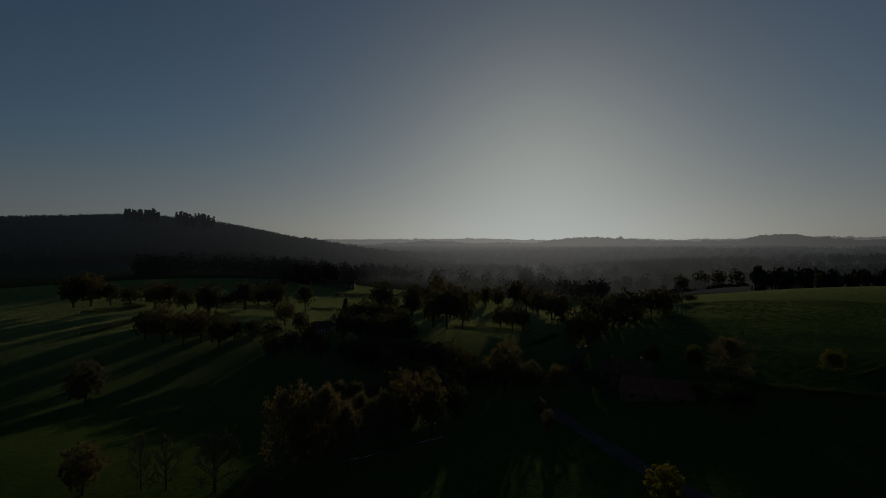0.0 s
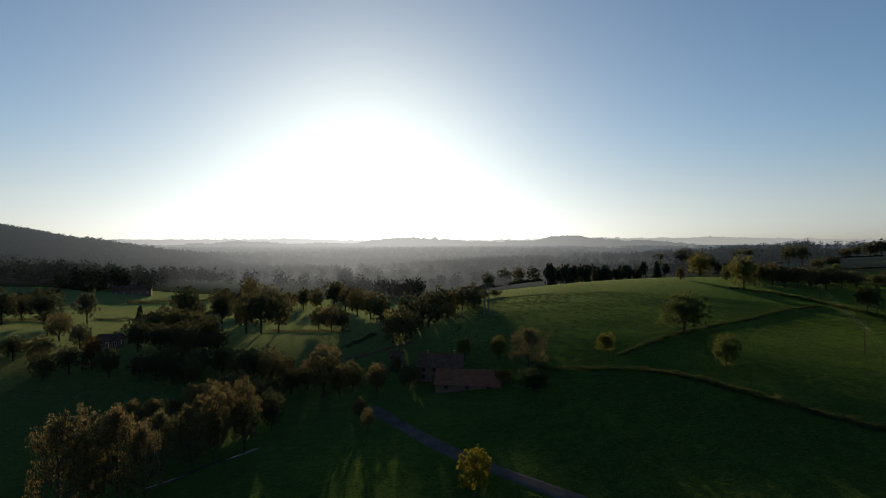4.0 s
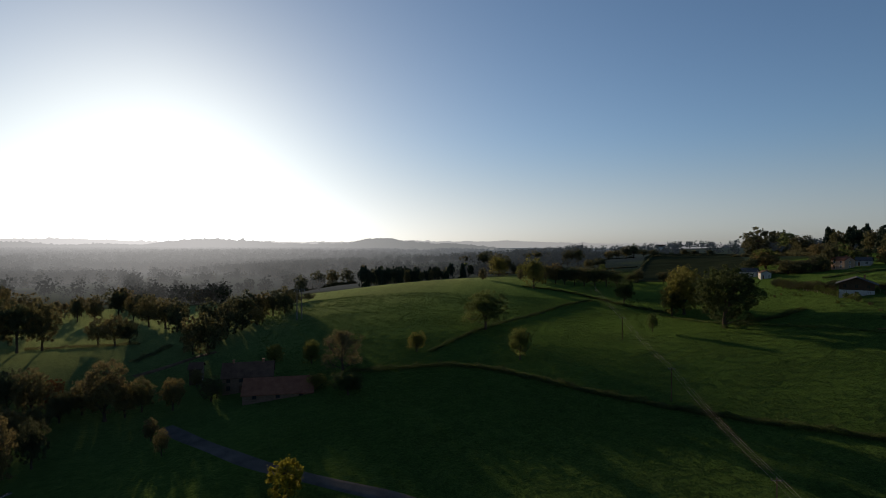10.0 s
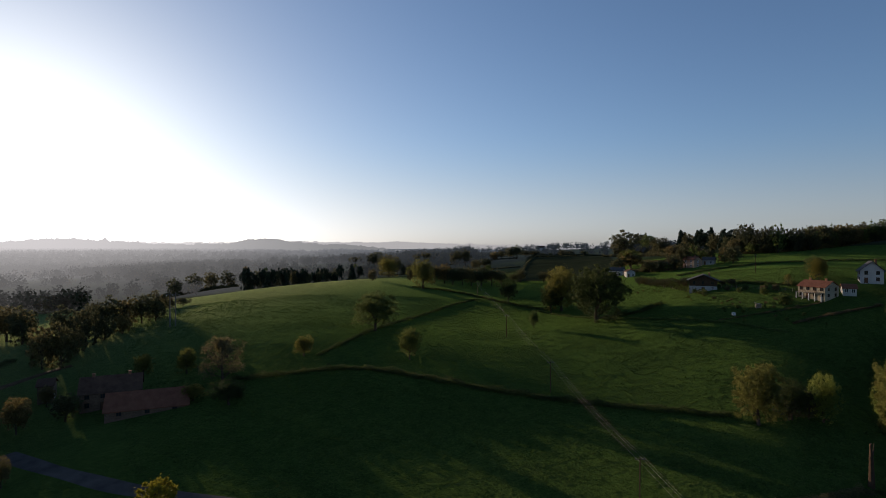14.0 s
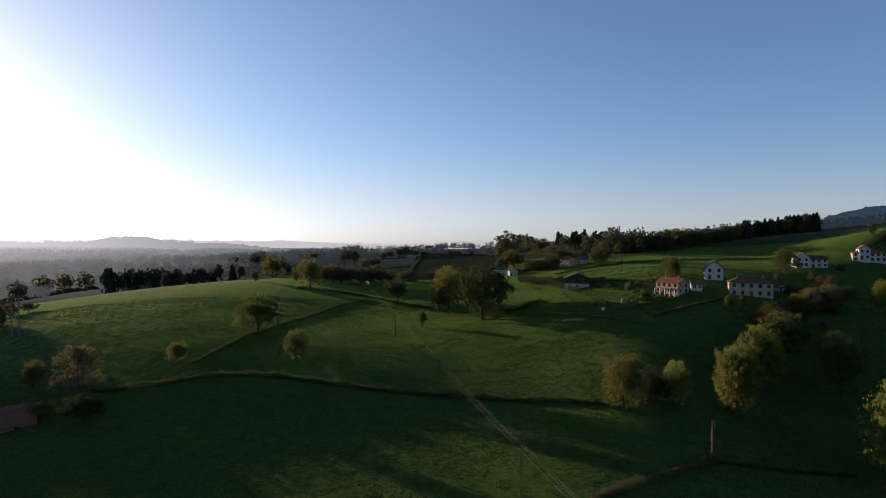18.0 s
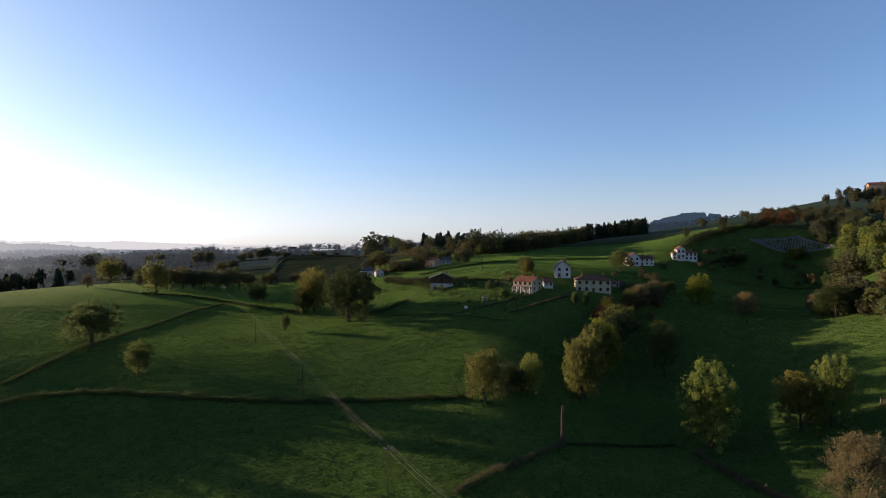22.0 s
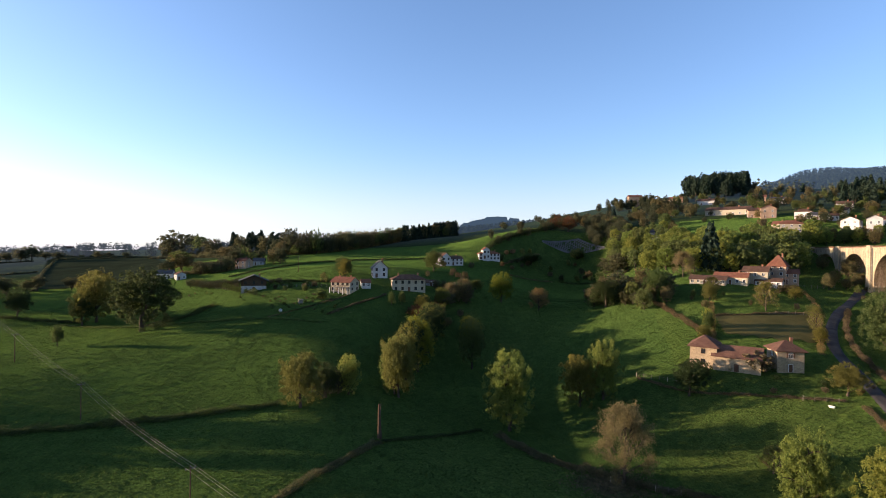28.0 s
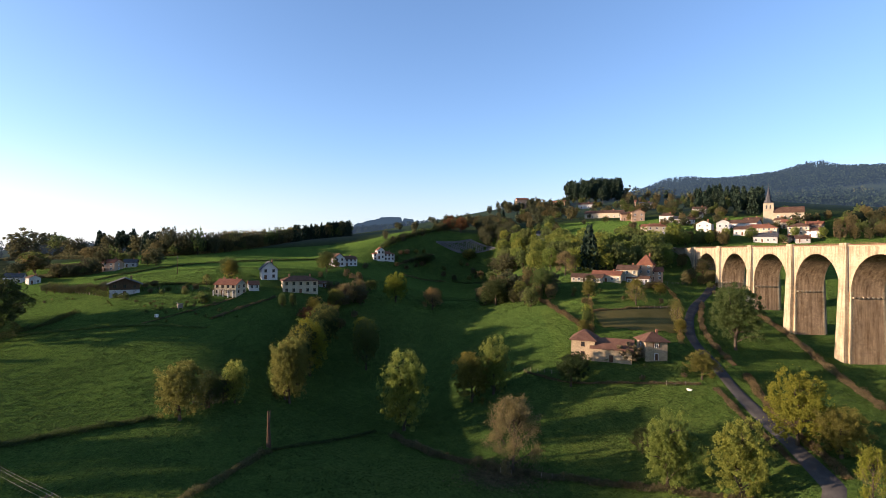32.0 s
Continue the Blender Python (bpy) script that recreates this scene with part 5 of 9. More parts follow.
tree('vale_elm', 513.6, 562.6, 11.3, 20.9, 'hedgerow trees beyond the pasture')
hedge([(409.6, 425.4), (362.6, 346.4), (404.2, 356.1)], 2, 3, L_WOOD, 'dark hedge between distant fields', 40, leaf=0.3)
hedge([(474.2, 499.2), (493.9, 472.0), (521.0, 459.1), (541.9, 430.8)], 2, 3, L_WOOD, 'dark hedge between distant fields', 40, leaf=0.3)
hedge([(439.5, 384.2), (494.1, 386.4), (523.4, 362.1), (538.5, 325.2)], 2, 3, L_WOOD, 'dark hedge between distant fields', 40, leaf=0.3)
hedge([(401.3, 292.9), (411.9, 269.2), (424.3, 253.5)], 2, 3, L_WOOD, 'dark hedge between distant fields', 40, leaf=0.3)
hedge([(333.5, 201.2), (423.1, 249.1), (546.4, 309.7)], 1.6, 2.5, L_WOOD, 'dark hedge between distant fields', 40, leaf=0.3)
hedge([(546.4, 309.7), (546.6, 263.4), (551.7, 226.7)], 2, 3, L_WOOD, 'dark hedge between distant fields', 40, leaf=0.3)

# ---- trees and scrub on the ridge above the hamlet ----
tree('fir', 560.5, 151.4, 23.3, 13.4, 'trees on the ridge above the hamlet')
tree('wood_oak_b', 456.8, 118.2, 18.5, 11.2, 'trees on the ridge above the hamlet')
tree('wood_oak_b', 497.5, 125.6, 17.0, 13.7, 'trees on the ridge above the hamlet')
tree('fir_b', 478.9, 117.3, 17.9, 9.4, 'trees on the ridge above the hamlet')
tree('pine_b', 467.7, 111.5, 20.9, 12.8, 'trees on the ridge above the hamlet')
tree('pine_b', 456.4, 104.7, 19.6, 15.6, 'trees on the ridge above the hamlet')
tree('fir', 448.6, 99.2, 20.5, 9.4, 'trees on the ridge above the hamlet')
tree('wood_oak_b', 442.3, 94.1, 16.5, 16.0, 'trees on the ridge above the hamlet')
tree('fir_b', 436.5, 88.8, 18.0, 10.6, 'trees on the ridge above the hamlet')
tree('pine_b', 431.6, 83.9, 19.1, 13.3, 'trees on the ridge above the hamlet')
tree('wood_oak_b', 424.0, 74.4, 21.4, 11.9, 'trees on the ridge above the hamlet')
tree('wood_oak_b', 420.8, 69.5, 22.2, 11.8, 'trees on the ridge above the hamlet')
tree('wood_oak_b', 416.9, 62.4, 17.9, 11.6, 'trees on the ridge above the hamlet')
tree('wood_oak_b', 415.4, 56.6, 19.3, 11.5, 'trees on the ridge above the hamlet')
tree('wood_green_b', 414.4, 51.1, 20.0, 11.5, 'trees on the ridge above the hamlet')
tree('wood_oak_b', 422.9, 45.7, 16.8, 10.1, 'trees on the ridge above the hamlet')
tree('wood_oak_b', 419.1, 40.4, 17.3, 10.8, 'trees on the ridge above the hamlet')
tree('wood_oak_b', 425.6, 34.1, 17.4, 12.7, 'trees on the ridge above the hamlet')
tree('wood_oak_b', 441.6, 27.3, 16.4, 14.8, 'trees on the ridge above the hamlet')
tree('wood_autumn', 443.4, 56.6, 7.0, 11.5, 'trees on the ridge above the hamlet')
tree('wood_autumn', 438.0, 49.3, 8.0, 15.6, 'trees on the ridge above the hamlet')
tree('wood_green_b', 441.8, 39.4, 9.5, 16.6, 'trees on the ridge above the hamlet')
tree('wood_autumn', 414.6, 58.4, 7.0, 11.5, 'trees on the ridge above the hamlet')
tree('wood_oak_b', 359.9, 67.4, 11.6, 12.3, 'trees on the ridge above the hamlet')
tree('wood_autumn', 362.9, 72.3, 10.2, 9.5, 'trees on the ridge above the hamlet')
tree('wood_oak_b', 424.0, 73.7, 8.4, 13.5, 'trees on the ridge above the hamlet')
tree('wood_green_b', 415.1, 65.7, 7.4, 11.6, 'trees on the ridge above the hamlet')
tree('wood_oak_b', 355.4, 94.7, 16.4, 11.6, 'trees on the ridge above the hamlet')
tree('wood_green_b', 367.3, 93.2, 13.7, 9.7, 'trees on the ridge above the hamlet')
tree('wood_oak_b', 345.5, 97.1, 9.9, 11.4, 'trees on the ridge above the hamlet')
tree('green_b', 383.8, 138.2, 13.0, 20.1, 'trees on the ridge above the hamlet')
tree('wood_oak_b', 346.9, 113.0, 8.5, 15.1, 'trees on the ridge above the hamlet')
tree('wood_oak_b', 344.9, 105.6, 7.7, 13.5, 'trees on the ridge above the hamlet')
tree('skeleton', 344.1, 100.0, 10.6, 8.5, 'trees on the ridge above the hamlet')
tree('wood_oak_b', 370.3, 141.6, 9.3, 13.2, 'trees on the ridge above the hamlet')
tree('wood_green_b', 387.3, 92.3, 7.6, 10.2, 'trees on the ridge above the hamlet')
tree('wood_oak_b', 397.0, 89.1, 6.9, 10.4, 'trees on the ridge above the hamlet')
tree('wood_autumn', 405.6, 100.0, 7.1, 9.9, 'trees on the ridge above the hamlet')
tree('wood_oak_b', 445.7, 26.7, 11.4, 15.8, 'trees on the ridge above the hamlet')
tree('wood_oak_b', 449.1, 16.4, 14.7, 15.9, 'trees on the ridge above the hamlet')
tree('wood_autumn', 445.2, 18.3, 8.4, 14.9, 'trees on the ridge above the hamlet')
tree('wood_oak', 571.6, 212.6, 26.5, 36.3, 'trees on the ridge above the hamlet')
tree('wood_oak', 609.0, 233.3, 15.2, 22.4, 'trees on the ridge above the hamlet')
tree('wood_oak_b', 628.1, 214.4, 23.9, 27.3, 'trees on the ridge above the hamlet')
tree('wood_green', 596.0, 194.3, 21.3, 23.0, 'trees on the ridge above the hamlet')
tree('wood_oak_b', 523.5, 159.8, 17.4, 25.1, 'trees on the ridge above the hamlet')
tree('skeleton', 580.3, 171.9, 18.0, 11.1, 'trees on the ridge above the hamlet')
tree('wood_autumn_b', 379.0, 136.0, 11.5, 20.3, 'trees on the ridge above the hamlet')
tree('fir_b', 641.5, 169.6, 22.5, 15.2, 'trees on the ridge above the hamlet')
tree('fir', 604.9, 164.5, 17.3, 11.5, 'trees on the ridge above the hamlet')
tree('wood_autumn', 432.2, 122.2, 10.5, 15.4, 'trees on the ridge above the hamlet')
tree('wood_autumn_b', 404.7, 101.7, 9.7, 14.3, 'trees on the ridge above the hamlet')
hedge([(576.6, 224.5), (582.6, 214.8), (601.7, 207.4), (577.7, 185.0), (506.2, 149.5)], 7, 14, L_WOOD, 'dark rough scrub on the shaded slope', 22, leaf=0.7)
tree('vale_oak', 302.7, 103.8, 5.4, 6.6, 'dark bushes behind the clipped row')
tree('vale_oak', 299.6, 99.5, 5.0, 6.5, 'dark bushes behind the clipped row')
tree('vale_oak', 295.0, 94.8, 4.6, 6.4, 'dark bushes behind the clipped row')
tree('vale_oak', 291.8, 90.6, 4.2, 6.3, 'dark bushes behind the clipped row')
tree('vale_oak', 287.9, 85.5, 5.1, 6.9, 'dark bushes behind the clipped row')
tree('vale_oak', 287.0, 81.7, 5.1, 7.5, 'dark bushes behind the clipped row')
tree('vale_elm', 285.0, 77.7, 4.1, 6.8, 'dark bushes behind the clipped row')
tree('vale_oak', 284.7, 74.4, 5.0, 7.4, 'dark bushes behind the clipped row')

# brush, spread wide so its dark leaves also stand in for tree shade
hedge([(519.8, 210.4), (513.4, 185.0), (481.2, 147.5), (407.4, 102.1)], 3.0, 16, L_WOOD, 'dark rough scrub on the shaded slope', 26, leaf=0.7)
hedge([(410.2, 159.9), (404.1, 139.4), (386.8, 112.4), (381.1, 98.6)], 2.5, 14, L_WOOD, 'dark rough scrub on the shaded slope', 26, leaf=0.6)
hedge([(355.6, 125.3), (350.0, 112.6), (344.1, 100.0), (351.7, 95.2)], 2.5, 8, L_WOOD_GOLD, 'brown scrub on the shaded slope', 24, leaf=0.6)
hedge([(682.3, 173.9), (642.4, 139.9), (448.3, 78.7)], 1.6, 14, L_BROWN, 'brown bracken under the ridge firs', 20, leaf=0.6)
hedge([(415.6, 76.4), (417.3, 52.7), (436.1, 28.8), (471.7, 2.2), (518.6, -30.1), (520.5, -57.8), (514.7, -69.3)], 3.5, 6, L_WOOD_GOLD, 'dark scrub along the edge of the ridge wood', 24, leaf=0.6)

tree('wood_autumn', 54.9, 221.9, 15.8, 11.2, 'trees of the valley floor')
tree('wood_oak', 59.6, 219.7, 16.0, 11.7, 'trees of the valley floor')
tree('wood_autumn', 67.1, 231.6, 10.4, 9.5, 'trees of the valley floor')
tree('wood_oak', 73.6, 240.3, 16.5, 11.1, 'trees of the valley floor')
tree('wood_oak', 115.4, 277.2, 13.1, 12.5, 'trees of the valley floor')
tree('wood_oak', 217.0, 484.9, 15.8, 15.9, 'trees of the valley floor')
tree('wood_oak', 250.1, 515.3, 17.7, 19.7, 'trees of the valley floor')
tree('wood_autumn', 275.4, 531.9, 17.2, 17.9, 'trees of the valley floor')
tree('wood_oak', 292.9, 531.1, 16.8, 18.1, 'trees of the valley floor')
tree('vale_oak', 60.6, 358.3, 17.9, 15.1, 'trees of the valley floor')
tree('vale_gold', 58.9, 421.0, 17.7, 16.7, 'trees of the valley floor')
tree('vale_elm', 30.6, 383.2, 16.4, 10.6, 'trees of the valley floor')
tree('vale_gold', 65.4, 291.1, 11.8, 10.3, 'trees of the valley floor')
tree('vale_oak', -17.7, 341.5, 18.3, 15.0, 'trees of the valley floor')
tree('vale_oak', -6.0, 430.2, 18.3, 15.8, 'trees of the valley floor')
tree('pine_b', 258.3, 440.6, 22.2, 9.2, 'dark conifers behind the pasture')
tree('fir', 268.5, 450.5, 22.5, 9.5, 'dark conifers behind the pasture')
tree('pine_b', 269.2, 441.0, 15.5, 10.9, 'dark conifers behind the pasture')
tree('wood_oak_b', 276.7, 448.7, 17.9, 9.0, 'dark conifers behind the pasture')
tree('pine_b', 280.4, 447.6, 21.4, 8.8, 'dark conifers behind the pasture')
tree('fir', 271.5, 423.4, 13.9, 10.7, 'dark conifers behind the pasture')
tree('pine_b', 273.2, 419.5, 18.9, 8.7, 'dark conifers behind the pasture')
tree('wood_oak_b', 296.4, 448.6, 14.8, 11.7, 'dark conifers behind the pasture')
tree('pine_b', 285.7, 424.5, 19.7, 10.2, 'dark conifers behind the pasture')
tree('fir', 287.8, 421.7, 15.6, 8.3, 'dark conifers behind the pasture')
tree('pine_b', 310.1, 448.0, 19.9, 12.2, 'dark conifers behind the pasture')
tree('wood_oak_b', 300.5, 425.8, 14.9, 9.0, 'dark conifers behind the pasture')
tree('pine_b', 313.4, 436.9, 14.6, 11.8, 'dark conifers behind the pasture')
tree('fir', 306.9, 421.5, 14.6, 9.5, 'dark conifers behind the pasture')
tree('pine_b', 313.9, 425.5, 15.1, 8.6, 'dark conifers behind the pasture')
tree('wood_oak_b', 303.4, 405.9, 11.0, 7.8, 'dark conifers behind the pasture')
tree('pine_b', 319.1, 421.4, 12.7, 9.0, 'dark conifers behind the pasture')
tree('fir', 329.6, 426.6, 13.8, 9.5, 'dark conifers behind the pasture')
tree('pine_b', 323.9, 411.3, 15.7, 9.6, 'dark conifers behind the pasture')
tree('wood_oak_b', 331.6, 417.7, 11.7, 9.1, 'dark conifers behind the pasture')
tree('pine_b', 333.0, 412.6, 10.3, 9.2, 'dark conifers behind the pasture')
tree('fir', 319.0, 388.7, 9.0, 7.9, 'dark conifers behind the pasture')

tree('wood_oak', 72.1, 264.4, 14.5, 12.5, 'trees of the valley floor')
tree('wood_autumn', 79.0, 263.6, 11.7, 10.7, 'trees of the valley floor')
tree('vale_oak', 85.6, 266.0, 14.2, 11.5, 'trees of the valley floor')
tree('wood_oak', 91.1, 264.6, 15.4, 12.2, 'trees of the valley floor')
tree('wood_autumn', 97.3, 265.1, 13.8, 11.6, 'trees of the valley floor')
tree('vale_oak', 103.8, 265.5, 14.2, 12.4, 'trees of the valley floor')
tree('wood_oak', 109.5, 264.0, 10.6, 10.5, 'trees of the valley floor')
tree('wood_autumn', 134.3, 307.3, 6.8, 11.5, 'trees of the valley floor')
tree('vale_oak', 143.0, 308.6, 5.0, 10.1, 'trees of the valley floor')
tree('wood_oak', 81.5, 244.8, 9.6, 8.9, 'trees of the valley floor')
tree('wood_autumn', 89.3, 247.2, 9.2, 9.0, 'trees of the valley floor')
hedge([(203.1, 475.6), (235.7, 500.4), (269.0, 520.5), (299.5, 523.8)], 4, 9, L_WOOD, 'dark rough hedge beyond the pasture brow', 24, leaf=0.6)

# ---- groves: trees of mixed kinds, each its own ----

def grove(kinds, low, high, spread, group, spots):
    for k, (x, y) in enumerate(spots):
        h = float(rng.uniform(low, high))
        kind = kinds[int(rng.integers(0, len(kinds)))]
        kind = "wood_" + kind if "wood_" + kind in KINDS else kind
        tree(kind, x, y, h, h * spread * float(rng.uniform(0.85, 1.15)), group)


grove(('lime_b', 'lime_b', 'green', 'green_b', 'lime_b'), 11, 16, 0.9, 'trees of the hillside wood', [(361.8, -173.4), (261.0, -202.7), (350.6, -169.3), (297.9, -189.7), (287.3, -214.5), (285.0, -171.2), (276.8, -170.8), (244.2, -182.9), (291.0, -162.2), (279.2, -203.8), (344.8, -154.4), (311.3, -175.3), (257.9, -210.9), (262.3, -166.3), (351.8, -161.3), (314.7, -186.8), (247.2, -176.7), (308.6, -162.6), (281.7, -158.6), (282.2, -209.2), (252.2, -182.7), (281.4, -228.3), (268.3, -214.2), (273.2, -220.8), (278.8, -187.3), (288.2, -199.9), (307.5, -158.8), (274.6, -228.2), (254.0, -216.3), (246.6, -170.5), (251.0, -193.4), (289.7, -153.5), (350.3, -173.5), (313.3, -165.8), (263.0, -179.9), (268.1, -192.5), (290.8, -194.5), (270.9, -207.1), (361.6, -164.3), (293.8, -176.2)])
grove(('lime_b', 'lime_b', 'green', 'green_b', 'lime_b'), 11, 16, 0.9, 'trees of the hillside wood', [(259.8, -174.7), (244.9, -206.6), (286.6, -182.9), (295.2, -200.9), (327.1, -167.5), (313.2, -180.7), (250.7, -165.8), (273.7, -237.5), (381.5, -171.8), (261.4, -159.7), (299.5, -181.6), (271.0, -160.7), (371.4, -166.1), (254.0, -205.9), (270.3, -180.0), (263.0, -189.0), (276.2, -195.2), (329.7, -157.2), (241.2, -195.6), (357.6, -178.3), (267.6, -171.4), (293.2, -217.1), (273.7, -152.2), (280.2, -164.0), (344.9, -179.0), (348.5, -157.5), (325.2, -178.8), (272.6, -187.7), (261.4, -216.0), (284.7, -147.8), (296.3, -170.7), (255.6, -157.4), (310.4, -153.0), (367.6, -164.8), (282.1, -219.6), (262.5, -195.6)])
grove(('green', 'autumn', 'green_b'), 7, 11, 0.8, 'trees of the hillside wood', [(225.0, -118.2), (273.0, -122.1), (316.5, -134.7), (232.2, -113.1), (218.9, -112.2), (335.3, -141.2), (236.7, -119.9), (241.4, -112.0), (258.4, -130.8)])
grove(('rust',), 5, 7, 0.9, 'trees of the hillside wood', [(243.2, -124.1), (262.2, -127.2), (252.2, -128.0)])
grove(('oak', 'green_b', 'oak_b', 'green', 'autumn'), 10, 15, 0.8, 'trees along the ridge', [(469.0, 2.9), (473.4, -3.7), (437.7, 68.2), (460.8, 61.8), (407.4, 76.0), (504.8, 102.5), (491.6, 8.4), (436.3, 70.2), (462.6, 7.2), (433.2, 33.9), (496.4, -15.2), (485.1, 90.9), (449.4, 28.0), (437.0, 59.4), (432.3, 61.7), (453.9, 78.0), (480.2, 16.1), (441.3, 54.9), (427.2, 72.6), (445.4, 30.1), (467.5, 23.5), (430.4, 50.4), (452.8, 44.2), (463.0, 91.1), (470.9, -0.8), (448.2, 28.2), (508.7, -6.1), (438.2, 85.6), (464.5, 32.2), (470.0, 7.2), (460.2, 15.9), (449.9, 89.5), (494.6, 79.3), (423.5, 82.9), (480.3, -6.8), (418.3, 58.2), (424.3, 49.2), (488.8, -15.3), (457.2, 36.4), (448.0, 80.6)])
grove(('fir', 'fir_b', 'fir', 'pine_b'), 12, 16, 0.5, 'conifers along the ridge', [(509.5, -56.9), (507.7, -38.2), (522.6, -39.8), (509.0, -58.5), (507.1, -34.8), (506.0, -30.2), (506.6, -65.8), (530.3, -22.7), (529.2, -65.4), (508.7, -44.7), (540.0, -29.2), (512.4, -37.3), (523.4, -51.9), (494.9, -21.2), (503.9, -27.5), (509.1, -42.9), (508.7, -44.7), (517.1, -65.2), (528.2, -20.6), (522.1, -22.2), (523.2, -63.1), (509.6, -56.5), (515.0, -59.1), (525.1, -70.1), (513.9, -62.5), (509.1, -48.3), (516.1, -28.7), (528.9, -51.2), (509.4, -53.5), (525.0, -46.8), (496.2, -22.2), (509.3, -51.8), (509.5, -35.3), (503.9, -27.3), (517.2, -44.5), (503.3, -27.5), (493.8, -20.3), (515.1, -63.9), (519.3, -67.9), (514.1, -43.2)])
grove(('fir', 'fir_b', 'fir', 'pine_b'), 12, 16, 0.5, 'conifers along the ridge', [(509.4, -52.3), (507.4, -33.3), (509.3, -50.9), (509.3, -57.5), (506.2, -66.8), (506.6, -65.7), (490.9, -17.9), (506.0, -68.1), (518.9, -62.9), (505.9, -29.4), (507.7, -38.3), (537.9, -52.3)])
grove(('pine', 'pine', 'fir_b'), 20, 25, 0.45, 'conifers on the knoll', [(555.6, -366.6), (540.7, -380.6), (514.4, -317.2), (519.4, -326.4), (580.1, -391.6), (547.3, -382.1), (566.2, -393.6), (547.5, -365.9), (561.3, -334.2), (545.8, -396.7), (563.8, -370.7), (557.9, -374.7), (565.7, -400.8), (557.3, -383.6), (524.2, -374.8), (570.6, -371.8), (528.2, -379.8), (505.8, -332.3), (557.6, -362.9), (542.4, -365.6), (578.3, -395.9), (545.5, -350.3), (533.2, -383.4), (550.1, -349.7), (582.6, -352.0), (537.7, -384.8), (543.7, -361.6), (565.0, -345.2), (557.6, -393.0), (572.2, -357.6), (545.0, -387.0), (537.7, -367.7), (566.6, -368.1), (505.0, -364.4), (539.9, -345.5), (555.3, -399.3), (568.4, -381.8), (551.3, -382.6), (528.9, -322.2), (578.7, -356.3)])
grove(('pine', 'pine', 'fir_b'), 20, 25, 0.45, 'conifers on the knoll', [(551.0, -332.8), (544.4, -392.5), (558.1, -336.2), (550.5, -399.6), (559.1, -389.1), (513.5, -361.7), (572.5, -376.1), (571.1, -348.4), (553.8, -343.2), (524.6, -315.0), (550.0, -337.0), (588.6, -356.4), (574.4, -363.7), (570.5, -403.8), (526.3, -341.6), (554.9, -379.1), (566.6, -358.2), (506.0, -322.6), (535.6, -373.9), (513.4, -353.1), (554.5, -360.2), (540.1, -372.1), (528.4, -373.4), (515.8, -357.4), (558.2, -349.1), (559.4, -356.2), (536.0, -359.1), (496.0, -338.1), (550.9, -386.4), (578.5, -371.8), (588.8, -385.3), (576.6, -366.8), (578.9, -383.2), (530.2, -365.8)])
grove(('oak', 'oak_b', 'fir', 'oak_b'), 8, 13, 0.7, 'hillside garden trees', [(478.9, -213.7), (542.5, -283.4), (539.2, -271.9), (487.7, -217.9), (529.8, -274.2), (540.7, -250.0), (591.1, -290.2), (546.2, -259.4), (604.8, -262.8), (562.1, -270.4), (600.7, -299.3), (537.2, -246.2), (518.5, -273.3), (519.7, -309.1), (532.7, -313.1), (540.2, -260.5), (585.6, -285.3), (558.9, -286.4), (502.9, -299.5), (512.6, -284.2), (594.1, -281.9), (553.3, -271.2), (494.9, -216.4), (625.7, -280.9), (612.0, -275.4), (550.8, -278.3)])
grove(('oak_b', 'autumn', 'green_b'), 6, 11, 0.8, 'village trees', [(430.3, -365.1), (375.4, -292.2), (445.4, -320.1), (499.3, -366.8), (372.1, -321.1), (377.6, -299.0), (379.1, -331.6), (483.6, -381.9), (356.4, -311.3), (448.5, -328.6), (374.0, -282.6), (473.9, -362.3), (423.4, -366.1), (492.8, -363.0), (408.8, -309.2), (445.5, -384.5)])
grove(('green', 'autumn', 'lime_b', 'green_b'), 7, 11, 0.85, 'village trees', [(279.5, -240.6), (262.3, -265.7), (279.0, -256.4), (270.2, -254.7), (281.5, -251.4), (265.8, -271.6), (283.9, -244.8), (269.6, -265.6), (267.0, -259.6), (258.6, -284.1), (275.6, -261.5), (277.9, -245.6), (276.1, -252.0), (272.9, -246.6)])
grove(('green', 'autumn', 'oak_b', 'lime_b'), 5, 9, 0.8, 'village trees', [(316.5, -283.1), (305.1, -320.1), (305.2, -288.5), (299.7, -285.3), (294.9, -275.9), (290.1, -330.6), (324.5, -303.0), (281.8, -340.1)])
grove(('autumn', 'bush_b', 'green_b'), 6, 10, 0.8, 'village trees', [(226.7, -315.9), (218.5, -328.0), (220.1, -339.3), (229.0, -337.3), (228.4, -327.1), (215.9, -334.2), (223.1, -322.3)])
grove(('oak', 'oak_b', 'autumn'), 7, 11, 0.8, 'trees of the hillside wood', [(445.1, -171.8), (420.9, -165.7), (435.3, -173.9), (464.6, -176.1), (399.5, -175.5), (407.2, -175.3), (417.9, -173.0), (422.8, -184.7), (409.1, -166.2), (418.5, -178.6), (453.3, -182.9), (405.8, -162.7)])
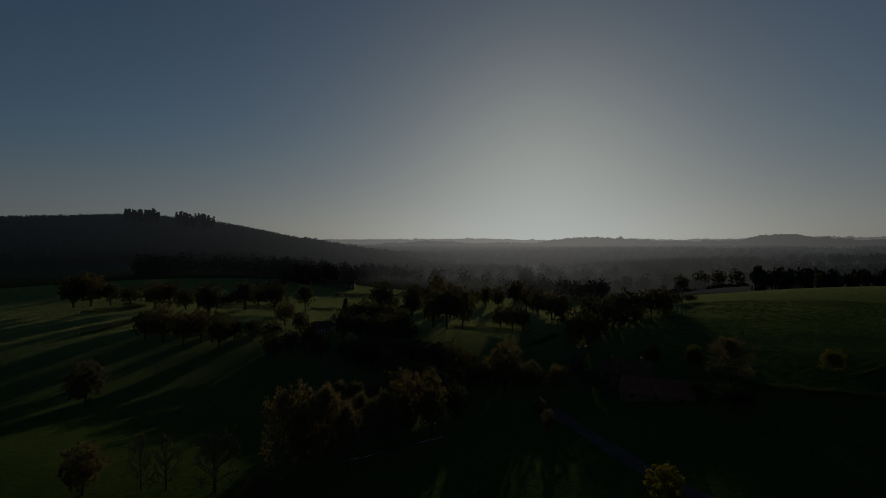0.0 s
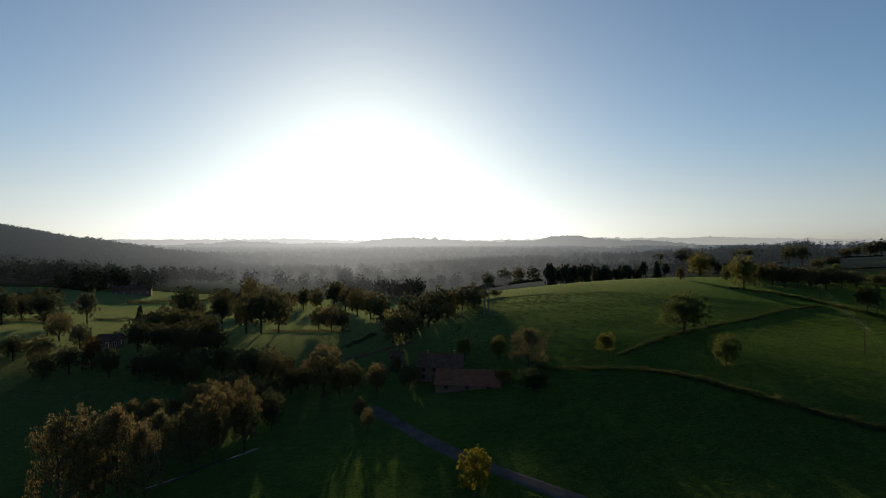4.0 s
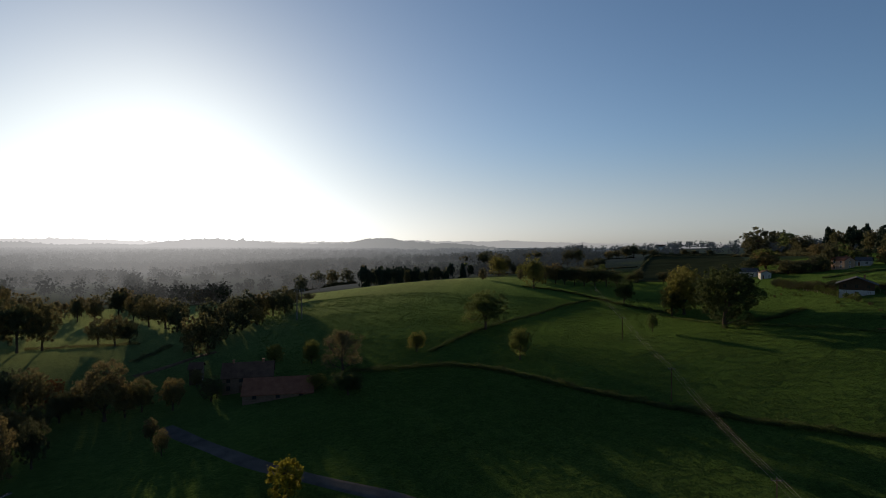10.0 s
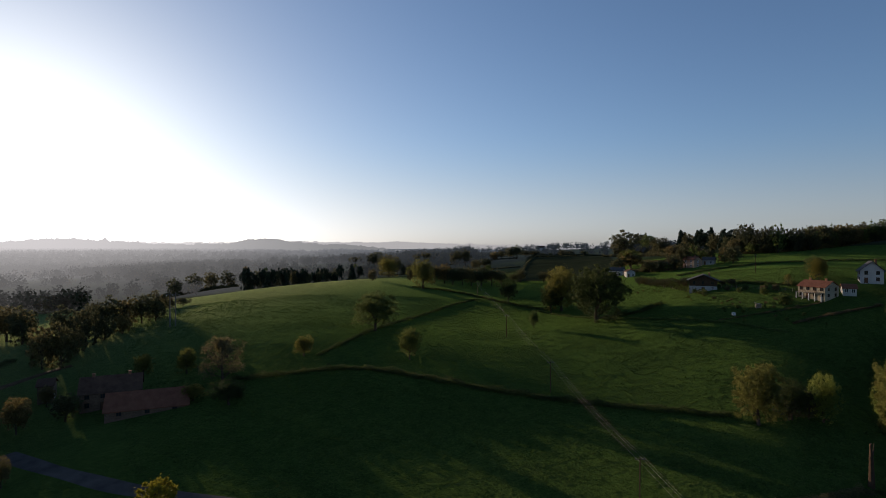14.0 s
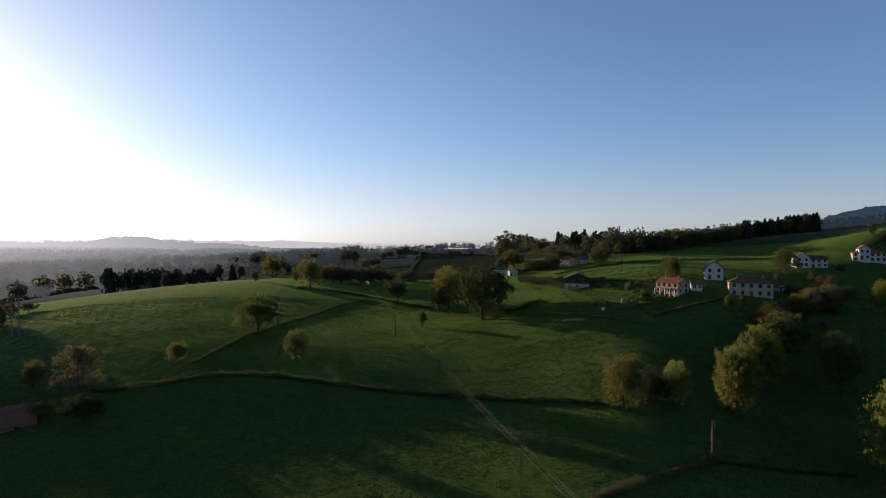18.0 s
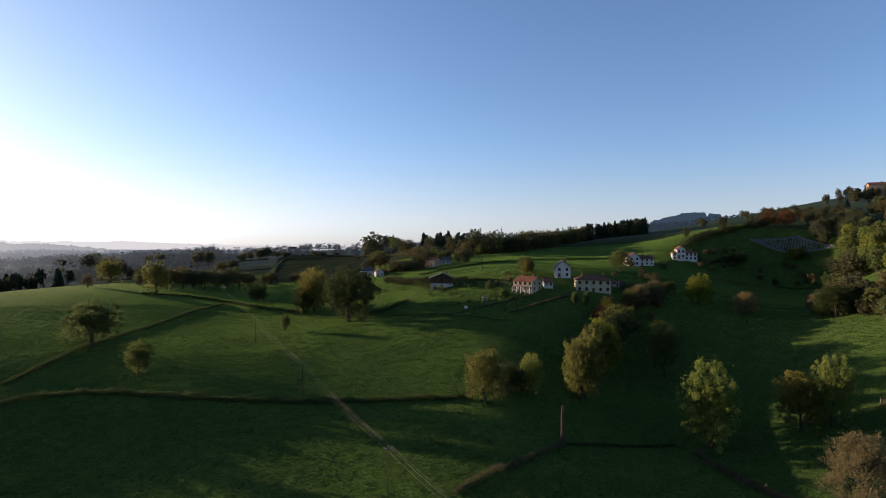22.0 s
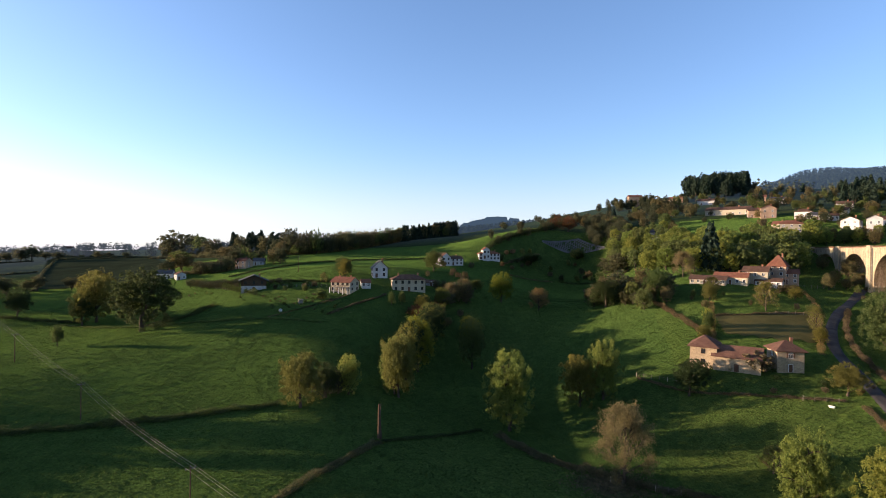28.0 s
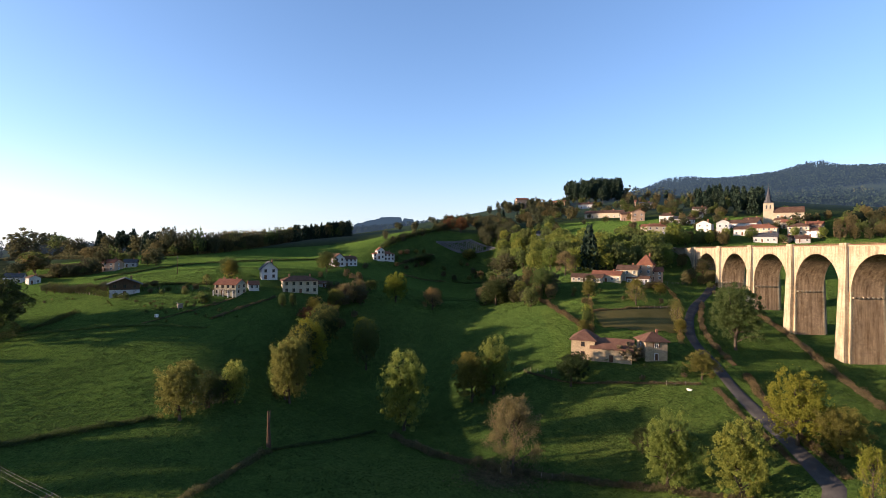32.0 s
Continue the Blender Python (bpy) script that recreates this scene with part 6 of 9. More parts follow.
grove(('pine_b', 'pine_b', 'oak_b', 'fir_b'), 13, 17, 0.6, 'dark conifers behind the pasture', [(321.7, 510.0), (333.2, 381.7), (326.6, 423.0), (321.4, 520.9), (307.7, 387.3), (329.4, 481.9), (302.4, 431.3), (328.8, 496.7), (316.9, 501.6), (318.9, 411.3), (340.2, 483.2), (318.1, 380.4), (318.3, 483.7), (326.7, 502.0), (310.8, 439.0), (326.3, 507.1), (352.5, 391.9), (316.7, 510.3), (314.5, 431.6), (330.2, 450.7), (322.3, 404.8), (326.1, 474.7), (322.7, 418.3), (313.7, 517.9), (337.2, 491.1), (339.2, 478.0), (333.2, 379.7), (313.0, 524.1), (328.9, 399.7), (341.4, 466.7)])
grove(('green', 'autumn', 'oak_b'), 6, 10, 0.85, 'trees beyond the pasture', [(332.4, 279.9), (331.2, 244.3), (321.9, 266.3), (336.9, 311.3), (338.7, 228.9), (348.3, 256.8), (352.1, 282.2), (357.9, 244.3), (311.1, 267.8), (344.0, 272.2), (377.8, 257.9), (324.7, 294.0), (298.6, 275.2), (302.1, 259.8), (392.9, 356.1), (318.5, 242.9), (415.8, 386.0), (331.3, 236.6)])
grove(('oak_b', 'autumn', 'green'), 6, 10, 0.85, 'trees beyond the pasture', [(378.1, 357.4), (425.1, 524.0), (360.2, 582.5), (447.8, 506.0), (374.2, 455.2), (424.2, 459.7), (384.8, 653.2), (385.9, 606.8), (406.2, 524.0), (362.9, 543.1), (279.2, 296.4), (377.5, 510.5), (392.7, 598.9), (413.5, 563.5), (386.5, 506.9), (371.6, 560.0)])
grove(('green', 'oak_b', 'autumn'), 6, 10, 0.85, 'trees by the hollow', [(242.9, -99.5), (232.2, -109.9), (224.1, -117.7), (251.4, -114.2), (226.2, -126.8), (240.1, -117.3), (219.0, -122.1), (240.1, -106.2), (226.3, -112.5)])
grove(('bush_b', 'autumn', 'bush_g'), 3, 6, 1, 'bushes below the houses', [(295.9, -24.7), (325.0, -42.9), (355.6, -59.0), (340.2, -28.9), (312.6, -40.3), (307.5, -43.2), (350.5, -39.6), (317.9, -48.9)])
grove(('bush_g', 'bush_b'), 2, 3.5, 1.1, 'garden bushes', [(276.8, 52.2), (265.8, 51.9), (271.9, 62.8), (278.3, 56.5), (282.3, 63.9), (261.3, 46.4), (261.3, 37.3), (279.9, 73.7), (266.1, 37.0), (271.9, 49.8), (256.8, 36.5), (287.1, 67.6), (262.6, 33.0), (265.3, 44.7)])
grove(('bush_g', 'bush_b'), 0.8, 1.6, 1.3, 'garden bushes', [(253.5, 54.8), (234.0, 20.5), (244.1, 45.6), (230.9, 28.9), (238.0, 47.7), (234.0, 32.3), (245.7, 50.1), (243.7, 31.1), (240.7, 33.9), (247.8, 28.1), (249.4, 31.3), (234.7, 40.3), (227.9, 25.1), (239.8, 43.2), (242.6, 23.3), (248.4, 48.4)])
tree('autumn', 163.2, -3.9, 19.8, 10.6)
tree('lime_b', 169.0, -4.2, 17.3, 11.0)
tree('autumn_b', 178.0, -8.0, 18.4, 11.6)
tree('oak_b', 185.9, -9.5, 18.3, 12.2)
tree('autumn', 192.8, -10.1, 17.3, 12.6)
tree('lime_b', 200.4, -11.8, 17.2, 13.1)
tree('autumn_b', 209.3, -16.1, 15.0, 13.8)
tree('oak_b', 217.2, -19.5, 17.0, 14.4)
tree('autumn', 223.1, -20.4, 16.8, 14.8)
grove(('bush_b', 'autumn', 'bush_b', 'oak_b'), 3.5, 6, 0.95, 'trees down the hollow', [(228.0, -17.8), (260.3, -39.0), (255.1, -40.3), (254.2, -26.3), (240.6, -26.6), (267.7, -30.3), (256.7, -31.6), (234.2, -28.4), (248.3, -18.9), (268.9, -43.2), (267.9, -34.6), (242.8, -35.4)])
grove(('oak_b',), 7, 9, 0.9, 'trees down the hollow', [(154.9, 12.3), (155.4, 16.5), (151.1, 16.0)])
grove(('oak_b', 'oak'), 6, 9, 0.9, 'trees along the ridge', [(421.0, -130.4), (518.9, -119.3), (431.9, -146.0), (397.3, -86.4), (411.4, -113.7), (559.5, -166.4), (409.0, -106.3), (485.9, -147.7), (560.4, -125.8), (426.2, -110.9), (401.4, -95.3), (509.2, -134.3), (406.6, -82.8), (622.9, -181.5), (580.2, -189.6), (483.0, -151.9)])
grove(('oak_b', 'oak_b', 'oak'), 7, 11, 0.8, 'trees along the ridge', [(488.4, -155.6), (423.1, -135.5), (443.8, -158.6), (478.3, -170.2), (517.6, -174.6), (431.9, -146.0), (429.1, -154.2), (531.0, -172.3)])
grove(('oak', 'green_b', 'autumn_b', 'green'), 10, 15, 0.8, 'trees along the ridge', [(509.0, -58.4), (458.2, 21.1), (509.3, -50.7), (509.1, -48.6), (442.5, 23.7), (514.5, -59.6), (492.4, -7.6), (469.5, 1.1), (481.3, -2.0), (508.9, -58.8), (506.1, -20.8), (432.3, 36.9), (454.2, 11.2), (453.3, 39.4), (484.8, -12.7), (512.9, -61.0), (462.7, 23.7), (457.2, 14.3), (485.4, -7.9), (429.5, 31.3), (461.6, 14.7), (478.0, -7.5), (525.8, -70.7), (513.6, -29.8), (472.0, -2.0), (454.0, 11.6), (496.3, -19.4), (507.7, -37.9), (512.3, -40.3), (508.2, -62.4), (454.7, 19.1), (516.9, -32.0), (466.6, 32.0), (495.8, -20.1)])
grove(('oak_b', 'autumn', 'green_b', 'fir'), 8, 13, 0.75, 'village trees', [(397.1, -348.1), (467.4, -448.7), (455.4, -375.2), (444.6, -336.2), (375.7, -373.9), (482.9, -362.6), (465.0, -378.8), (392.7, -357.4), (409.1, -374.6), (370.2, -378.5), (381.7, -389.7), (495.1, -396.0), (485.8, -412.7), (464.8, -433.7), (425.4, -424.2), (424.9, -345.6), (405.3, -427.8), (549.4, -407.4), (466.1, -465.2), (340.5, -348.9), (450.1, -429.4), (441.1, -404.0), (385.4, -332.7), (436.8, -459.5), (329.3, -355.9), (429.5, -384.8)])
grove(('lime_b', 'autumn', 'green'), 8, 12, 0.85, 'trees of the hillside wood', [(370.9, -188.1), (342.4, -190.2), (419.1, -186.2), (372.3, -196.2), (374.7, -207.9), (383.5, -181.5), (358.6, -197.3), (388.8, -186.3), (352.7, -191.2), (392.6, -176.0), (351.6, -199.8), (389.7, -198.1), (325.2, -190.9), (360.6, -186.7), (333.6, -185.5), (382.4, -175.9), (414.2, -186.1), (367.0, -181.3)])
grove(('green_b', 'autumn', 'lime_b', 'oak_b'), 5, 9, 0.85, 'village trees', [(227.9, -345.4), (263.7, -310.9), (227.7, -336.2), (228.1, -355.4), (268.2, -322.5), (236.6, -359.6), (250.7, -317.3), (237.2, -343.2), (234.3, -312.3), (246.9, -305.9), (218.5, -335.8), (241.8, -349.0)])
grove(('autumn', 'green_b', 'autumn_b'), 6, 9, 0.85, 'trees at the foot of the viaduct', [(242.0, -216.5), (229.8, -219.4), (214.5, -203.6), (218.4, -214.2), (222.9, -205.9), (215.3, -209.8), (215.3, -195.8), (236.9, -229.8)])
grove(('bush_b', 'bush_g'), 2, 4, 1.1, 'bushes at the foot of the viaduct', [(202.1, -199.6), (210.2, -205.2), (203.8, -206.6), (207.7, -215.6), (211.4, -210.3), (209.0, -218.9), (203.8, -210.4)])
grove(('fir', 'pine_b', 'fir_b'), 12, 18, 0.6, 'dark conifers behind the village', [(404.6, -457.1), (438.8, -485.0), (386.5, -379.7), (334.0, -367.9), (357.4, -387.8), (446.7, -422.0), (438.5, -434.2), (343.6, -385.0), (306.0, -337.5), (449.3, -502.2), (362.5, -340.8), (380.2, -379.9), (324.3, -353.4), (398.7, -408.0), (317.1, -336.5), (314.3, -346.0), (430.5, -423.4), (426.3, -479.8), (304.3, -342.4), (439.8, -411.4), (345.3, -373.2), (341.5, -330.4), (327.5, -331.0), (356.7, -354.6), (429.9, -450.8), (402.1, -431.8), (417.1, -422.0), (351.8, -342.3), (376.1, -356.4), (326.8, -347.5), (453.3, -446.9), (454.3, -476.7), (493.6, -549.5), (383.0, -392.6), (458.2, -459.3), (363.0, -382.6), (368.6, -383.1), (374.0, -411.4), (458.5, -507.8), (469.9, -489.4)])
grove(('fir', 'pine_b', 'fir_b'), 12, 18, 0.6, 'dark conifers behind the village', [(313.4, -352.8), (336.6, -353.6), (472.8, -530.6), (410.1, -386.5), (368.4, -348.4), (471.8, -497.7), (391.1, -373.9), (386.1, -423.1), (443.4, -476.0), (325.4, -358.6), (446.5, -433.1), (323.3, -340.3), (464.9, -484.0), (463.3, -432.8)])
grove(('oak_b', 'green_b', 'autumn', 'pine_b'), 7, 12, 0.8, 'village trees', [(258.5, -349.2), (239.8, -356.7), (244.1, -346.0), (268.3, -338.8), (235.3, -361.1), (239.0, -368.5), (247.9, -363.3), (240.0, -333.0), (246.2, -353.0), (232.0, -352.2), (272.1, -329.0), (237.8, -346.2), (236.4, -338.3), (242.2, -375.0), (256.7, -336.8), (258.6, -321.6), (257.5, -329.7), (257.4, -315.5)])
grove(('bush_b', 'green_b', 'oak_b', 'bush_g'), 3, 6, 1, 'scrub in the shaded hollow', [(352.6, -142.0), (360.8, -140.0), (376.7, -121.0), (368.1, -140.7), (381.7, -136.0), (360.3, -134.8), (358.1, -142.6), (331.7, -144.0), (364.7, -124.9), (379.3, -140.2), (343.9, -145.2), (368.6, -118.0)])
grove(('bush_b', 'oak_b', 'bush_g'), 3, 5, 1, 'scrub in the shaded hollow', [(385.7, -94.9), (383.7, -89.8), (367.0, -89.9), (388.6, -102.9), (374.5, -91.2), (380.9, -101.0), (391.0, -109.3), (377.2, -96.4), (368.5, -83.3), (373.4, -98.7), (376.1, -103.8), (376.1, -84.5)])
grove(('bush_b', 'autumn', 'bush_b', 'oak_b'), 3.5, 6, 0.95, 'trees down the hollow', [(295.6, -45.1), (254.9, -31.6), (241.5, -23.8), (252.1, -26.0), (255.9, -39.9), (268.4, -26.7)])
grove(('oak_b', 'bush_g'), 3, 5, 0.9, 'garden trees', [(508.1, -40.5), (509.3, -50.6), (541.5, -43.6), (508.3, -41.6), (506.7, -32.8)])
grove(('oak_b', 'rust', 'autumn'), 9, 13, 0.85, 'trees above the cemetery', [(484.7, -179.2), (482.8, -161.7), (443.3, -161.8), (459.3, -169.3), (427.4, -139.6), (470.0, -165.2), (431.2, -153.7), (464.1, -163.7)])
grove(('oak_b', 'oak', 'oak_b'), 8, 12, 0.85, 'trees of the dark gully', [(391.2, -162.1), (406.5, -172.5), (417.1, -170.2), (375.6, -176.6), (385.6, -170.7), (405.7, -162.9), (398.9, -161.3), (426.6, -183.0), (415.5, -183.1), (388.4, -177.0), (374.7, -172.6), (415.8, -177.9), (423.2, -169.7), (392.3, -184.9), (409.5, -185.6), (405.4, -179.6), (420.6, -187.4), (401.3, -177.9)])
grove(('oak_b', 'fir', 'oak_b', 'pine_b'), 7, 11, 0.7, 'hillside garden trees', [(483.4, -212.0), (577.1, -280.8), (573.2, -264.8), (538.0, -275.9), (558.0, -271.2), (563.7, -297.6), (591.6, -303.2), (563.6, -247.2), (571.4, -292.2), (553.6, -268.8), (567.3, -236.4), (549.0, -289.0), (469.6, -224.7), (625.9, -289.5), (529.9, -284.3), (624.1, -277.5), (586.3, -265.3), (478.7, -239.6)])
tree('autumn_b', 240.6, -17.5, 9.2, 9.4, 'trees down the hollow')
tree('wood_rust', 236.8, -14.7, 6.0, 9.8, 'trees down the hollow')
tree('rust', 244.5, -23.7, 5.7, 8.4, 'trees down the hollow')
tree('autumn', 248.9, -27.6, 10.6, 9.7, 'trees down the hollow')
tree('bare', 253.8, -32.7, 10.8, 10.0, 'trees down the hollow')
tree('wood_autumn_b', 256.6, -37.2, 11.3, 9.5, 'trees down the hollow')
tree('bare', 260.6, -40.6, 10.6, 7.8, 'trees down the hollow')
tree('bare', 246.6, -100.9, 9.0, 10.4, 'trees down the hollow')
tree('oak_b', 379.7, -107.1, 8.4, 18.1, 'trees down the hollow')
tree('oak', 238.6, -103.2, 14.1, 15.5, 'trees of the dark gully')
tree('wood_oak', 249.8, -101.3, 9.4, 11.1, 'trees of the dark gully')
tree('wood_oak', 241.6, -112.1, 14.7, 14.6, 'trees of the dark gully')
tree('green_b', 227.6, -121.4, 14.8, 14.2, 'trees of the dark gully')
tree('wood_oak_b', 231.5, -128.5, 10.7, 12.1, 'trees of the dark gully')
tree('wood_rust', 245.3, -121.4, 5.8, 12.5, 'trees of the dark gully')
tree('wood_oak_b', 328.6, -149.6, 16.1, 21.5, 'trees of the dark gully')
tree('wood_oak', 335.9, -160.8, 9.9, 21.3, 'trees of the dark gully')
tree('wood_oak_b', 352.4, -154.1, 10.2, 17.6, 'trees of the dark gully')
tree('bare', 251.4, -148.7, 13.6, 13.4, 'trees of the dark gully')
tree('wood_rust', 266.6, -166.4, 10.7, 12.2, 'trees of the dark gully')
tree('autumn', 385.9, -144.0, 8.7, 12.3, 'trees of the dark gully')
tree('half', 167.8, -148.1, 10.7, 6.7, 'trees of the field hedges')
tree('autumn', 160.4, -143.1, 6.2, 5.9, 'trees of the field hedges')
tree('green_b', 183.1, -160.2, 5.7, 6.1, 'trees of the field hedges')
tree('half', 193.4, -149.0, 12.4, 11.2, 'trees of the field hedges')
tree('autumn_b', 208.1, -135.0, 9.7, 7.4, 'trees of the field hedges')
tree('lime_b', 181.1, -117.1, 8.0, 5.4, 'trees of the field hedges')
tree('half', 222.3, -145.2, 7.0, 9.1, 'trees of the field hedges')
tree('autumn', 172.6, -110.2, 5.6, 5.6, 'trees of the field hedges')
tree('autumn_b', 203.9, -170.3, 6.2, 7.3, 'trees of the field hedges')
tree('bush_b', 212.9, -173.6, 3.8, 8.2, 'trees of the field hedges')
tree('lime_b', 235.8, -175.4, 6.9, 6.7, 'trees of the field hedges')
tree('wood_oak', 461.2, -246.0, 11.0, 13.8, 'trees of the upper slope')
tree('wood_oak_b', 407.8, -214.6, 9.1, 10.4, 'trees of the upper slope')
tree('wood_oak_b', 430.6, -207.9, 9.4, 8.6, 'trees of the upper slope')
tree('wood_autumn_b', 426.2, -212.4, 10.7, 13.7, 'trees of the upper slope')
tree('wood_autumn_b', 492.3, -264.6, 15.0, 15.9, 'trees of the upper slope')
tree('wood_green_b', 489.8, -282.4, 13.4, 13.6, 'trees of the upper slope')
tree('wood_autumn', 447.1, -250.2, 11.7, 10.8, 'trees of the upper slope')
tree('wood_autumn_b', 450.4, -244.7, 8.1, 10.2, 'trees of the upper slope')
tree('wood_green_b', 482.6, -238.1, 9.1, 11.2, 'trees of the upper slope')
tree('wood_oak_b', 515.1, -262.3, 9.2, 11.0, 'trees of the upper slope')
tree('wood_autumn', 492.4, -276.4, 10.5, 13.5, 'trees of the upper slope')
tree('wood_autumn_b', 399.6, -242.0, 12.8, 12.0, 'trees of the upper slope')
tree('wood_oak', 469.9, -242.6, 8.7, 9.7, 'trees of the upper slope')
tree('wood_autumn', 446.9, -254.6, 10.2, 10.8, 'trees of the upper slope')
tree('wood_oak', 536.5, -255.4, 9.7, 11.4, 'trees of the upper slope')
tree('wood_autumn', 428.5, -243.7, 7.5, 9.1, 'trees of the upper slope')
tree('wood_autumn', 490.5, -265.8, 10.3, 13.0, 'trees of the upper slope')
tree('wood_oak_b', 308.9, -277.8, 7.4, 9.2, 'garden trees of the upper slope')
tree('wood_autumn_b', 316.2, -267.1, 6.6, 8.3, 'garden trees of the upper slope')
tree('wood_autumn_b', 450.7, -277.0, 6.4, 6.8, 'garden trees of the upper slope')
tree('wood_green_b', 414.3, -307.0, 8.9, 11.8, 'garden trees of the upper slope')
tree('autumn', 380.3, -317.5, 6.2, 8.3, 'garden trees of the upper slope')
tree('autumn', 453.6, -358.5, 5.8, 7.5, 'garden trees of the upper slope')
tree('wood_autumn_b', 431.5, -295.6, 5.0, 7.0, 'garden trees of the upper slope')
tree('green_b', 359.6, -246.9, 4.8, 5.2, 'garden trees of the upper slope')
tree('autumn', 469.3, -316.2, 7.5, 8.1, 'garden trees of the upper slope')
tree('wood_green_b', 324.6, -302.5, 7.3, 8.6, 'garden trees of the upper slope')
tree('wood_autumn', 290.9, -296.0, 6.6, 6.5, 'garden trees of the upper slope')
tree('wood_oak_b', 371.4, -318.5, 8.0, 10.3, 'garden trees of the upper slope')
tree('wood_green_b', 389.9, -324.7, 5.7, 8.0, 'garden trees of the upper slope')
tree('wood_oak', 366.4, -232.9, 4.3, 4.4, 'garden trees of the upper slope')
tree('wood_oak_b', 465.6, -309.0, 5.7, 5.8, 'garden trees of the upper slope')
tree('wood_autumn', 447.8, -264.0, 8.1, 9.8, 'garden trees of the upper slope')
tree('wood_autumn', 421.3, -373.7, 5.5, 5.9, 'garden trees of the upper slope')
tree('autumn', 487.5, -322.5, 5.7, 5.7, 'garden trees of the upper slope')
tree('wood_autumn', 317.1, -321.1, 5.4, 6.0, 'garden trees of the upper slope')
tree('wood_autumn_b', 351.1, -305.3, 4.5, 5.4, 'garden trees of the upper slope')
tree('wood_autumn_b', 314.8, -317.0, 7.8, 10.3, 'garden trees of the upper slope')
tree('wood_green_b', 465.9, -289.3, 4.8, 5.8, 'garden trees of the upper slope')
tree('wood_autumn', 435.8, -303.3, 4.6, 6.2, 'garden trees of the upper slope')
tree('wood_green_b', 355.3, -303.5, 6.5, 8.5, 'garden trees of the upper slope')
tree('wood_autumn', 350.7, -265.0, 6.5, 9.0, 'garden trees of the upper slope')
tree('wood_autumn_b', 314.0, -288.6, 6.6, 7.7, 'garden trees of the upper slope')
tree('wood_oak', 429.9, -299.3, 6.9, 8.2, 'garden trees of the upper slope')
tree('wood_oak', 376.1, -322.5, 6.9, 7.8, 'garden trees of the upper slope')
tree('green_b', 364.6, -303.7, 6.2, 6.5, 'garden trees of the upper slope')
tree('green_b', 314.9, -290.5, 4.5, 4.9, 'garden trees of the upper slope')
tree('wood_oak_b', 369.1, -355.8, 4.9, 5.7, 'garden trees of the upper slope')
tree('wood_oak_b', 353.8, -332.2, 4.2, 5.5, 'garden trees of the upper slope')
tree('wood_oak_b', 463.0, -305.4, 5.2, 7.1, 'garden trees of the upper slope')
tree('wood_oak_b', 379.2, -215.5, 4.1, 4.8, 'garden trees of the upper slope')
tree('wood_green_b', 506.4, -319.5, 9.1, 12.6, 'garden trees of the upper slope')
tree('wood_autumn', 364.9, -252.2, 5.1, 5.4, 'garden trees of the upper slope')
tree('wood_oak_b', 447.5, -333.3, 8.4, 8.9, 'garden trees of the upper slope')
tree('autumn', 320.7, -298.0, 7.3, 7.6, 'garden trees of the upper slope')
tree('autumn', 309.0, -311.0, 6.3, 6.4, 'garden trees of the upper slope')
tree('wood_oak_b', 401.1, -319.1, 9.0, 12.4, 'garden trees of the upper slope')
tree('wood_autumn', 407.9, -332.8, 6.7, 8.4, 'garden trees of the upper slope')
tree('wood_green_b', 356.4, -316.5, 4.1, 4.7, 'garden trees of the upper slope')
tree('autumn', 405.9, -369.6, 6.7, 7.7, 'garden trees of the upper slope')
tree('wood_green_b', 421.9, -242.3, 7.3, 8.3, 'garden trees of the upper slope')
tree('wood_oak_b', 457.4, -196.0, 7.5, 8.8, 'trees of the dark gully')
tree('wood_oak', 437.8, -173.4, 8.5, 10.8, 'trees of the dark gully')
tree('wood_oak', 393.2, -174.2, 9.1, 10.7, 'trees of the dark gully')
tree('wood_oak', 381.7, -181.4, 8.0, 9.3, 'trees of the dark gully')
tree('wood_oak', 407.5, -167.6, 10.2, 10.1, 'trees of the dark gully')
tree('wood_oak', 399.0, -182.3, 10.0, 11.3, 'trees of the dark gully')
tree('wood_oak', 430.5, -198.1, 7.5, 8.5, 'trees of the dark gully')
tree('wood_oak', 391.9, -176.7, 9.1, 10.4, 'trees of the dark gully')
tree('wood_oak', 454.4, -192.8, 9.6, 9.9, 'trees of the dark gully')
tree('wood_oak', 389.4, -178.9, 7.7, 7.6, 'trees of the dark gully')
tree('wood_oak_b', 399.2, -169.6, 6.7, 7.7, 'trees of the dark gully')
tree('wood_oak', 399.1, -180.6, 8.1, 10.4, 'trees of the dark gully')
tree('wood_oak', 458.2, -197.6, 7.7, 7.6, 'trees of the dark gully')
tree('wood_oak', 414.3, -175.8, 7.4, 8.3, 'trees of the dark gully')
tree('wood_oak', 402.8, -177.1, 8.2, 8.0, 'trees of the dark gully')
tree('wood_oak', 456.3, -191.6, 9.5, 9.4, 'trees of the dark gully')
tree('wood_oak_b', 413.1, -164.4, 7.6, 7.6, 'trees of the dark gully')
tree('wood_oak', 406.3, -189.5, 8.4, 10.4, 'trees of the dark gully')
tree('wood_oak', 471.1, -184.6, 9.4, 11.2, 'trees of the dark gully')
tree('wood_oak', 405.0, -190.3, 7.1, 7.9, 'trees of the dark gully')
tree('wood_oak_b', 413.1, -185.5, 7.2, 8.7, 'trees of the dark gully')
tree('wood_oak', 449.4, -184.3, 9.7, 12.1, 'trees of the dark gully')
tree('bush_g', 318.2, 107.8, 3.1, 3.4, 'row of shrubs by the timber house')
tree('bush_g', 312.5, 103.4, 3.3, 3.3, 'row of shrubs by the timber house')
